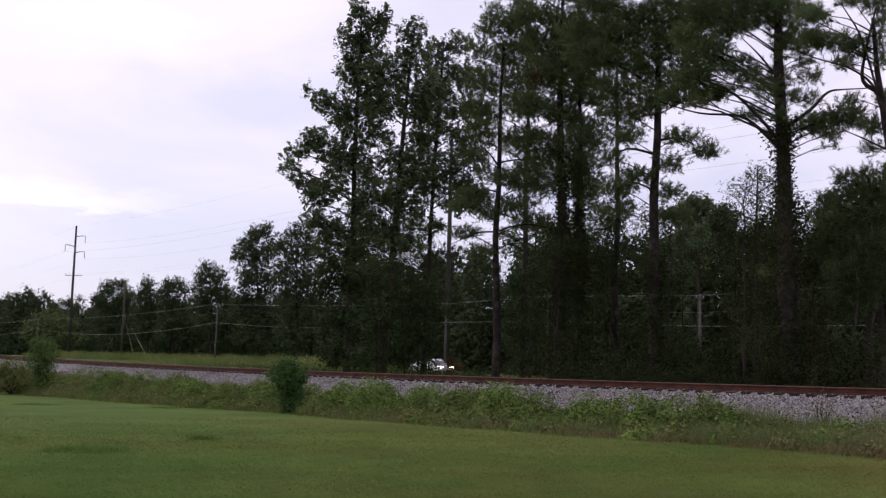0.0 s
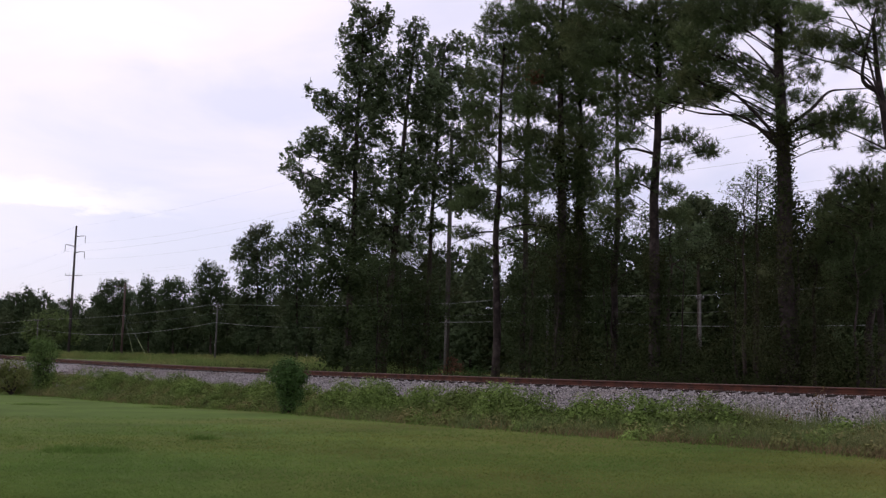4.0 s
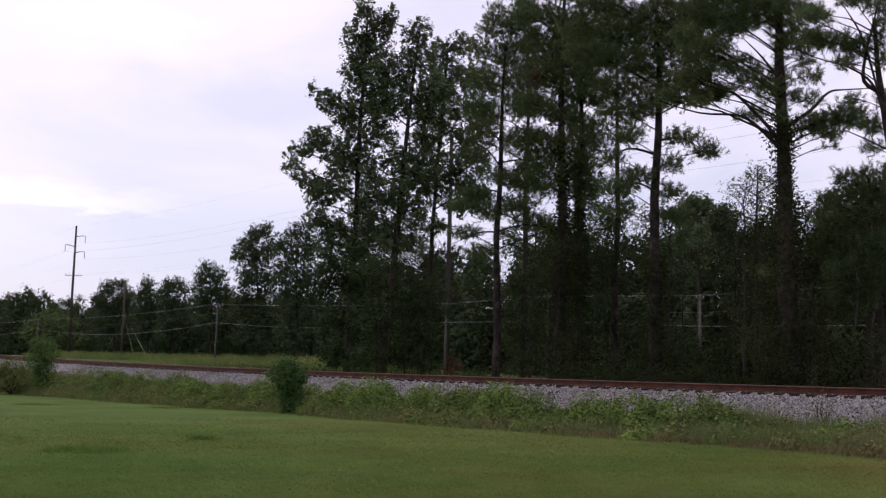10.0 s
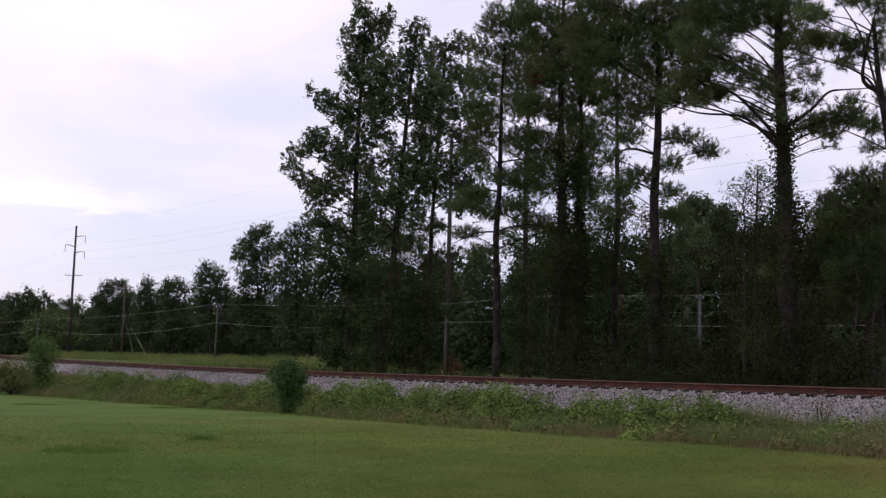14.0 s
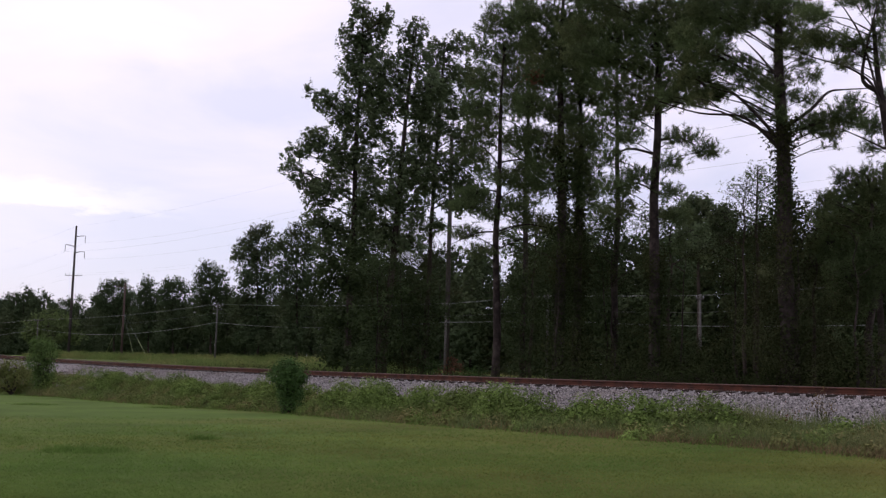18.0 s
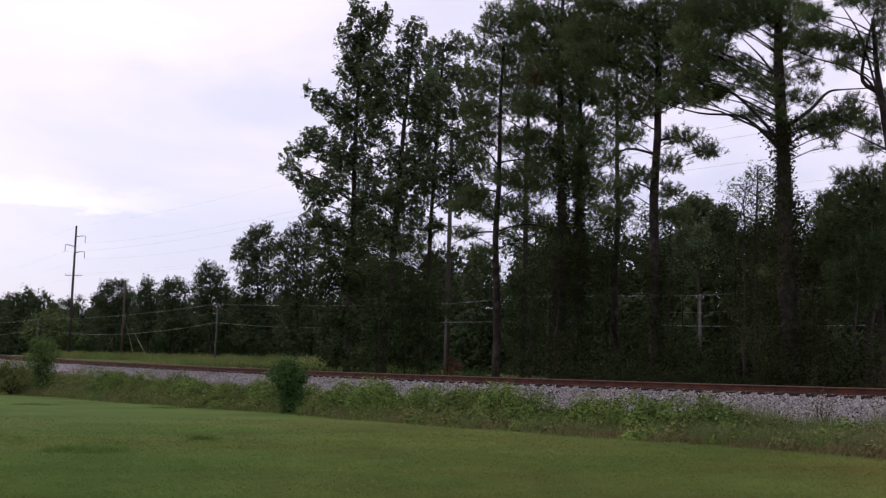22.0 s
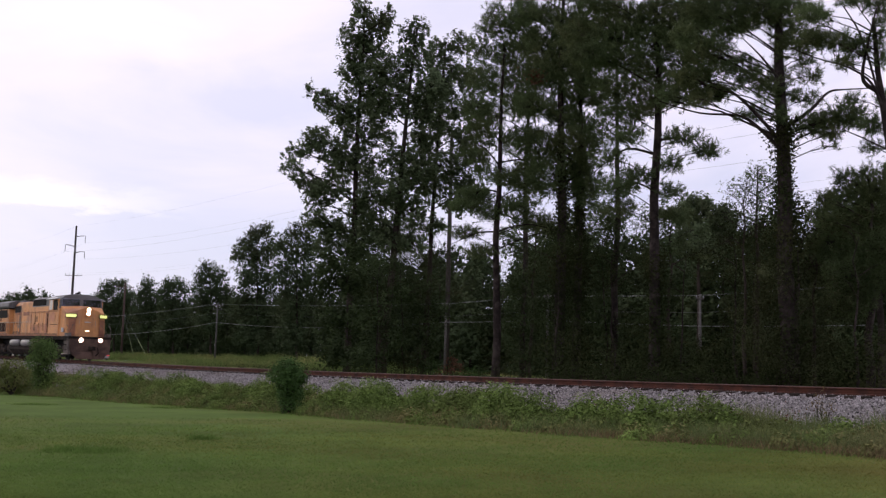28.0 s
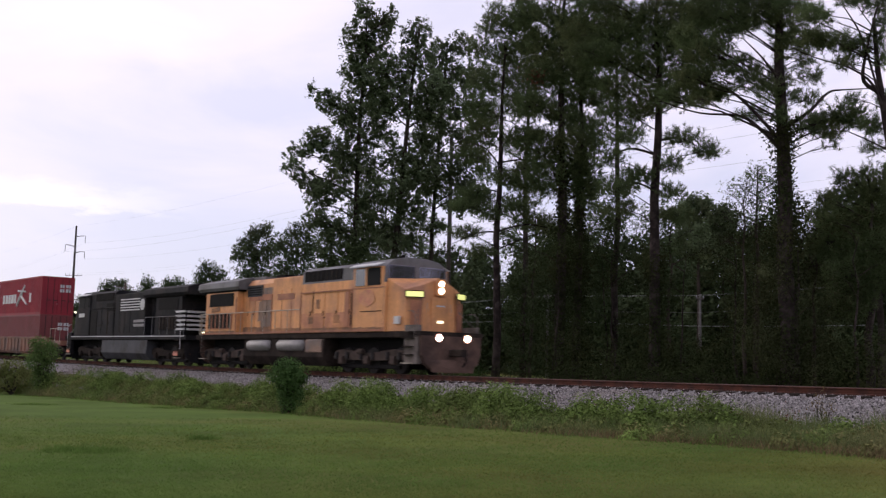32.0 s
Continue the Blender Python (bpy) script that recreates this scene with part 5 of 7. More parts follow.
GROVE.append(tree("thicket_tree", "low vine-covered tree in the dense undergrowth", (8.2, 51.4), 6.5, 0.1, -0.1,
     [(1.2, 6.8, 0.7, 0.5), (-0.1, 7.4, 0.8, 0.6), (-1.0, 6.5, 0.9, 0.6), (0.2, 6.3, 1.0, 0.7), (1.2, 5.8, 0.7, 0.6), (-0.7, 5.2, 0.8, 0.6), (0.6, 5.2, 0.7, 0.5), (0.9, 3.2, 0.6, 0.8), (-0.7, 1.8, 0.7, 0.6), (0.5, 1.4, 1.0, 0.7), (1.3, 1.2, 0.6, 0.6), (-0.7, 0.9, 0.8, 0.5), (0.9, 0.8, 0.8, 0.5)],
     "leaf", "shade_ivy", clumps=13.3, each=84, size=0.062, spread=0.30, group="undergrowth trees", limbs=False, core=0.6, deep=2.4))
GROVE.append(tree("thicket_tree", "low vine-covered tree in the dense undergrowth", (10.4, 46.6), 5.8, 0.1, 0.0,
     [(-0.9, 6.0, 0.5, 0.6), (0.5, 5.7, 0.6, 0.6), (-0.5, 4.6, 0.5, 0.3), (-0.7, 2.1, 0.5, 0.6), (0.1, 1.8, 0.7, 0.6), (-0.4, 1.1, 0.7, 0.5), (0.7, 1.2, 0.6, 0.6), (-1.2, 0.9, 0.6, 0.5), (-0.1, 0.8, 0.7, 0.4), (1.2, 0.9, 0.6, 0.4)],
     "leaf", "shade_ivy", clumps=13.3, each=84, size=0.062, spread=0.30, group="undergrowth trees", limbs=False, core=0.6, deep=2.4))
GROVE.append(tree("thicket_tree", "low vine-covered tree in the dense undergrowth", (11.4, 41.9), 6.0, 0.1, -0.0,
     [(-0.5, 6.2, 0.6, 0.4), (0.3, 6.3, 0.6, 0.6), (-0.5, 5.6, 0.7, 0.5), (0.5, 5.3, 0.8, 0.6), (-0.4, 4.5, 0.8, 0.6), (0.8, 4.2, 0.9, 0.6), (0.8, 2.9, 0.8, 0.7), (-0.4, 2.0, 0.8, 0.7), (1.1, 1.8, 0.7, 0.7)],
     "leaf", "shade_ivy", clumps=13.3, each=84, size=0.062, spread=0.30, group="undergrowth trees", limbs=False, core=0.6, deep=2.4))
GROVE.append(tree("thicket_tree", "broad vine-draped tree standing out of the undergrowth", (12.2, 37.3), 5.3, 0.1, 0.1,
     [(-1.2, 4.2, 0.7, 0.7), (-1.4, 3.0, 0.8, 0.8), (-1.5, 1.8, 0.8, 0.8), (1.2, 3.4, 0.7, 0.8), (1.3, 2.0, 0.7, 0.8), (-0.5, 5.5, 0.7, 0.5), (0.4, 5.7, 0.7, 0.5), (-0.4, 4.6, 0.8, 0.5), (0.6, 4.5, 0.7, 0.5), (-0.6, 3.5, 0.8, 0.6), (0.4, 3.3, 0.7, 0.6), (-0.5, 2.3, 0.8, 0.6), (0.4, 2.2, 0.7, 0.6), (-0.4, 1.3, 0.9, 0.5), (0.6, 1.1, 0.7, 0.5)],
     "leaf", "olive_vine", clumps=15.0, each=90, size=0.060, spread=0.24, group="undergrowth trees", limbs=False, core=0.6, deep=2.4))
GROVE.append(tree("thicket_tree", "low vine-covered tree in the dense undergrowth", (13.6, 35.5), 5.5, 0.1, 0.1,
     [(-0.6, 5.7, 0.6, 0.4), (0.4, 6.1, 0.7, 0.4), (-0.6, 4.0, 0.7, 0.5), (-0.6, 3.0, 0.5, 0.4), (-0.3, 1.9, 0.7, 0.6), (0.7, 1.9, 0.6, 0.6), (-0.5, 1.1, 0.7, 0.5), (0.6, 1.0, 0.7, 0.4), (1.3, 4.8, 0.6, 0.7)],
     "leaf", "shade_ivy", clumps=13.3, each=84, size=0.062, spread=0.30, group="undergrowth trees", limbs=False, core=0.6, deep=2.4))
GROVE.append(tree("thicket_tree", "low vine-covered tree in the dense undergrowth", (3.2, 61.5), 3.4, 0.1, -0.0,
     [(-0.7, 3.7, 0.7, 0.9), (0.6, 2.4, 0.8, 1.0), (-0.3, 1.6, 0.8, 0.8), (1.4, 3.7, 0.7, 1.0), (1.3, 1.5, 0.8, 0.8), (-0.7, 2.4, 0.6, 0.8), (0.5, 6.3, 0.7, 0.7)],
     "leaf", "shade_ivy", clumps=6.2, each=84, size=0.062, spread=0.30, group="undergrowth trees", limbs=False, core=0.6, deep=2.4))
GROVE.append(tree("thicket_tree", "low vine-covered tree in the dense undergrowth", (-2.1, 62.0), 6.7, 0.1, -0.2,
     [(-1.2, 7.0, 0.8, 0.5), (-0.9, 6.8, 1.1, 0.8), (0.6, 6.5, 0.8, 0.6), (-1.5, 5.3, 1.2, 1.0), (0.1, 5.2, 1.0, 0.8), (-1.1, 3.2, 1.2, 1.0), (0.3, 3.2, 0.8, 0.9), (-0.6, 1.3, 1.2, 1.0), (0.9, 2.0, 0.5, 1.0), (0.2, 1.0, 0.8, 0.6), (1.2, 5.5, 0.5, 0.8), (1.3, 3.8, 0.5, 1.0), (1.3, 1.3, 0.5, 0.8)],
     "leaf", "shade_ivy", clumps=13.3, each=84, size=0.062, spread=0.30, group="undergrowth trees", limbs=False, core=1.3, deep=2.4))
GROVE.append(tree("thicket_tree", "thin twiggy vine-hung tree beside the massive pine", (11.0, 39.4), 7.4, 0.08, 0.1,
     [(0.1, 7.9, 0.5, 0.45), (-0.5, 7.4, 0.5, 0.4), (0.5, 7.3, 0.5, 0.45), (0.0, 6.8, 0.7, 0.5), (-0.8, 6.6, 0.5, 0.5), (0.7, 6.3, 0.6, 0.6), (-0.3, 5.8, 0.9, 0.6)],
     "leaf", "shade_ivy", clumps=4.6, each=60, size=0.075, spread=0.24, group="undergrowth trees", deep=0.9))
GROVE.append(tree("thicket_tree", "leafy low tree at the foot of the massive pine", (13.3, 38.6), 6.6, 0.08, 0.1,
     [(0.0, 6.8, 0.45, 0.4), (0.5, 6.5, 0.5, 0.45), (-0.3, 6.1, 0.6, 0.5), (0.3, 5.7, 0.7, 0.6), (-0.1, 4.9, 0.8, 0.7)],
     "leaf", "shade_ivy", clumps=6.5, each=60, size=0.075, spread=0.24, group="undergrowth trees", deep=0.9))
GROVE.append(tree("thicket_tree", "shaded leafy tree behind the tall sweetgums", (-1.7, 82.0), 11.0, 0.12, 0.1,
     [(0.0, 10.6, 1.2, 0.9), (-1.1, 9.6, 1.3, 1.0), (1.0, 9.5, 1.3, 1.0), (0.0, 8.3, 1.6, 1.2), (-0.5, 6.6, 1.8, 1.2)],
     "leaf", "shade_ivy", clumps=5.0, each=60, size=0.11, spread=0.32, group="undergrowth trees", limbs=False, core=1.0, deep=1.6))
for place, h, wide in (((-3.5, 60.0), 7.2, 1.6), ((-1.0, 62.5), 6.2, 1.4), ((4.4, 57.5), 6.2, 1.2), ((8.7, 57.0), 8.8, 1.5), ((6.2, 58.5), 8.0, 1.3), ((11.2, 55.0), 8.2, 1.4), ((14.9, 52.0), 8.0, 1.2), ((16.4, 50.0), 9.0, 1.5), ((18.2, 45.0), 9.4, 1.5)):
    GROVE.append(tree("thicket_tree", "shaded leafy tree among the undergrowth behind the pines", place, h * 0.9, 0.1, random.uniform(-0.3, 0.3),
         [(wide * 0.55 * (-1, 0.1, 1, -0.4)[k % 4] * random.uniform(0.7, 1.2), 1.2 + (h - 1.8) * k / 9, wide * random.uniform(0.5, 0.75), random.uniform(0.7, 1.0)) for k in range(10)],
         # lighter leaves to the left; to the right leaves with shade in their colour
         "leaf", "mound" if place[0] < 12 else "shade_ivy", clumps=9.0, each=48, size=0.11, spread=0.26, group="undergrowth trees", limbs=False, core=1.0, deep=2.4))
# leafy crowns behind the tall trees, which close the gaps under them
for place, h, rows in (((-4.6, 80.0), 14.0, [(-1.4, 12.4, 1.2, 0.9), (0.4, 13.2, 1.2, 0.9), (1.6, 11.6, 1.2, 0.8), (-0.6, 10.8, 1.4, 0.8), (0.9, 10.0, 1.4, 0.8)]),
                       ((8.2, 68.0), 13.8, [(-2.4, 10.0, 1.1, 0.7), (0.4, 10.6, 1.1, 0.7), (1.5, 11.4, 1.0, 0.7), (2.8, 10.6, 1.1, 0.8), (-0.4, 9.6, 1.3, 0.7), (1.2, 9.3, 1.2, 0.7), (3.3, 12.4, 0.7, 0.5)]),
                       ((6.2, 75.0), 12.6, [(-1.6, 10.2, 1.1, 0.7), (1.4, 10.4, 1.1, 0.7), (-0.8, 9.2, 1.4, 0.9), (0.9, 8.8, 1.4, 0.9), (2.4, 9.4, 1.1, 0.9)]),
                       ((13.0, 62.0), 10.6, [(-1.2, 9.6, 1.0, 0.7), (0.2, 10.2, 1.0, 0.7), (1.2, 9.0, 1.1, 0.8), (-0.4, 8.2, 1.3, 0.8), (2.2, 8.0, 1.0, 0.8)])):
    GROVE.append(tree("background_tree", "shaded leafy tree standing behind the tall trees", place, h * 0.92, 0.14, 0.2, rows, "leaf", "oak", clumps=7.0, each=48, size=0.17, spread=0.23, group="trees behind the front row", core=0.3))
GROVE.append(tree("understory_pine", "bushy young pine at the edge of the undergrowth", (16.2, 39.6), 8.6, 0.15, -0.3,
     [(-1.7, 7.15, 0.51, 0.38), (-0.8, 7.65, 0.47, 0.38), (0.3, 7.35, 0.59, 0.42), (-1.6, 6.55, 0.68, 0.42), (-0.4, 7.05, 0.77, 0.51), (0.7, 6.85, 0.77, 0.59), (-1.4, 5.95, 0.77, 0.51), (0.0, 5.75, 0.85, 0.59), (1.0, 5.65, 0.68, 0.59), (-0.6, 4.65, 0.85, 0.59), (0.8, 4.35, 0.77, 0.59)],
     "pine", "pine", "bark", clumps=8.0, each=36, size=0.21, spread=0.13))
plant_woods()


def field(s0, s1, n0, n1, count, bias=1.0):
    s = s0 + (s1 - s0) * RNG.random(count) ** bias
    n = RNG.uniform(n0, n1, count)
    return np.array([tuple(at(a, b, ground_z(a, b))) for a, b in zip(s, n)])


def lawn():
    # the part of the lawn before the eye, thinner farther off
    count = 250000
    y = 11.5 + 62 * RNG.random(count * 2) ** 1.9
    x = RNG.uniform(-0.45, 0.47, count * 2) * y
    out = []
    for a, b in zip(x, y):
        s, n = plan(a, b)
        if RNG.random() < min(1.0, (33 - b) / 15) and n > 7.1 + 0.35 * noise.noise(Vector((s * 0.7, 3.1, 0))):
            out.append((a, b, ground_z(s, n) - 0.005))
    p = np.array(out)
    far = np.clip((p[:, 1] - 11) / 40, 0, 1)
    tri = blades(p, 0.026 * (1 + 0.6 * far), 0.011 * (1 + 3.0 * far), 1.7)
    patchy = np.array([noise.noise(Vector((a * 0.16, b * 0.16, 2.0))) + 0.6 * noise.noise(Vector((a * 0.55, b * 0.55, 7.0))) for a, b, _ in p])
    olive = RNG.random(len(p)) < np.clip(0.36 + 0.05 * p[:, 0] + 1.0 * patchy, 0.0, 1.0)
    tagged(new("lawn_grass", quick_mesh("lawn_grass", tri[~olive], 3, M["lawn"])), "short mown green lawn grass", "grass", kind="stuff")
    tagged(new("dry_lawn_grass", quick_mesh("dry_lawn_grass", tri[olive], 3, M["lawn_dry"])), "short mown olive and straw-coloured lawn grass", "grass", kind="stuff")
    # longer uneven grass where the mower turns short of the weeds
    edge = field(-34, 26, 6.9, 7.2, 9000)
    edge += np.array(NEAR) * (np.abs(RNG.normal(0, 0.3, (len(edge), 1))) + 0.25 * np.array([[noise.noise(Vector((a * 0.8, b * 0.8, 5.0)))] for a, b, _ in edge]))
    edge[:, 2] = [ground_z(*plan(a, b)) - 0.01 for a, b, _ in edge]
    warm = RNG.random(len(edge)) < np.clip(0.3 + 0.035 * edge[:, 0], 0.1, 0.8)
    tagged(new("edge_grass", quick_mesh("edge_grass", blades(edge[~warm], 0.085, 0.022, 0.8), 3, M["lawn"])), "longer uneven green grass along the edge of the lawn", "grass", kind="stuff")
    tagged(new("dry_edge_grass", quick_mesh("dry_edge_grass", blades(edge[warm], 0.075, 0.022, 0.8), 3, M["dry"])), "short brownish dead grass along the edge of the lawn", "grass", kind="stuff")
    # taller tufts that the mower missed
    for x, y, r in ((-4.68, 21.86, 0.15), (-5.7, 18.3, 0.26), (-6.3, 18.5, 0.2), (-16.0, 43.1, 0.4), (-10.4, 41.6, 0.35)):
        foot = grounded(x, y)
        q = np.array(foot) + np.concatenate([RNG.normal(0, r, (420, 2)), np.zeros((420, 1))], axis=1)
        tagged(new("grass_tuft", quick_mesh("grass_tuft", blades(q, 0.095, 0.018, 0.7), 3, M["lawn"])), "taller grass tuft standing in the mown lawn", "grass tuft", "grass tufts", "stuff")


def foot_z(s, n):
    """The higher of the ground and the stone bank."""
    return max(ground_z(s, n), rail_z(s) + float(np.interp(n, [1.1, 1.95, 2.4, 3.4, 4.6, 5.9, 6.0], [-0.24, -0.295, -0.37, -0.63, -0.94, -1.24, -9])))


def weeds():
    # leafy mounds along the foot of the bank, in two plants
    rnd = random.Random(11)
    leaf_at, vine_at, blade_at, dry_at, pale_at = [], [], [], [], []
    leaf_out, vine_out = [], []

    def mound(places, outs, s, n, r, h, sprays):
        """A dome of small leaf sprays that face up and outwards."""
        d = unit(sprays)
        d[:, 2] = np.abs(d[:, 2])
        d *= (1 + 0.12 * np.sin(d[:, :1] * 9 + s) * np.cos(d[:, 1:2] * 8 - s)) * (RNG.uniform(0.84, 1.0, sprays))[:, None]
        c = np.array(at(s, n, foot_z(s, n) - 0.05))
        o = RNG.normal(0, 0.055, (sprays * 6, 3))
        places.append(np.repeat(c + d * np.array([r, r, h]), 6, axis=0) + o)
        outs.append(o / 0.055 * 0.5 + np.repeat(d, 6, axis=0) * 1.2 + np.array([0, 0, 0.5]))

    def tuft(places, s, n, r, count):
        c = np.array(at(s, n, foot_z(s, n) - 0.02))
        places.append(c + np.concatenate([RNG.normal(0, r, (count, 2)), np.zeros((count, 1))], axis=1))

    # low growth between the mounds: small leaves above, soft grass below
    s = -70.0
    while s < 27:
        bare = 12.2 < s < 13.2
        far = 0.35 if s < -30 else 1.0
        grass = 0.85 if 18.3 < s < 20.6 else (0.10 if s < 9 else 0.25)
        for n0, n1 in ((4.6, 5.4), (5.2, 6.0), (5.8, 6.6), (6.3, 7.0)):
            n = rnd.uniform(n0, n1)
            if bare and n < 5.6:
                continue
            q = s + rnd.uniform(-0.3, 0.3)
            r = rnd.uniform(0.3, 0.55)
            if rnd.random() < grass * (0.3 if n < 6.2 else 1.8):
                tuft(pale_at if rnd.random() < 0.8 else dry_at, q, n, r * 0.7, int(210 * far))
                mound(leaf_at, leaf_out, q, n, r, 0.22, int(12 * far))
            else:
                mound(leaf_at, leaf_out, q, n, r, rnd.uniform(0.18, 0.46), int(150 * r * far))
                tuft(blade_at, q, n, r * 0.8, int(16 * far))
            if n > 6.4:
                tuft(dry_at, q, n + 0.35, r * 0.6, int((25 if q < 14 else 70) * far))
        s += 0.45
    # large mounds of broad-leaved vine: (s, n, radius, height)
    spots = [(-21.2, 5.9, 0.9, 0.75), (-19.6, 5.6, 0.8, 0.62), (-13.0, 5.2, 1.0, 0.6), (-9.4, 6.2, 0.7, 0.6), (-6.4, 5.7, 0.8, 0.5), (-3.2, 5.5, 0.9, 0.78), (-2.3, 5.9, 0.7, 0.6), (2.4, 5.8, 0.7, 0.72),
             (3.6, 5.4, 0.8, 0.72), (4.8, 5.8, 0.85, 0.74), (5.6, 6.1, 0.55, 0.5), (7.2, 5.5, 0.6, 0.66), (8.6, 5.3, 0.75, 0.6), (8.2, 6.2, 0.5, 0.45), (13.7, 5.3, 0.6, 0.58),
             (14.4, 6.1, 0.6, 0.5), (15.2, 5.3, 0.7, 0.6), (16.0, 5.5, 0.6, 0.55), (-0.8, 5.3, 0.6, 0.5), (1.6, 5.2, 0.6, 0.55), (6.4, 5.3, 0.7, 0.6), (10.2, 5.5, 0.75, 0.72), (11.0, 5.6, 0.8, 0.74), (11.6, 5.9, 0.6, 0.6), (14.2, 5.2, 0.6, 0.5), (16.8, 5.4, 0.6, 0.6), (17.6, 5.3, 0.6, 0.55), (18.2, 5.5, 0.5, 0.5), (-16.5, 5.4, 0.9, 0.6), (-11.0, 5.4, 0.9, 0.5), (-5.0, 6.3, 0.6, 0.45), (20.9, 5.0, 0.45, 0.4), (23.2, 5.1, 0.5, 0.45)]
    spots += [(rnd.uniform(-68, -23), rnd.uniform(5.2, 6.6), rnd.uniform(0.5, 1.0), rnd.uniform(0.4, 0.8)) for _ in range(38)]
    spots += [(rnd.uniform(-22, 19), rnd.uniform(4.9, 5.8), rnd.uniform(0.45, 0.8), rnd.uniform(0.38, 0.62)) for _ in range(26)]
    spots += [(rnd.uniform(-22, 23), rnd.uniform(6.0, 6.7), rnd.uniform(0.35, 0.55), rnd.uniform(0.25, 0.42)) for _ in range(46)]
    for q, n, r, h in spots:
        h *= 1.5 if h > 0.45 else 1.1
        k = 0.3 if q < -23 else 0.72
        mound(vine_at, vine_out, q, n, r, h, int(430 * r * k))
        for _ in range(3):
            mound(vine_at, vine_out, q + rnd.uniform(-0.9, 0.9) * r, n + rnd.uniform(-0.4, 0.9), r * 0.55, h * rnd.uniform(0.55, 0.95), int(150 * r * k))
        tuft(blade_at, q, n, r * 0.7, 8)
    # soft grass climbing the bank
    for _ in range(150):
        q = rnd.uniform(16.5, 27)
        tuft(pale_at if rnd.random() < 0.85 else blade_at, q, rnd.uniform(4.0 + 0.3 * math.sin(q * 1.3), 6.3), rnd.uniform(0.15, 0.3), 60)
    tagged(new("weed_leaves", quick_mesh("weed_leaves", leaves(np.concatenate(leaf_at), 0.078, out=np.concatenate(leaf_out)), 4, M["weed"])), "low tangled yellow-green weeds at the foot of the bank", "weeds", kind="stuff")
    tagged(new("vine_mounds", quick_mesh("vine_mounds", leaves(np.concatenate(vine_at), 0.074, out=np.concatenate(vine_out)), 4, M["kudzu"])), "mounds of broad-leaved green vines at the foot of the bank", "weeds", kind="stuff")
    tagged(new("weed_grass", quick_mesh("weed_grass", blades(np.concatenate(blade_at), 0.46, 0.018, 0.4), 3, M["weed"])), "tall grass stems among the weeds", "weeds", kind="stuff")
    tagged(new("pale_grass", quick_mesh("pale_grass", blades(np.concatenate(pale_at), 0.42, 0.014, 0.45), 3, M["pale_grass"])), "tall soft grey-green grass along the bank", "grass", kind="stuff")
    dry = np.concatenate(dry_at + [field(15, 27, 6.6, 7.5, 1500)])
    tagged(new("dry_grass", quick_mesh("dry_grass", blades(dry, 0.20, 0.014, 0.5), 3, M["dry"])), "dry reddish-brown grass at the edge of the lawn", "grass", kind="stuff")
    rust = np.concatenate([np.array(at(a, 4.9, foot_z(a, 4.9) + 0.42)) + RNG.normal(0, 0.14, (34, 3)) * np.array([1.6, 1.6, 0.8]) for a in (-13.0, -12.2, 2.2, 5.1, 8.0, 13.6, 14.2, 17.0, 19.5)])
    tagged(new("seed_heads", quick_mesh("seed_heads", leaves(rust, 0.06), 4, M["brown_leaf"])), "reddish-brown seed heads among the weeds", "weeds", kind="stuff")
    # verge beyond the track
    v = np.concatenate([field(-190, -14, -33, -5.5, 36000, 0.8), field(-60, -14, -33, -5.0, 8000)])
    tagged(new("verge_grass", quick_mesh("verge_grass", blades(v, 0.34, 0.035, 0.4), 3, M["verge"])), "yellow-green rough grass between track and highway", "grass", kind="stuff")
    # tall rank weeds in clumps: some before the road, a long bank of them beyond it
    tall, leafy = [], []
    for s0, s1, n0, n1, m, h in ((-60, -28, -19, -11, 160, 1.35), (-215, -82, -48.5, -43.4, 420, 1.15)):
        for _ in range(m):
            s, n = random.uniform(s0, s1), random.uniform(n0, n1)
            c = np.array(at(s, n, ground_z(s, n)))
            k = h * (0.8 + 0.5 * noise.noise(Vector((s * 0.17, n * 0.17, 4))) + random.uniform(-0.15, 0.15))
            tall.append(blades(c + np.concatenate([RNG.normal(0, 0.7, (60, 2)), np.zeros((60, 1))], axis=1), k, 0.06, 0.22))
            d = unit(46) * np.array([0.75, 0.75, 0.55 * k]) * (RNG.random((46, 1)) ** 0.5)
            leafy.append(c + np.array([0, 0, 0.45 * k]) + d)
    tagged(new("tall_weeds", quick_mesh("tall_weeds", np.concatenate(tall), 3, M["verge"])), "tall rank yellow-green weeds along the highway", "weeds", kind="stuff")
    tagged(new("weed_clumps", quick_mesh("weed_clumps", leaves(np.concatenate(leafy), 0.24), 4, M["verge"])), "leafy yellow-green weed clumps along the highway", "weeds", kind="stuff")
    def thinned(c):
        """Leaves a gap in the growth where the highway shows through."""
        gap = np.array([abs(plan(a, b)[0] + 8.7) < 1.3 for a, b, _ in c])
        return c[~gap]

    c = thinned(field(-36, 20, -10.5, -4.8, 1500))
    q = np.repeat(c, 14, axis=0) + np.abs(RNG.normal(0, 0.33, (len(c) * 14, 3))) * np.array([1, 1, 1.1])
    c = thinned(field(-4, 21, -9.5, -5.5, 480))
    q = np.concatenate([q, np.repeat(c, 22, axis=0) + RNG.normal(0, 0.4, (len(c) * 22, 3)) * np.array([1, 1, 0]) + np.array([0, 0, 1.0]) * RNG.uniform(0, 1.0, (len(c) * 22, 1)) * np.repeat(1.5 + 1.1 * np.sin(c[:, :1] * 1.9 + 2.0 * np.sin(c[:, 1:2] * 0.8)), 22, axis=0)])
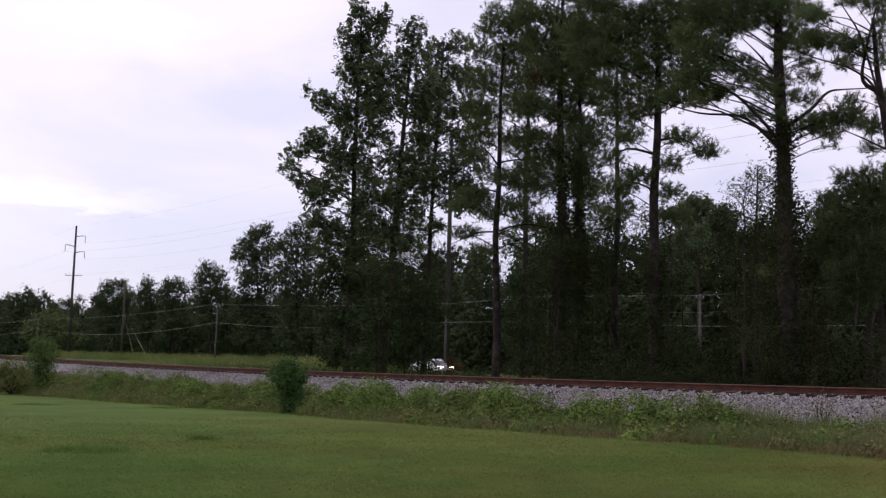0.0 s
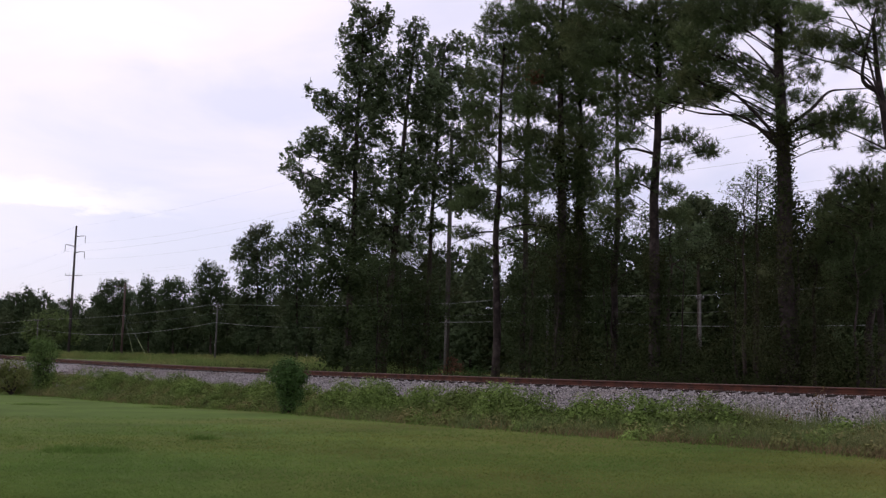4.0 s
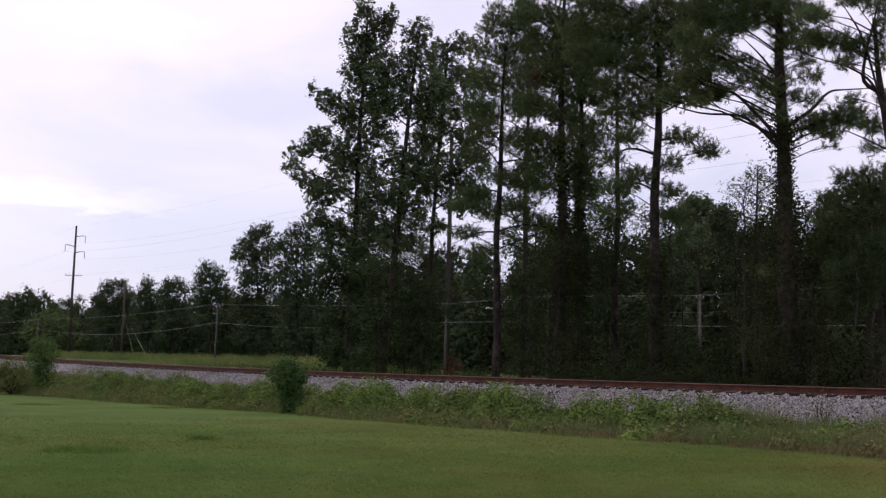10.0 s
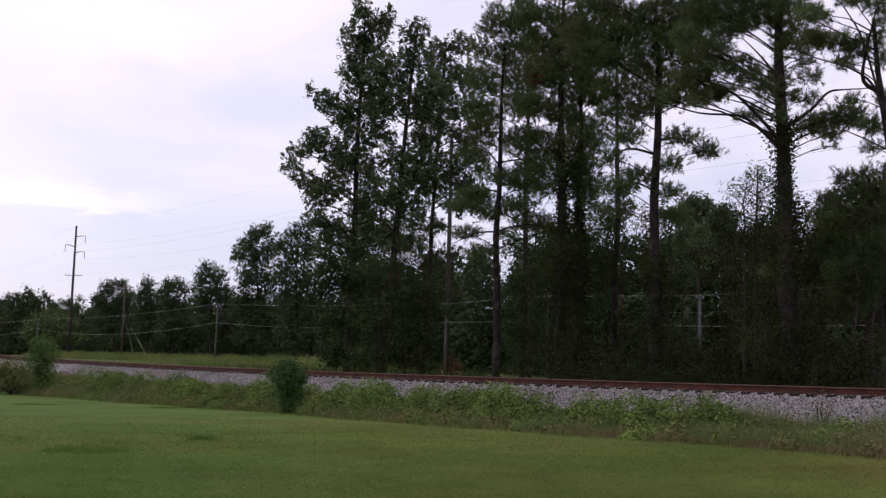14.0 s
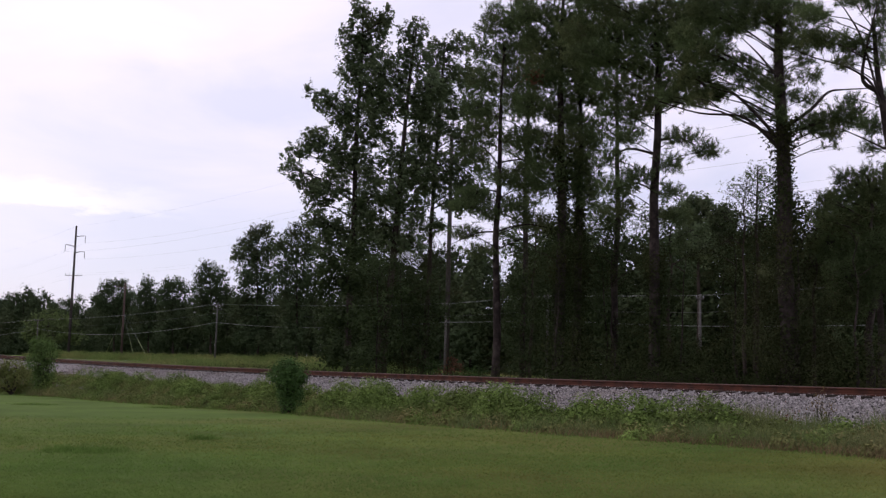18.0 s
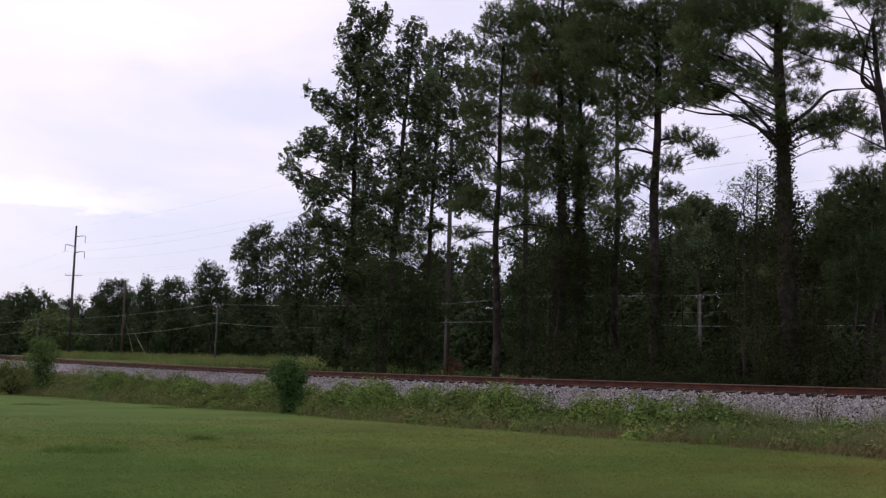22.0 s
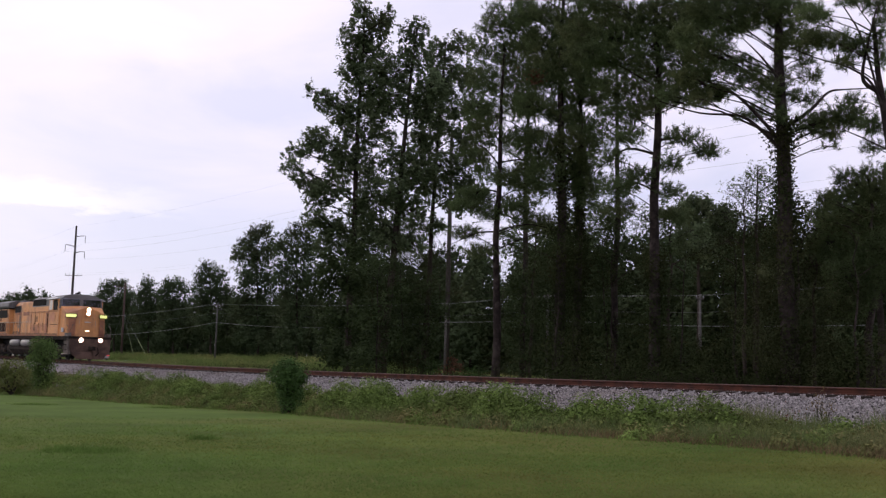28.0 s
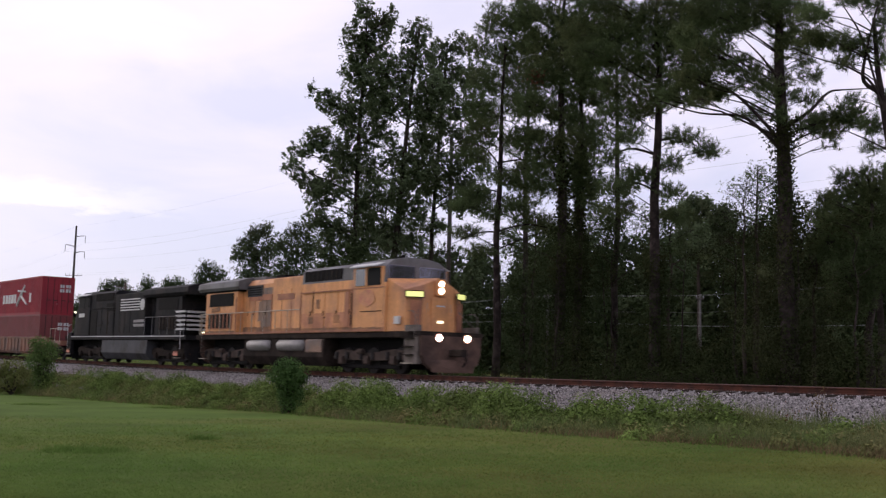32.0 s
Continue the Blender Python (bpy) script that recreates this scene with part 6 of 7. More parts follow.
    tagged(new("undergrowth", quick_mesh("undergrowth", leaves(q, 0.085, out=RNG.normal(0, 0.3, (len(q), 3)) + np.array([0, -0.6, 0.8])), 4, M["shade_ivy"])), "dark low undergrowth at the edge of the trees", "undergrowth", kind="stuff")


def bush(name, label, s, n, rows, mat, size, count, stem=0.05, category="bush"):
    base = at(s, n, ground_z(s, n))
    ob = thing(name, label, category, Matrix.Translation(base))
    sh = Shape()
    for x, z, rx, rz in rows:
        for _ in range(4):
            tip = Vector((x + random.uniform(-0.5, 0.5) * rx, random.uniform(-0.5, 0.5) * rx, z + rz * 0.4))
            foot = Vector((random.uniform(-0.12, 0.12), random.uniform(-0.12, 0.12), -0.05))
            sh.tube([foot, foot.lerp(tip, 0.5) + Vector((random.uniform(-0.08, 0.08), 0, 0.05)), tip], [stem * 0.5, stem * 0.35, stem * 0.12], 5)
    tagged(part("branchwork", sh, M["bark_dark"], ob), kind="stuff")
    p, outs = [], []
    for x, z, rx, rz in rows:
        m = int(count * rx * rz)
        d = unit(m) * (RNG.uniform(0.3, 1.0, m) ** 0.45)[:, None]
        m = m // 6
        o = RNG.normal(0, size * 0.95, (m * 6, 3))
        p.append(np.array([x, 0, z]) + np.repeat(d[:m] * np.array([rx, rx, rz]), 6, axis=0) + o)
        outs.append(o / (size * 0.95) + np.repeat(d[:m], 6, axis=0) + np.array([0, 0, 0.6]))
    part("foliage", quick_mesh("foliage", leaves(np.concatenate(p), size, out=np.concatenate(outs)), 4, M[mat]), None, ob)
    return ob


lawn()
weeds()
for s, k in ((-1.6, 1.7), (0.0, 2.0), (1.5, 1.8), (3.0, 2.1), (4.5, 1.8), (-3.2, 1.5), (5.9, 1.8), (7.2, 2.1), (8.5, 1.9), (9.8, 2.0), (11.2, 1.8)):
    bush("scrub_bush", "dark leafy scrub filling the gap under the trees", s, -14.0 + 0.5 * math.sin(3 * s), [(0, 0.8 * k, 0.6 * k, 0.45 * k), (0.5 * k, 0.5 * k, 0.5 * k, 0.45 * k), (-0.5 * k, 0.45 * k, 0.5 * k, 0.45 * k)], "shade_ivy", 0.11, 2200, 0.06)
bush("vine_bush", "dense upright bush wrapped in dark green vines", 1.25, 7.3, [(0.0, 1.55, 0.46, 0.28), (-0.14, 1.34, 0.54, 0.34), (0.2, 1.28, 0.52, 0.36), (0.06, 0.98, 0.48, 0.40), (0.12, 0.66, 0.42, 0.40), (0.16, 0.3, 0.36, 0.34)], "shrub", 0.075, 8200, 0.09)
bush("wispy_bush", "wispy green upright bush beside the track", -29.2, 6.6, [(-0.1, 2.75, 0.75, 0.5), (0.2, 2.3, 0.75, 0.7), (-0.25, 1.9, 0.7, 0.7), (0.2, 1.3, 0.7, 0.7), (0.0, 0.7, 0.55, 0.6)], "shrub_pale", 0.10, 3000, 0.07)
bush("wispy_bush", "low wispy green bush beside the lawn", -32.0, 7.4, [(0, 1.5, 0.7, 0.6), (-1.0, 1.5, 0.8, 0.6), (0.5, 0.9, 0.8, 0.6), (-0.6, 0.7, 1.0, 0.6), (-1.6, 1.0, 0.8, 0.7)], "weed", 0.11, 2600, 0.06)
bush("stalky_weed", "thin tall pinkish weed stalks on the stone bank", 19.6, 3.9, [(0, 0.75, 0.12, 0.3), (0.15, 0.5, 0.15, 0.3), (-0.12, 0.4, 0.14, 0.3)], "dry", 0.05, 1300, 0.014, "weed")
bush("dead_bush", "reddish-brown dead bush by the track", -15.4, -12.0, [(0, 1.1, 0.4, 0.5), (0.35, 0.7, 0.5, 0.5), (-0.4, 0.5, 0.5, 0.4)], "brown_leaf", 0.09, 1500, 0.05)
for s, n, k in ((-14.2, -12.2, 0.75), (-13.2, -11.8, 0.7), (-11.4, -11.0, 0.75), (-18.8, -13.0, 1.1)):
    bush("scrub_bush", "low dark scrub bush between the track and the highway", s, n, [(0, 0.8 * k, 0.6 * k, 0.5 * k), (0.6 * k, 0.5 * k, 0.6 * k, 0.45 * k), (-0.6 * k, 0.45 * k, 0.6 * k, 0.45 * k)], "shrub", 0.09, 1500, 0.05)


for k in range(13):
    s = 0.6 + 0.85 * k + random.uniform(-0.2, 0.2)
    h = random.uniform(0.85, 1.25) * (0.75 if 8 < k < 12 else 1.0)
    bush("scrub_bush", "dark leafy scrub at the foot of the trees", s, -6.4 - 0.25 * (k % 3), [(0, 0.75 * h, 0.6, 0.55 * h), (0.55, 0.5 * h, 0.5, 0.45 * h), (-0.5, 0.55 * h, 0.5, 0.5 * h)], "shade_ivy", 0.075, 1300, 0.05)


# ---- train ----
def rail_truck(parent, x, dark="truck", wheels=3, gap=1.95, radius=0.53):
    """A three- or two-axle bogie at x on the vehicle."""
    half = gap * (wheels - 1) / 2
    sh = Shape()
    for y in (-1.12, 1.0):
        sh.prism([(x - half - 0.75, 0.62), (x - half - 0.6, 0.9), (x - half, 0.98), (x, 0.80), (x + half, 0.98), (x + half + 0.6, 0.9), (x + half + 0.75, 0.62), (x + half + 0.3, 0.55), (x + 0.4, 0.52), (x - 0.4, 0.52), (x - half - 0.3, 0.55)], y, y + 0.12, "y")
    sh.box(x - half - 0.5, x + half + 0.5, -1.0, 1.0, 0.6, 0.78)
    tr = part("bogie", sh, M[dark], parent, "grimy cast steel bogie frame")
    for k in range(wheels):
        cx = x - half + gap * k
        for y in (-0.78, 0.78):
            t = -1 if y < 0 else 1
            part("wheel", Shape().tube([(cx, y - 0.07 * t, radius), (cx, y + 0.055 * t, radius), (cx, y + 0.056 * t, radius), (cx, y + 0.065 * t, radius)], [radius, radius * 0.985, radius * 0.82, radius * 0.3], 22), M["steel"], tr)
            part("axle_box", Shape().box(cx - 0.17, cx + 0.17, t * 1.16 - 0.08, t * 1.16 + 0.08, radius - 0.17, radius + 0.17, 0.04), M[dark], tr)
        part("traction_motor", Shape().box(cx - 0.42, cx + 0.42, -0.62, 0.62, 0.22, 0.98, 0.12), M["dark"], tr)
        for dx in (-0.42, 0.42):
            part("coil_spring", Shape().tube([(cx + dx, -1.15, 0.55), (cx + dx, -1.15, 0.86)], 0.09, 8), M["steel"], tr)
    part("brake_rigging", Shape().box(x - half - 0.3, x + half + 0.3, -1.02, -0.94, 0.2, 0.34, 0.02).box(x - half - 0.3, x + half + 0.3, 0.94, 1.02, 0.2, 0.34, 0.02), M["dark"], tr, "dark brake beams under the bogie")
    for k in range(wheels - 1):
        cx = x - half + gap * (k + 0.5)
        part("brake_shoe", Shape().prism([(cx - 0.42, 0.3), (cx - 0.3, 0.66), (cx + 0.3, 0.66), (cx + 0.42, 0.3), (cx + 0.2, 0.2), (cx - 0.2, 0.2)], -0.9, 0.9, "y"), M["dark"], tr)
    part("brake_cylinder", Shape().tube([(x - 0.6, -1.2, 0.88), (x - 0.2, -1.2, 0.88)], 0.11, 10), M[dark], tr)
    return tr


def railing(parent, x0, x1, y, z0, z1, posts, mat):
    sh = Shape().tube([(x0, y, z1), (x1, y, z1)], 0.02, 6)
    rail = part("handrail", sh, M[mat], parent, "painted tubular handrail")
    for k in range(posts):
        x = mix(x0, x1, k / max(1, posts - 1))
        part("stanchion", Shape().tube([(x, y, z0), (x, y, z1)], 0.018, 6), M[mat], rail)
    return rail


def locomotive(body, roof, label, detail):
    """A six-axle wide-nosed diesel; x runs forward from the front coupling, the rails are z = 0."""
    lo = thing("locomotive", label, "locomotive")
    Y, G = body, roof
    part("underframe", Shape().box(-21.6, -1.35, -1.5, 1.5, 1.42, 1.66, 0.03), M["grime"] if Y == "yellow" else M["black"], lo, "grimy underframe and walkway edge")
    if Y != "yellow":
        part("sill_stripe", Shape().box(-21.4, -2.2, -1.512, -1.503, 1.60, 1.65).box(-21.4, -2.2, 1.503, 1.512, 1.60, 1.65), M["white"], lo, "white stripe along the sill")
    # nose: flat door face with chamfered cheeks
    ring = [(-1.9, -0.72), (-1.88, 0.0), (-1.9, 0.72), (-2.25, 1.38), (-3.5, 1.5), (-3.5, -1.5), (-2.25, -1.38)]
    nose = Shape()
    low = [(x, y, 1.66) for x, y in ring]
    crest = (3.50, 3.80, 3.50, 3.30, 3.78, 3.78, 3.30)
    top = [(x - (0.16 if x > -2.5 else 0), y * 0.97, z) for (x, y), z in zip(ring, crest)]
    nose.add(low + top + [(-3.5, 0, 3.86)], [(i, (i + 1) % 7, 7 + (i + 1) % 7, 7 + i) for i in range(7)] + [(8, 7, 13, 14), (13, 12, 14), (8, 9, 10, 14), (10, 11, 14), (11, 12, 14), (6, 5, 4, 3, 2, 1, 0)])
    nose_ob = part("nose", nose, M[Y], lo, bevel=0.035)
    part("nose_door", Shape().box(-1.93, -1.89, -0.42, 0.42, 1.75, 3.0), M[Y], nose_ob, bevel=0.012)
    part("grab_bar", Shape().box(-1.90, -1.865, -0.2, 0.2, 2.66, 2.71), M["white"], nose_ob, "small pale grab bar")
    for y in (-0.44, 0.44):
        part("grab_iron", Shape().tube([(-1.96, y * 1.3, 1.9), (-1.98, y * 1.3, 2.8)], 0.015, 6), M["rail_paint"] if Y == "yellow" else M["white"], nose_ob)
    for t in (-1, 1):
        part("nose_handrail", Shape().tube([(-1.98, t * 0.86, 2.95), (-2.0, t * 0.98, 2.5), (-1.55, t * 1.3, 1.95), (-1.2, t * 1.42, 1.7)], 0.016, 6), M["step_grey"] if Y == "yellow" else M["white"], nose_ob)
        # on yellow, a darker overlay: the turned cheek's shade and soot as colour
        part("cheek_hatch", Shape().add([(-2.06 + dx, t * (1.06 + dy), z) for dx, dy in ((0.10, -0.22), (-0.10, 0.17)) for z in (1.72, 2.85)] + [(-2.03 + dx, t * (1.08 + dy), z) for dx, dy in ((0.10, -0.22), (-0.10, 0.17)) for z in (1.72, 2.85)], [(0, 1, 3, 2), (4, 6, 7, 5), (0, 2, 6, 4), (1, 5, 7, 3), (0, 4, 5, 1), (2, 3, 7, 6)]), M["yellow_worn"] if Y == "yellow" else M["black"], nose_ob, "nose cheek darkened for its shade and soot" if Y == "yellow" else "")
    # number boards on the cheeks
    for t in (-1, 1):
        b = Shape().box(-0.03, 0.03, -0.34, 0.34, -0.10, 0.10)
        turn = math.atan2(0.35, 0.66)
        ob = part("number_board", b, M["board"] if detail == "lead" else M["dark"], nose_ob, "lit number board" if detail == "lead" else "")
        ob.matrix_local = Matrix.Translation((-2.06, t * 1.12, 3.11)) @ Matrix.Rotation(t * turn, 4, "Z")
        part("board_frame", Shape().box(-0.034, 0.024, -0.38, 0.38, -0.135, 0.135, 0.03), M["dark"], ob)
    # twin headlamps
    part("headlamp_housing", Shape().box(-2.12, -1.84, -0.22, 0.22, 3.08, 3.74, 0.05), M["dark"] if Y != "yellow" else M["yellow"], nose_ob)
    for z in (3.27, 3.55):
        part("headlamp", Shape().tube([(-1.85, 0, z), (-1.82, 0, z)], [0.115, 0.105], 16), M["lamp"] if detail == "lead" else M["glass"], nose_ob, "lit twin sealed-beam headlamp" if detail == "lead" else "")
        if detail == "lead":
            # glowing disc behind the lamp, added for its halo
            part("lamp_lens", Shape().tube([(-1.858, 0, z), (-1.846, 0, z)], [0.155, 0.15], 18), M["halo"], nose_ob, "added pink glow disc around the lamp")
    if detail == "lead":
        part("nose_lamp", Shape().box(-1.90, -1.86, -0.13, 0.13, 2.02, 2.11), M["small_lamp"], nose_ob, "small lit lamp on the nose")
    # cab
    lower = Shape().prism([(-1.56, 1.66), (1.56, 1.66), (1.56, 3.62), (-1.56, 3.62)], -5.9, -3.45)
    cab = part("cab", lower, M[Y], lo, bevel=0.03)
    upper = Shape().prism([(-1.558, 3.62), (1.558, 3.62), (1.5, 4.28), (1.15, 4.56), (0.5, 4.68), (-0.5, 4.68), (-1.15, 4.56), (-1.5, 4.28)], -5.9, -3.55)
    part("cab_roof", upper, M[G], cab, "grey cab roof" if Y == "yellow" else "", bevel=0.03)
    for t in (-1, 1):
        part("sunshade", Shape().add([(-5.85, t * 1.48, 4.40), (-3.75, t * 1.48, 4.40), (-5.85, t * 1.80, 4.27), (-3.75, t * 1.80, 4.27), (-5.85, t * 1.48, 4.43), (-3.75, t * 1.48, 4.43), (-5.85, t * 1.80, 4.30), (-3.75, t * 1.80, 4.30)], [(0, 1, 3, 2), (4, 6, 7, 5), (0, 2, 6, 4), (1, 5, 7, 3), (0, 4, 5, 1), (2, 3, 7, 6)]), M["white"], cab, "pale window sunshade")
    for t in (-1, 1):
        part("cab_side", Shape().box(-5.88, -3.58, t * 1.548 - 0.02, t * 1.548 + 0.02, 3.62, 4.26), M[Y], cab, bevel=0.008)
    for y0, y1 in ((-1.38, -0.12), (0.12, 1.38)):
        part("windscreen", Shape().box(-3.552, -3.53, y0, y1, 3.78, 4.32), M["windscreen"], cab, "sky-lit windscreen", bevel=0.008)
    for t in (-1, 1):
        for x0, x1 in ((-4.78, -3.80), (-5.68, -4.90)):
            part("side_window", Shape().box(x0, x1, t * 1.56 - 0.03, t * 1.56 + 0.03, 3.52, 4.22), M["cab_glass"] if Y == "yellow" and x0 < -5 else M["window"], cab, "side window", bevel=0.008)
        part("window_post", Shape().box(-4.91, -4.77, t * 1.575 - 0.03, t * 1.575 + 0.03, 3.48, 4.26), M[Y], cab)
    part("air_horn", Shape().tube([(-5.3, 0.2, 4.82), (-4.8, 0.2, 4.84)], [0.04, 0.1], 8).box(-5.35, -5.25, 0.1, 0.3, 4.66, 4.84), M["dark"], cab)
    # equipment cabinets and hood behind the cab
    hood_a = part("cabinet", Shape().box(-10.35, -5.9, -1.5, 1.5, 1.66, 3.82), M[Y], lo, bevel=0.02)
    part("cabinet_top", Shape().prism([(-1.49, 3.82), (1.49, 3.82), (1.46, 4.36), (1.2, 4.52), (-1.2, 4.52), (-1.46, 4.36)], -10.35, -5.9), M[G], hood_a, bevel=0.02)
    for t in (-1, 1):
        g = part("intake_grille", Shape().box(-10.1, -6.9, t * 1.485 - 0.02, t * 1.485 + 0.02, 3.9, 4.36), M["dark"], hood_a, "black air intake grille")
        for k in range(9):
            part("grille_bar", Shape().box(-10.05 + 0.385 * k, -10.02 + 0.385 * k, t * 1.51 - 0.012, t * 1.51 + 0.012, 3.9, 4.36), M["grime"], g)
        for x0, x1, z0, z1 in ((-7.0, -6.1, 1.8, 3.3), (-8.1, -7.15, 1.8, 3.5), (-9.2, -8.25, 1.8, 3.5), (-10.25, -9.35, 1.8, 3.2)):
            d = part("cabinet_door", Shape().box(x0, x1, t * 1.5 - 0.022, t * 1.5 + 0.022, z0, z1), M[Y], hood_a, bevel=0.01)
            part("door_latch", Shape().box(x1 - 0.12, x1 - 0.07, t * 1.53 - 0.02, t * 1.53 + 0.02, 2.4, 2.6), M["grime"], d)
        part("door_gap", Shape().box(-9.25, -9.2, t * 1.5 - 0.03, t * 1.5 + 0.03, 1.75, 3.5), M["grime"], hood_a)
        part("waist_seam", Shape().box(-10.3, -3.6, t * 1.55 - 0.025, t * 1.55 + 0.025, 3.40, 3.445), M["yellow_worn"] if Y == "yellow" else M["black"], hood_a)
        part("rust_panel", Shape().box(-8.6, -6.2, t * 1.5 - 0.026, t * 1.5 + 0.026, 2.28, 2.33), M["grime"], hood_a)
    hood_b = part("engine_hood", Shape().prism([(-1.02, 1.66), (1.02, 1.66), (1.02, 4.1), (0.85, 4.34), (-0.85, 4.34), (-1.02, 4.1)], -17.0, -10.35), M[Y], lo, bevel=0.02)
    hood_b2 = part("hood_side", Shape().box(-13.2 if Y == "yellow" else -15.4, -10.35, -1.46, 1.46, 1.66, 4.22), M[Y], lo, bevel=0.03)
    for t in (-1, 1):
        for k in range(6):
            x = -13.35 - 0.62 * k
            d = part("hood_door", Shape().box(x - 0.56, x, t * 1.03 - 0.02, t * 1.03 + 0.02, 1.85, 3.9), M["grey_patch"] if (Y == "yellow" and k in (1, 2)) else M[Y], hood_b, "faded grey hood door" if (Y == "yellow" and k in (1, 2)) else "", bevel=0.01)
            part("door_latch", Shape().box(x - 0.1, x - 0.06, t * 1.06 - 0.02, t * 1.06 + 0.02, 2.6, 2.8), M["grime"], d)
        for k in range(3):
            part("hood_door", Shape().box(-13.1 + 0.92 * k, -12.25 + 0.92 * k, t * 1.46 - 0.022, t * 1.46 + 0.022, 1.85, 3.7), M[Y], hood_b2, bevel=0.01)
    part("exhaust_stack", Shape().box(-15.0, -14.0, -0.4, 0.4, 4.3, 4.55).box(-12.6, -11.6, -0.5, 0.5, 4.2, 4.42), M["dark"], hood_b, "sooty exhaust stack", bevel=0.03)
    part("dynamic_brake_hatch", Shape().box(-16.6, -15.3, -0.8, 0.8, 4.3, 4.5), M[G], hood_b, bevel=0.04)
    # radiator end with overhanging wings
    rad = part("radiator_section", Shape().box(-20.7, -17.0, -1.42, 1.42, 1.66, 3.8), M[Y], lo, bevel=0.03)
    part("radiator_wing", Shape().prism([(-1.5, 3.88), (1.5, 3.88), (1.6, 4.02), (1.56, 4.3), (0.9, 4.5), (-0.9, 4.5), (-1.56, 4.3), (-1.6, 4.02)], -21.4 if Y == "yellow" else -21.8, -16.6 if Y == "yellow" else -15.2), M[G], rad, "grey overhanging radiator roof" if Y == "yellow" else "overhanging radiator roof", bevel=0.02)
    part("wing_soffit", Shape().prism([(-1.44, 3.8), (1.44, 3.8), (1.5, 3.88), (-1.5, 3.88)], -21.2, -16.8), M["dark"], rad)
    for t in (-1, 1):
        part("radiator_grille", Shape().box(-20.2, -17.4, t * 1.42 - 0.03, t * 1.42 + 0.03, 3.1, 3.74), M["dark"], rad, "black radiator screen")
        g = part("lower_grille", Shape().box(-20.3, -17.5, t * 1.42 - 0.028, t * 1.42 + 0.028, 1.95, 2.75), M["yellow_worn"] if Y == "yellow" else M["dark"], rad, "louvred screen")
        for k in range(6):
            part("louvre", Shape().box(-20.2 + 0.46 * k, -19.95 + 0.46 * k, t * 1.46 - 0.02, t * 1.46 + 0.02, 2.0, 2.7), M["grime"], g)
        railing(lo, -21.2, -10.4 if Y == "yellow" else -15.5, t * (1.49 if Y == "yellow" else 1.47), 1.66, 2.72, 10 if Y == "yellow" else 6, "rail_paint" if Y == "yellow" else "grey")
    railing(lo, -21.25, -21.2, -1.4, 1.66, 2.72, 2, "rail_paint" if Y == "yellow" else "grey")
    # fuel tank, reservoirs
    part("fuel_tank", Shape().prism([(-1.45, 1.42), (-1.5, 0.62), (-1.2, 0.24), (1.2, 0.24), (1.5, 0.62), (1.45, 1.42)], -15.9 if Y == "yellow" else -16.0, -8.3), M["grime"] if Y == "yellow" else M["tank_grey"], lo, "grimy steel fuel tank", bevel=0.04)
    if Y == "yellow":
        for x0, x1 in ((-15.35, -13.15), (-12.3, -9.95)):
            part("air_reservoir", Shape().tube([(x0, -1.46, 1.12), (x0 + 0.12, -1.46, 1.12), (x1 - 0.12, -1.46, 1.12), (x1, -1.46, 1.12)], [0.14, 0.25, 0.25, 0.14], 16), M["silver"], lo, "silver air reservoir", smooth=True)
        part("equipment_box", Shape().box(-9.8, -8.4, -1.52, -0.9, 0.8, 1.38, 0.05), M["grey_patch"], lo, "dusty grey equipment box")
    # near-black filler along the whole frame, added for the shade beneath it
    part("cable_trough", Shape().box(-20.9, -2.4, -0.75, 0.75, 0.72, 1.44, 0.06), M["dark"], lo, "near-black filler block for the shade below the sill")
    rail_truck(lo, -5.3, "truck" if Y == "yellow" else "grime")
    rail_truck(lo, -18.6, "truck" if Y == "yellow" else "grime")
    # pilots, steps and couplings at both ends
    for end, sgn in ((-1.05, 1), (-21.25, -1)):
        front = sgn > 0
        p = part("pilot", Shape().prism([(-1.42, 1.5), (1.42, 1.5), (1.38, 0.75), (1.22, 0.42), (0.98, 0.24), (0.6, 0.16), (-0.6, 0.16), (-0.98, 0.24), (-1.22, 0.42), (-1.38, 0.75)], end - 0.12 * sgn - 0.1, end), M["pilot"] if Y == "yellow" else M["black"], lo, "dusty pilot plate", bevel=0.02)
        if front:
            part("snow_plough", Shape().add([(end + 0.02, -1.12, 0.6), (end + 0.02, 1.12, 0.6), (end + 0.06, -1.0, 0.12), (end + 0.06, 1.0, 0.12), (end + 0.30, 0, 0.6), (end + 0.4, 0, 0.12)], [(0, 4, 5, 2), (4, 1, 3, 5), (0, 2, 3, 1), (0, 1, 4), (2, 5, 3)]), M["pilot"] if Y == "yellow" else M["black"], p, "worn snow plough")
            part("nose_platform", Shape().box(-1.95, -1.05, -1.5, 1.5, 1.5, 1.66), M["grime"], p)
        part("coupler", Shape().box(min(end, end + 0.75 * sgn), max(end, end + 0.75 * sgn), -0.14, 0.14, 0.72, 1.0, 0.04), M["grime"], p, "knuckle coupler")
        part("brake_hose", Shape().tube([(end + 0.05 * sgn, 0.5, 0.9), (end + 0.25 * sgn, 0.52, 0.55), (end + 0.3 * sgn, 0.3, 0.35)], 0.03, 6), M["dark"], p)
        for t in (-1, 1):
            for k in range(4):
                part("step", Shape().box(end - 0.75 * sgn - 0.28, end - 0.75 * sgn + 0.28, t * 1.52 - 0.14, t * 1.52 + 0.06, 0.42 + 0.32 * k, 0.46 + 0.32 * k), M["rail_paint"] if k == 0 else M["grime"], p)
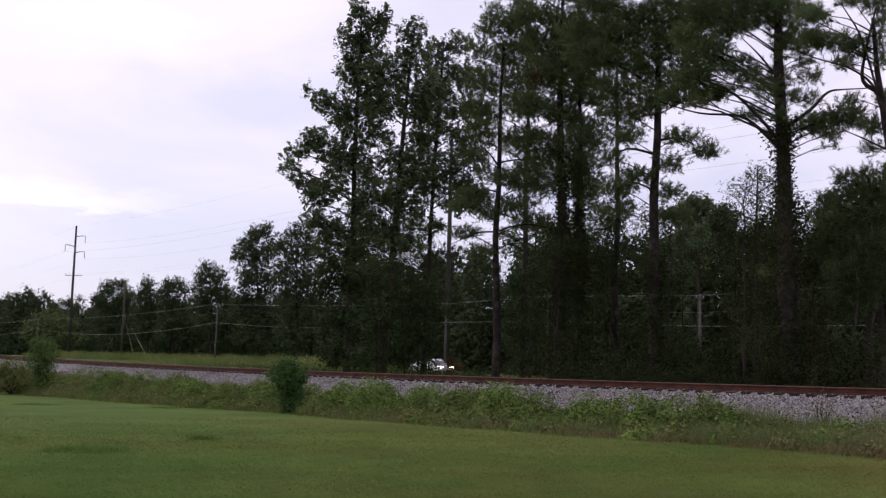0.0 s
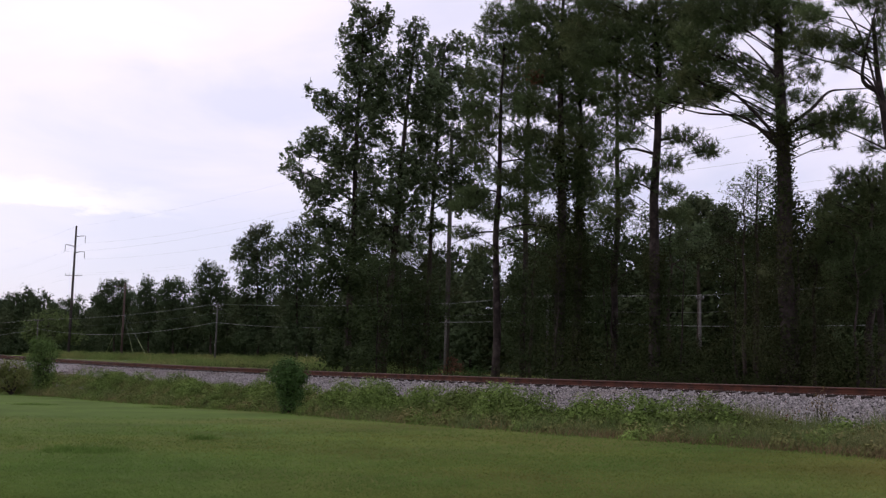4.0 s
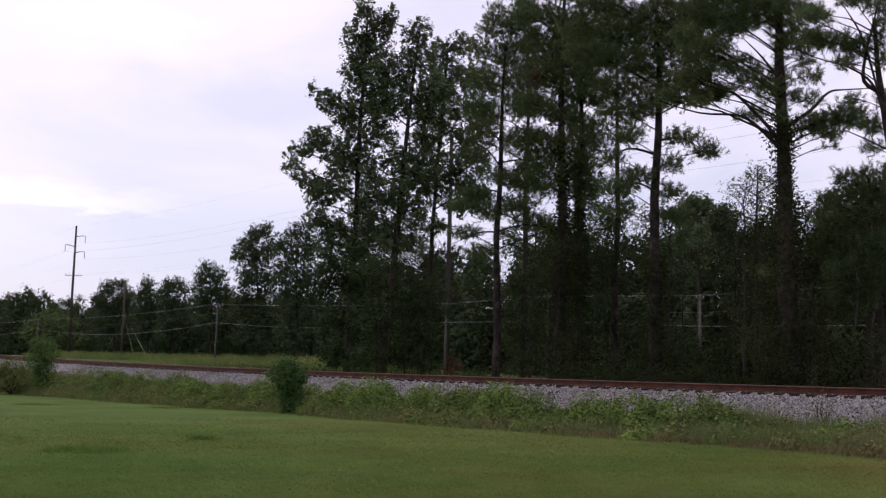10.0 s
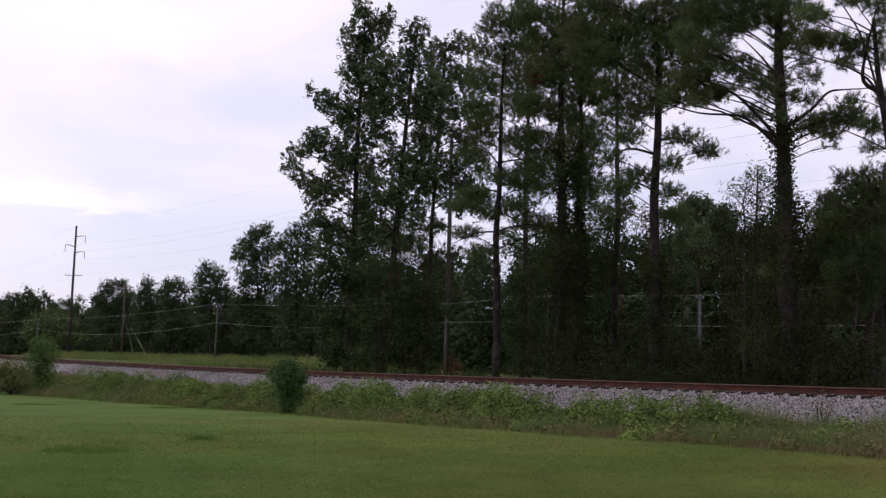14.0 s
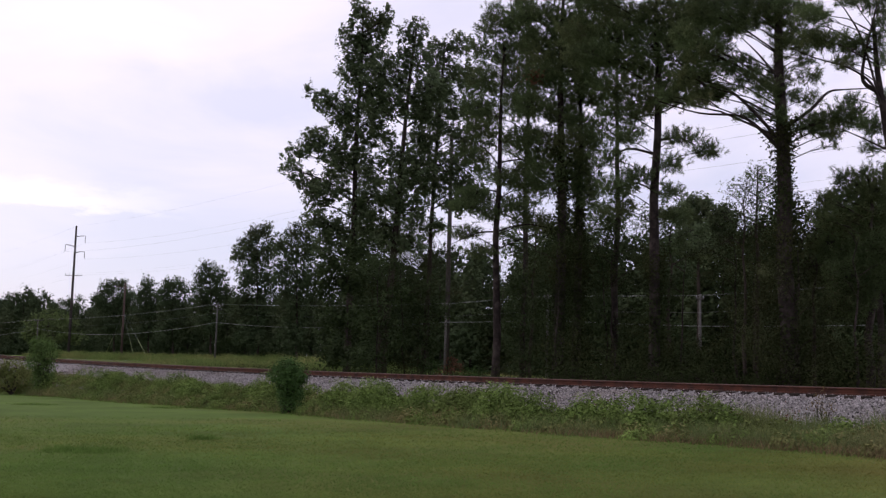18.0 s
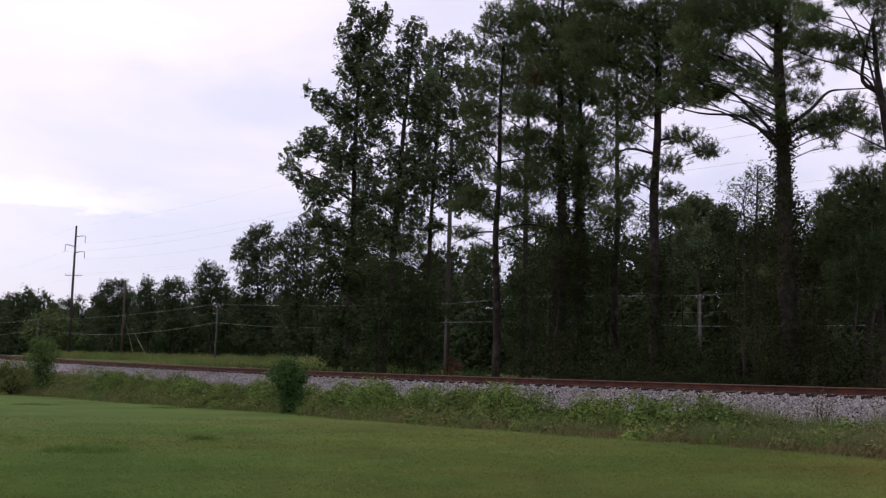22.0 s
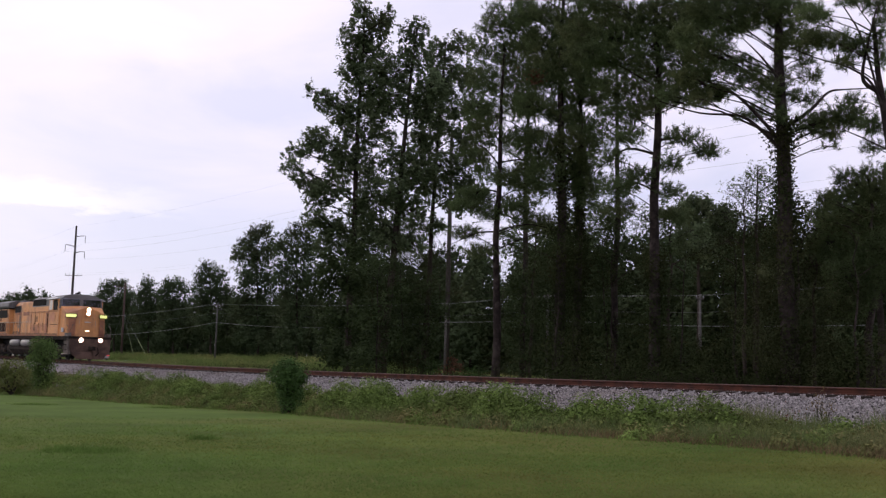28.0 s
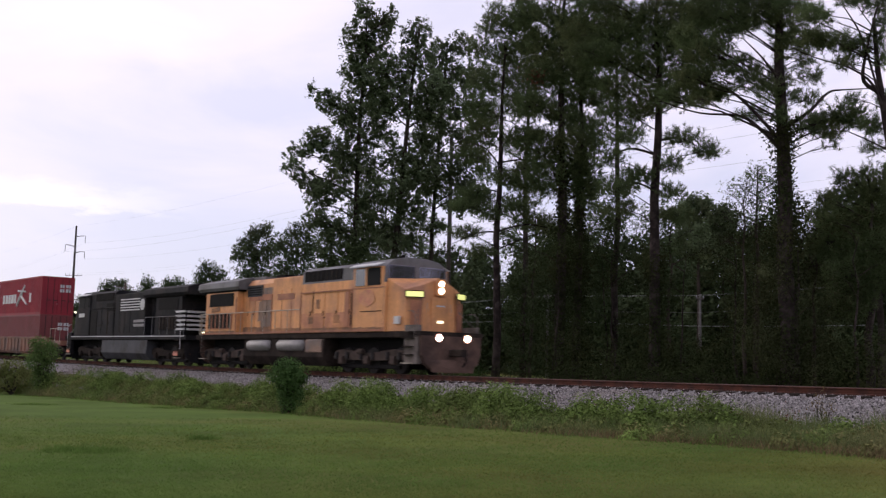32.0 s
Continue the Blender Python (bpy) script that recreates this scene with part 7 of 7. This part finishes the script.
            part("corner_rail", Shape().tube([(end - 0.38 * sgn, t * 1.5, 0.9), (end - 0.38 * sgn, t * 1.5, 2.25), (end - 0.55 * sgn, t * 1.47, 2.42), (end - 0.9 * sgn, t * 1.45, 2.44)], 0.017, 6), M["step_grey"] if Y == "yellow" else M["white"], p)
            if front:
                part("step_well", Shape().box(-2.15, -1.3, t * 1.38 - 0.1, t * 1.38 + 0.1, 0.42, 1.9), M["step_grey"] if Y == "yellow" else M["black"], p)
                h = part("ditch_lamp_housing", Shape().box(end - 0.1, end + 0.06, t * 0.675 - 0.17, t * 0.675 + 0.17, 1.25, 1.6, 0.05), M["pilot"] if Y == "yellow" else M["black"], p)
                if detail == "lead":
                    # the same added halo disc behind each ditch lamp
                    part("lamp_lens", Shape().tube([(end + 0.058, t * 0.675, 1.42), (end + 0.066, t * 0.675, 1.42)], [0.165, 0.16], 18), M["halo"], h, "added pink glow disc around the lamp")
                part("ditch_lamp", Shape().tube([(end + 0.06, t * 0.675, 1.42), (end + 0.09, t * 0.675, 1.42)], [0.12, 0.108], 16), M["lamp"] if detail == "lead" else M["glass"], h, "lit ditch lamp" if detail == "lead" else "")
        sh = Shape().tube([(end, -1.4, 2.5), (end, -0.5, 2.5), (end, 0.5, 2.5), (end, 1.4, 2.5)], 0.02, 6)
        if not front:
            part("end_rail", sh, M["rail_paint"] if Y == "yellow" else M["white"], p)
    return lo


def dress_lead(lo):
    # faded panels, lettering bars and a pale placard on the cab side
    part("cab_emblem", Shape().prism([(-4.78 + 0.6 * math.cos(k * math.tau / 16), 3.02 + 0.34 * math.sin(k * math.tau / 16)) for k in range(16)], -1.585, -1.566, "y"), M["emblem"], lo, "faded emblem on the cab side")
    part("placard", Shape().box(-2.86, -2.5, -1.53, -1.45, 1.95, 2.25), M["white"], lo, "small white placard")
    for k, (x0, x1, z) in enumerate(((-16.4, -13.6, 3.3), (-12.6, -11.0, 3.2))):
        part("lettering_bar", Shape().box(x0, x1, -1.50 if k else -1.068, -1.483 if k else -1.051, z, z + 0.28), M["yellow_worn"], lo, "faded red-brown lettering strip")
    for x in (-3.55, -5.95, -10.4, -11.3, -12.2, -13.25, -17.05):
        part("body_seam", Shape().box(x - 0.022, x + 0.022, -1.562 if x > -6 else (-1.512 if x > -11 else -1.474), -1.50 if x > -6 else (-1.48 if x > -11 else -1.44), 1.7, 3.5), M["yellow_worn"], lo)
    for x0, x1, z0, z1 in ((-10.25, -8.3, 1.86, 2.5), (-8.15, -6.1, 1.86, 2.5)):
        part("rust_panel", Shape().box(x0, x1, -1.531, -1.50, z0, z1), M["pink_rust"], lo, "rust-stained lower panel", bevel=0.01)
    for x0, x1, z0, z1 in ((-9.6, -9.2, 2.05, 2.35), (-7.4, -6.95, 2.05, 2.4), (-8.95, -8.65, 2.7, 3.1)):
        part("stain", Shape().box(x0, x1, -1.538, -1.51, z0, z1), M["rust_wash"], lo, "dark brown stain")
    part("hand_brake_box", Shape().box(-6.55, -6.2, -1.56, -1.48, 1.9, 3.35), M["yellow_worn"], lo, "rust-edged narrow door", bevel=0.015)
    part("exhaust_panel", Shape().box(-16.6, -15.0, -1.075, -1.03, 3.5, 4.05), M["tank_grey"], lo, "sooty louvred panel", bevel=0.01)
    for k in range(4):
        part("louvre", Shape().box(-16.5, -15.1, -1.09, -1.07, 3.58 + 0.11 * k, 3.62 + 0.11 * k), M["dark"], lo)
    part("cab_step_light", Shape().box(-6.1, -5.98, -1.55, -1.5, 2.28, 2.36), M["faded_white"], lo)
    for x0, x1, y, z in ((-5.88, -3.6, 1.566, 1.92), (-10.3, -5.95, 1.524, 2.02), (-13.15, -10.4, 1.486, 1.98), (-17.0, -13.25, 1.056, 2.1), (-20.65, -17.05, 1.452, 1.93)):
        part("grime_band", Shape().prism([(x0, 1.67), (x1, 1.67), (x1, z - 0.10)] + [(mix(x0, x1, 1 - k / 12), z - 0.08 + 0.02 * math.sin(k * 2.3 + x0) + 0.012 * math.sin(k * 5.1)) for k in range(1, 12)] + [(x0, z - 0.1)], -y, -y + 0.012, "y"), M["rust_wash"], lo, "brown dirt thrown up along the sill")
    for x0, x1, y, z0, z1, m in ((-15.4, -14.9, 1.054, 2.3, 3.3, "grey_patch"), (-19.9, -18.9, 1.449, 2.8, 3.08, "rust_wash"), (-6.0, -5.92, 1.575, 1.9, 3.3, "grime")):
        part("stain", Shape().prism([(x0, z0), (x1, z0 + 0.05), (x1 - 0.04, mix(z0, z1, 0.6)), (x1 - 0.1, z1), (x0 + 0.06, z1 - 0.08)], -y - 0.012, -y + 0.01, "y"), M[m], lo, "dark dirt streak")
    part("cab_seam", Shape().box(-5.3, -3.7, -1.575, -1.56, 2.46, 2.495), M["grime"], lo, "dark seam on the cab side")
    part("platform_lamp", Shape().box(-21.3, -21.22, -1.36, -1.2, 1.74, 1.84), M["small_lamp"], lo, "small lit lamp on the rear platform")
    part("red_stripe", Shape().box(-20.7, -3.5, -1.575, -1.562, 1.68, 1.76), M["yellow_worn"], lo)


def dress_second(lo):
    # white bands on the long hood, a round badge, striped end
    for k in range(5):
        part("white_band", Shape().box(-14.6, -11.4, -1.497, -1.474, 3.18 + 0.16 * k, 3.25 + 0.16 * k), M["white"], lo, "white paint band")
        part("white_band", Shape().box(-14.6, -11.4, 1.474, 1.497, 3.18 + 0.16 * k, 3.25 + 0.16 * k), M["white"], lo, "white paint band")
        part("end_band", Shape().box(-21.31, -20.9, -1.2, 1.2, 1.95 + 0.24 * k, 2.06 + 0.24 * k).box(-21.3, -20.0, 1.44, 1.47, 1.95 + 0.24 * k, 2.06 + 0.24 * k).box(-21.3, -20.0, -1.47, -1.44, 1.95 + 0.24 * k, 2.06 + 0.24 * k), M["white"], lo, "white stripe on the hood end")
        part("nose_band", Shape().box(-1.92, -1.885, -0.9, 0.9, 1.9 + 0.2 * k, 1.99 + 0.2 * k), M["white"], lo, "white stripe on the nose")
    for t in (-1, 1):
        part("round_badge", Shape().tube([(-14.98, t * 1.45, 3.5), (-14.98, t * 1.485, 3.5)], 0.34, 20), M["white"], lo, "white round badge")
        for z in (2.45, 2.2):
            part("lettering_bar", Shape().box(-15.35, -13.7, t * 1.465 - 0.012, t * 1.465 + 0.012, z, z + 0.16), M["faded_white"], lo, "faded lettering bar")
        for x in (-20.4, -1.75):
            part("step_reflector", Shape().box(x - 0.28, x + 0.28, t * 1.53 - 0.02, t * 1.53 + 0.02, 0.56, 0.80), M["reflector"], lo, "orange step reflector")
        # no real recess: a flat near-black panel stands for its deep shade
        part("doorway", Shape().box(-7.3, -6.1, t * 1.515 - 0.03, t * 1.515 + 0.03, 1.72, 3.3), M["dark"], lo, "flat black panel painted as the recess shade behind the cab")
        part("cabinet_louvre", Shape().box(-10.2, -9.0, t * 1.5 - 0.03, t * 1.5 + 0.03, 3.2, 3.7), M["dark"], lo)
        part("marker_lamp", Shape().box(-2.2, -2.1, t * 1.3 - 0.07, t * 1.3 + 0.07, 3.22, 3.34), M["small_lamp"], lo, "small lit lamp at the cab end")
        part("cab_number_bar", Shape().box(-4.9, -3.8, t * 1.572 - 0.01, t * 1.572 + 0.01, 2.9, 3.15), M["white"], lo)


def container(name, label, mat, length=12.19, badge=False):
    """A corrugated shipping box; x runs along it, its foot is z = 0."""
    c = thing(name, label, "container", group="containers on the well cars")
    L, Wd, H = length / 2, 1.22, 2.87
    for t in (-1, 1):
        v, f = [], []
        x, k = -L + 0.12, 0
        xs = []
        while x < L - 0.12:
            for dx, d in ((0.0, 0.0), (0.10, 0.0), (0.145, 0.036), (0.245, 0.036)):
                xs.append((x + dx, d))
            x += 0.29
        for px, d in xs:
            v += [(min(px, L - 0.1), t * (Wd - 0.012 - d), 0.16), (min(px, L - 0.1), t * (Wd - 0.012 - d), H - 0.11)]
        f = [(2 * i, 2 * i + 2, 2 * i + 3, 2 * i + 1) for i in range(len(xs) - 1)]
        part("side_panel", Shape().add(v, f), M[mat], c, "corrugated steel side")
    fr = Shape().box(-L, L, -Wd, -Wd + 0.1, 0, 0.16).box(-L, L, Wd - 0.1, Wd, 0, 0.16).box(-L, L, -Wd, -Wd + 0.08, H - 0.11, H).box(-L, L, Wd - 0.08, Wd, H - 0.11, H)
    for x in (-L, L - 0.12):
        for y in (-Wd, Wd - 0.12):
            fr.box(x, x + 0.12, y, y + 0.12, 0, H)
        fr.box(x, x + 0.12, -Wd, Wd, 0, 0.14).box(x, x + 0.12, -Wd, Wd, H - 0.12, H)
    part("frame", fr, M[mat], c)
    part("roof_panel", Shape().box(-L + 0.05, L - 0.05, -Wd + 0.05, Wd - 0.05, H - 0.05, H - 0.012), M[mat], c)
    part("floor_panel", Shape().box(-L + 0.05, L - 0.05, -Wd + 0.05, Wd - 0.05, 0.05, 0.14), M[mat], c)
    part("end_wall", Shape().box(-L + 0.03, -L + 0.07, -Wd + 0.1, Wd - 0.1, 0.1, H - 0.1), M[mat], c)
    for y0, y1 in ((-Wd + 0.13, -0.01), (0.01, Wd - 0.13)):
        d = part("door_leaf", Shape().box(L - 0.09, L - 0.03, y0, y1, 0.14, H - 0.12), M[mat], c, bevel=0.01)
        for k in (0.28, 0.72):
            y = mix(y0, y1, k)
            part("lock_rod", Shape().tube([(L - 0.0, y, 0.12), (L - 0.0, y, H - 0.1)], 0.02, 6), M["steel"], d)
            part("rod_handle", Shape().box(L - 0.01, L + 0.02, y - 0.02, y + 0.3, 1.05, 1.1), M["steel"], d)
        for z in (1.72, 2.05):
            for a, b in ((0.12, 0.42), (0.52, 0.86)):
                if y0 > -1 or badge:
                    part("marking_panel", Shape().box(L - 0.03, L - 0.022, mix(y0, y1, a), mix(y0, y1, b), z, z + 0.24), M["white"], d, "white marking panel") if y0 > -0.5 else None
    if badge:
        for t in (-1, 1):
            for x0, x1 in ((-4.7, -4.1), (-3.9, -3.2), (-3.0, -2.4), (-2.2, -1.5), (-1.3, -0.8), (2.9, 3.4)):
                part("lettering_bar", Shape().box(x0, x1, t * 1.217 - 0.006, t * 1.217 + 0.006, 0.95, 1.65), M["white"], c, "white lettering bar on the side")
            e = Shape().tube([(-0.4, t * 1.22, 0.75), (0.6, t * 1.22, 1.5), (1.5, t * 1.22, 2.3)], [0.1, 0.15, 0.06], 6).tube([(0.6, t * 1.22, 1.5), (2.3, t * 1.22, 0.8)], [0.12, 0.08], 6).tube([(-0.3, t * 1.22, 1.9), (1.9, t * 1.22, 1.8)], 0.07, 6)
            part("emblem", e, M["white"], c, "white slanting emblem")
    return c


def well_car(label):
    """A well car; x runs forward from its front coupling."""
    w = thing("well_car", label, "rail car", group="well cars")
    for t in (-1, 1):
        part("side_sill", Shape().prism([(-3.6, 1.5), (-19.0, 1.5), (-19.4, 1.25), (-19.2, 0.45), (-3.4, 0.45), (-3.2, 1.25)], t * 1.40 - 0.07, t * 1.40 + 0.07, "y"), M["tan_car"], w, "rusty tan side sill", bevel=0.02)
        for k in range(16):
            part("sill_rib", Shape().box(-4.2 - 0.95 * k, -4.1 - 0.95 * k, t * 1.48 - 0.05, t * 1.48 + 0.05, 0.5, 1.44), M["tan_car"], w)
        part("top_chord", Shape().box(-19.2, -3.4, t * 1.40 - 0.12, t * 1.40 + 0.12, 1.5, 1.6), M["tan_car"], w)
    part("well_floor", Shape().box(-19.0, -3.6, -1.3, 1.3, 0.32, 0.42), M["tan_car"], w)
    for x0, x1 in ((-3.7, -0.6), (-22.0, -18.9)):
        part("end_platform", Shape().box(x0, x1, -1.35, 1.35, 1.05, 1.35, 0.05), M["tan_car"], w, bevel=0.02)
        c = -0.6 if x1 > -5 else -22.0
        part("coupler", Shape().box(c - 0.6, c + 0.6, -0.13, 0.13, 0.72, 1.0, 0.04), M["grime"], w)
        railing(w, x0 + 0.4, x1 - 0.4, -1.3, 1.35, 2.2, 3, "rail_paint")
    rail_truck(w, -2.4, wheels=2, gap=1.78, radius=0.46)
    rail_truck(w, -20.2, wheels=2, gap=1.78, radius=0.46)
    return w


lead = locomotive("yellow", "grey", "yellow and grey wide-nosed diesel locomotive, weathered, headlamps lit", "lead")
dress_lead(lead)
second = locomotive("black", "black", "black wide-nosed diesel locomotive with white stripes, running backwards", "second")
dress_second(second)
car_one = well_car("rusty tan well car under two stacked red containers")
car_two = well_car("rusty tan well car under two stacked brown containers")
stack = [
    (container("shipping_container", "bright red corrugated container with a white emblem, stacked on top", "red_box", badge=True), 27.87 + 22.3, 0.43 + 2.88, 11.3),
    (container("shipping_container", "faded red-brown corrugated container in the well car", "brown_box"), 0, 0.43, 11.3),
    (container("shipping_container", "red corrugated container stacked on the second well car", "red_box"), 0, 0.43 + 2.88, 34.0),
    (container("shipping_container", "red-brown corrugated container in the second well car", "brown_box"), 0, 0.43, 34.0),
]


# ---- road traffic ----
def road_car(name, label, paint, suv, lit_head, lit_tail, big=1.0):
    """A car; x runs forward from its middle, the road is z = 0."""
    c = thing(name, label, "car")

    def part(name, shape, mat, parent, label="", smooth=False, bevel=0.0):
        shape.v = [(x * big, y * big, z * big) for x, y, z in shape.v]
        ob = new(name, shape.mesh(name, mat, smooth, bevel))
        ob.parent = parent
        return tagged(ob, label)

    h = 1.72 if suv else 1.44
    L = 2.35
    deck = 0.98 if suv else 0.9
    body = [(-L, 0.35), (-L - 0.03, 0.62), (-L + 0.05, deck), (-0.9, deck + 0.02), (1.0, deck), (L - 0.35, deck - 0.12), (L, 0.66), (L, 0.35), (1.85, 0.28), (-1.85, 0.28)]
    part("body", Shape().prism(body, -0.9, 0.9, "y"), M[paint], c, bevel=0.06)
    back = -L + 0.12 if suv else -1.75
    roof = [(back, deck), (back + (0.2 if suv else 0.75), h - 0.06), (back + (0.5 if suv else 1.15), h), (0.35, h), (0.62, h - 0.07), (1.35, deck)]
    cabin = part("cabin", Shape().prism(roof, -0.74, 0.74, "y"), M[paint], c, bevel=0.05)
    for t in (-1, 1):
        part("side_window", Shape().prism([(back + (0.32 if suv else 0.85), deck + 0.05), (back + (0.42 if suv else 1.1), h - 0.13), (0.38, h - 0.13), (1.05, deck + 0.05)], t * 0.742 - 0.012, t * 0.742 + 0.012, "y"), M["glass"], cabin)
        part("tail_lamp", Shape().box(-L - 0.045, -L + 0.1, t * 0.68 - 0.19, t * 0.68 + 0.19, 0.72, 0.94, 0.02), M["tail" if lit_tail else "glass"], c, "lit red tail lamp" if lit_tail else "")
        part("headlamp", Shape().box(L - 0.12, L + 0.02, t * 0.66 - 0.18, t * 0.66 + 0.18, 0.6, 0.74, 0.02), M["car_head" if lit_head else "white"], c, "lit headlamp" if lit_head else "")
        for x in (-1.4, 1.42):
            w = part("wheel", Shape().tube([(x, t * 0.72, 0.33), (x, t * 0.91, 0.33)], 0.33, 20), M["tyre"], c)
            part("rim", Shape().tube([(x, t * 0.90, 0.33), (x, t * 0.925, 0.33)], [0.2, 0.17], 14), M["alloy"], w)
        part("mirror", Shape().box(0.75, 0.9, t * 0.98 - 0.1, t * 0.98 + 0.1, deck + 0.02, deck + 0.16, 0.03), M[paint], c)
    part("windscreen", Shape().add([(0.66, -0.68, h - 0.1), (0.66, 0.68, h - 0.1), (1.34, -0.7, deck + 0.03), (1.34, 0.7, deck + 0.03), (0.64, -0.68, h - 0.1), (0.64, 0.68, h - 0.1), (1.3, -0.7, deck + 0.03), (1.3, 0.7, deck + 0.03)], [(0, 1, 3, 2), (4, 6, 7, 5), (0, 2, 6, 4), (1, 5, 7, 3), (0, 4, 5, 1), (2, 3, 7, 6)]), M["glass"], cabin)
    part("rear_window", Shape().box(back - 0.0, back + 0.04, -0.6, 0.6, deck + 0.12, h - 0.2) if suv else Shape().add([(back - 0.01, -0.6, deck + 0.06), (back - 0.01, 0.6, deck + 0.06), (back + 0.7, -0.58, h - 0.09), (back + 0.7, 0.58, h - 0.09), (back + 0.05, -0.6, deck + 0.03), (back + 0.05, 0.6, deck + 0.03), (back + 0.76, -0.58, h - 0.12), (back + 0.76, 0.58, h - 0.12)], [(0, 2, 3, 1), (4, 5, 7, 6), (0, 1, 5, 4), (2, 6, 7, 3), (0, 4, 6, 2), (1, 3, 7, 5)]), M["glass"], cabin)
    part("bumper", Shape().box(-L - 0.06, -L + 0.08, -0.86, 0.86, 0.36, 0.56, 0.04), M[paint], c)
    part("bumper", Shape().box(L - 0.08, L + 0.05, -0.86, 0.86, 0.36, 0.56, 0.04), M[paint], c)
    part("plate_bar", Shape().box(-L - 0.065, -L - 0.055, -0.16, 0.16, 0.6, 0.7), M["white"], c)
    return c


white_car = road_car("sedan", "white sedan with lit headlamps on the highway", "car_white", False, True, False)
dark_suv = road_car("suv", "large silver-grey sport utility vehicle with lit red tail lamps", "car_silver", True, False, True, 1.2)
tail_sedan = road_car("sedan", "pale grey sedan with bright red tail lamps on the highway", "car_grey", False, False, True)


# ---- what moves ----
def front_at(t):
    """Place of the train's front coupling along the track."""
    knots = ((0.0, -326.0), (20.0, -122.0), (28.0, -40.02), (29.5, -24.58), (30.5, -14.05), (32.0, 1.81))
    for (t0, s0), (t1, s1) in zip(knots, knots[1:]):
        if t <= t1:
            return s0 + (s1 - s0) * (t - t0) / (t1 - t0)
    return knots[-1][1]


def on_rails(s, length, back=False, lift=0.0):
    """Pose of a vehicle whose front end is at s."""
    a, b = s - 0.18 * length, s - 0.82 * length
    pa, pb = at(a, 0, rail_z(a)), at(b, 0, rail_z(b))
    d = (pa - pb).normalized()
    p = pa + d * (0.18 * length if not back else -0.82 * length)
    if back:
        d = -d
    left = Vector((0, 0, 1)).cross(d).normalized()
    up = d.cross(left)
    return Matrix.Translation(p + up * lift) @ Matrix((d, left, up)).transposed().to_4x4()


def on_road(s, n, forward):
    p = at(s, n, road_z(s))
    d = ALONG if forward else -ALONG
    left = Vector((0, 0, 1)).cross(d)
    return Matrix.Translation(p) @ Matrix((d, left, Vector((0, 0, 1)))).transposed().to_4x4()


def motions():
    times = [0.0, 10.0, 20.0, 24.0, 26.0, 27.0, 28.0, 28.75, 29.5, 30.0, 30.5, 31.25, 32.0]
    walk(lead, [(t, on_rails(front_at(t), 22.3)) for t in times])
    walk(second, [(t, on_rails(front_at(t) - 22.3, 22.3, True)) for t in times])
    for k, car in enumerate((car_one, car_two)):
        walk(car, [(t, on_rails(front_at(t) - 44.6 - 22.6 * k, 22.6)) for t in times])
    for box, _, lift, mid in stack:
        walk(box, [(t, on_rails(front_at(t) - 44.6 - (22.6 if mid > 20 else 0.0), 22.6) @ pose(-12.5, 0, lift)) for t in times])
    # the breeze rocks the tall trees a little about their feet
    sway = ((0.0, -0.45), (3.0, -0.2), (6.0, 0.0), (9.0, 0.55), (13.0, 0.2), (16.0, -0.1), (19.0, -0.25), (23.0, -0.45), (26.0, -0.1), (28.0, 0.0), (32.0, 0.4))
    for k, ob in enumerate(GROVE[:9]):
        foot = ob.matrix_world.copy()
        gain = (1.0, 0.9, 0.8, 0.35, 0.25, 0.25, 0.2, 0.15, 0.2)[k]
        walk(ob, [(t, foot @ pose(0, 0, 0, 0.3 * gain * math.sin(t * 0.9 + k), gain * a, 0)) for t, a in sway])
    walk(white_car, [(t, on_road(-50.5 + 29.7 * t, -36.0, True)) for t in (0.0, 4.0, 12.0, 32.0)])
    walk(dark_suv, [(t, on_road(-20.0 - 31.1 * (t - 22.0), -39.6, False)) for t in (0.0, 16.0, 22.0, 24.0, 26.0, 32.0)])
    walk(tail_sedan, [(t, on_road(-54.6 - 29.6 * (t - 24.6), -39.6, False)) for t in (0.0, 16.0, 22.0, 25.0, 28.0, 32.0)])


motions()
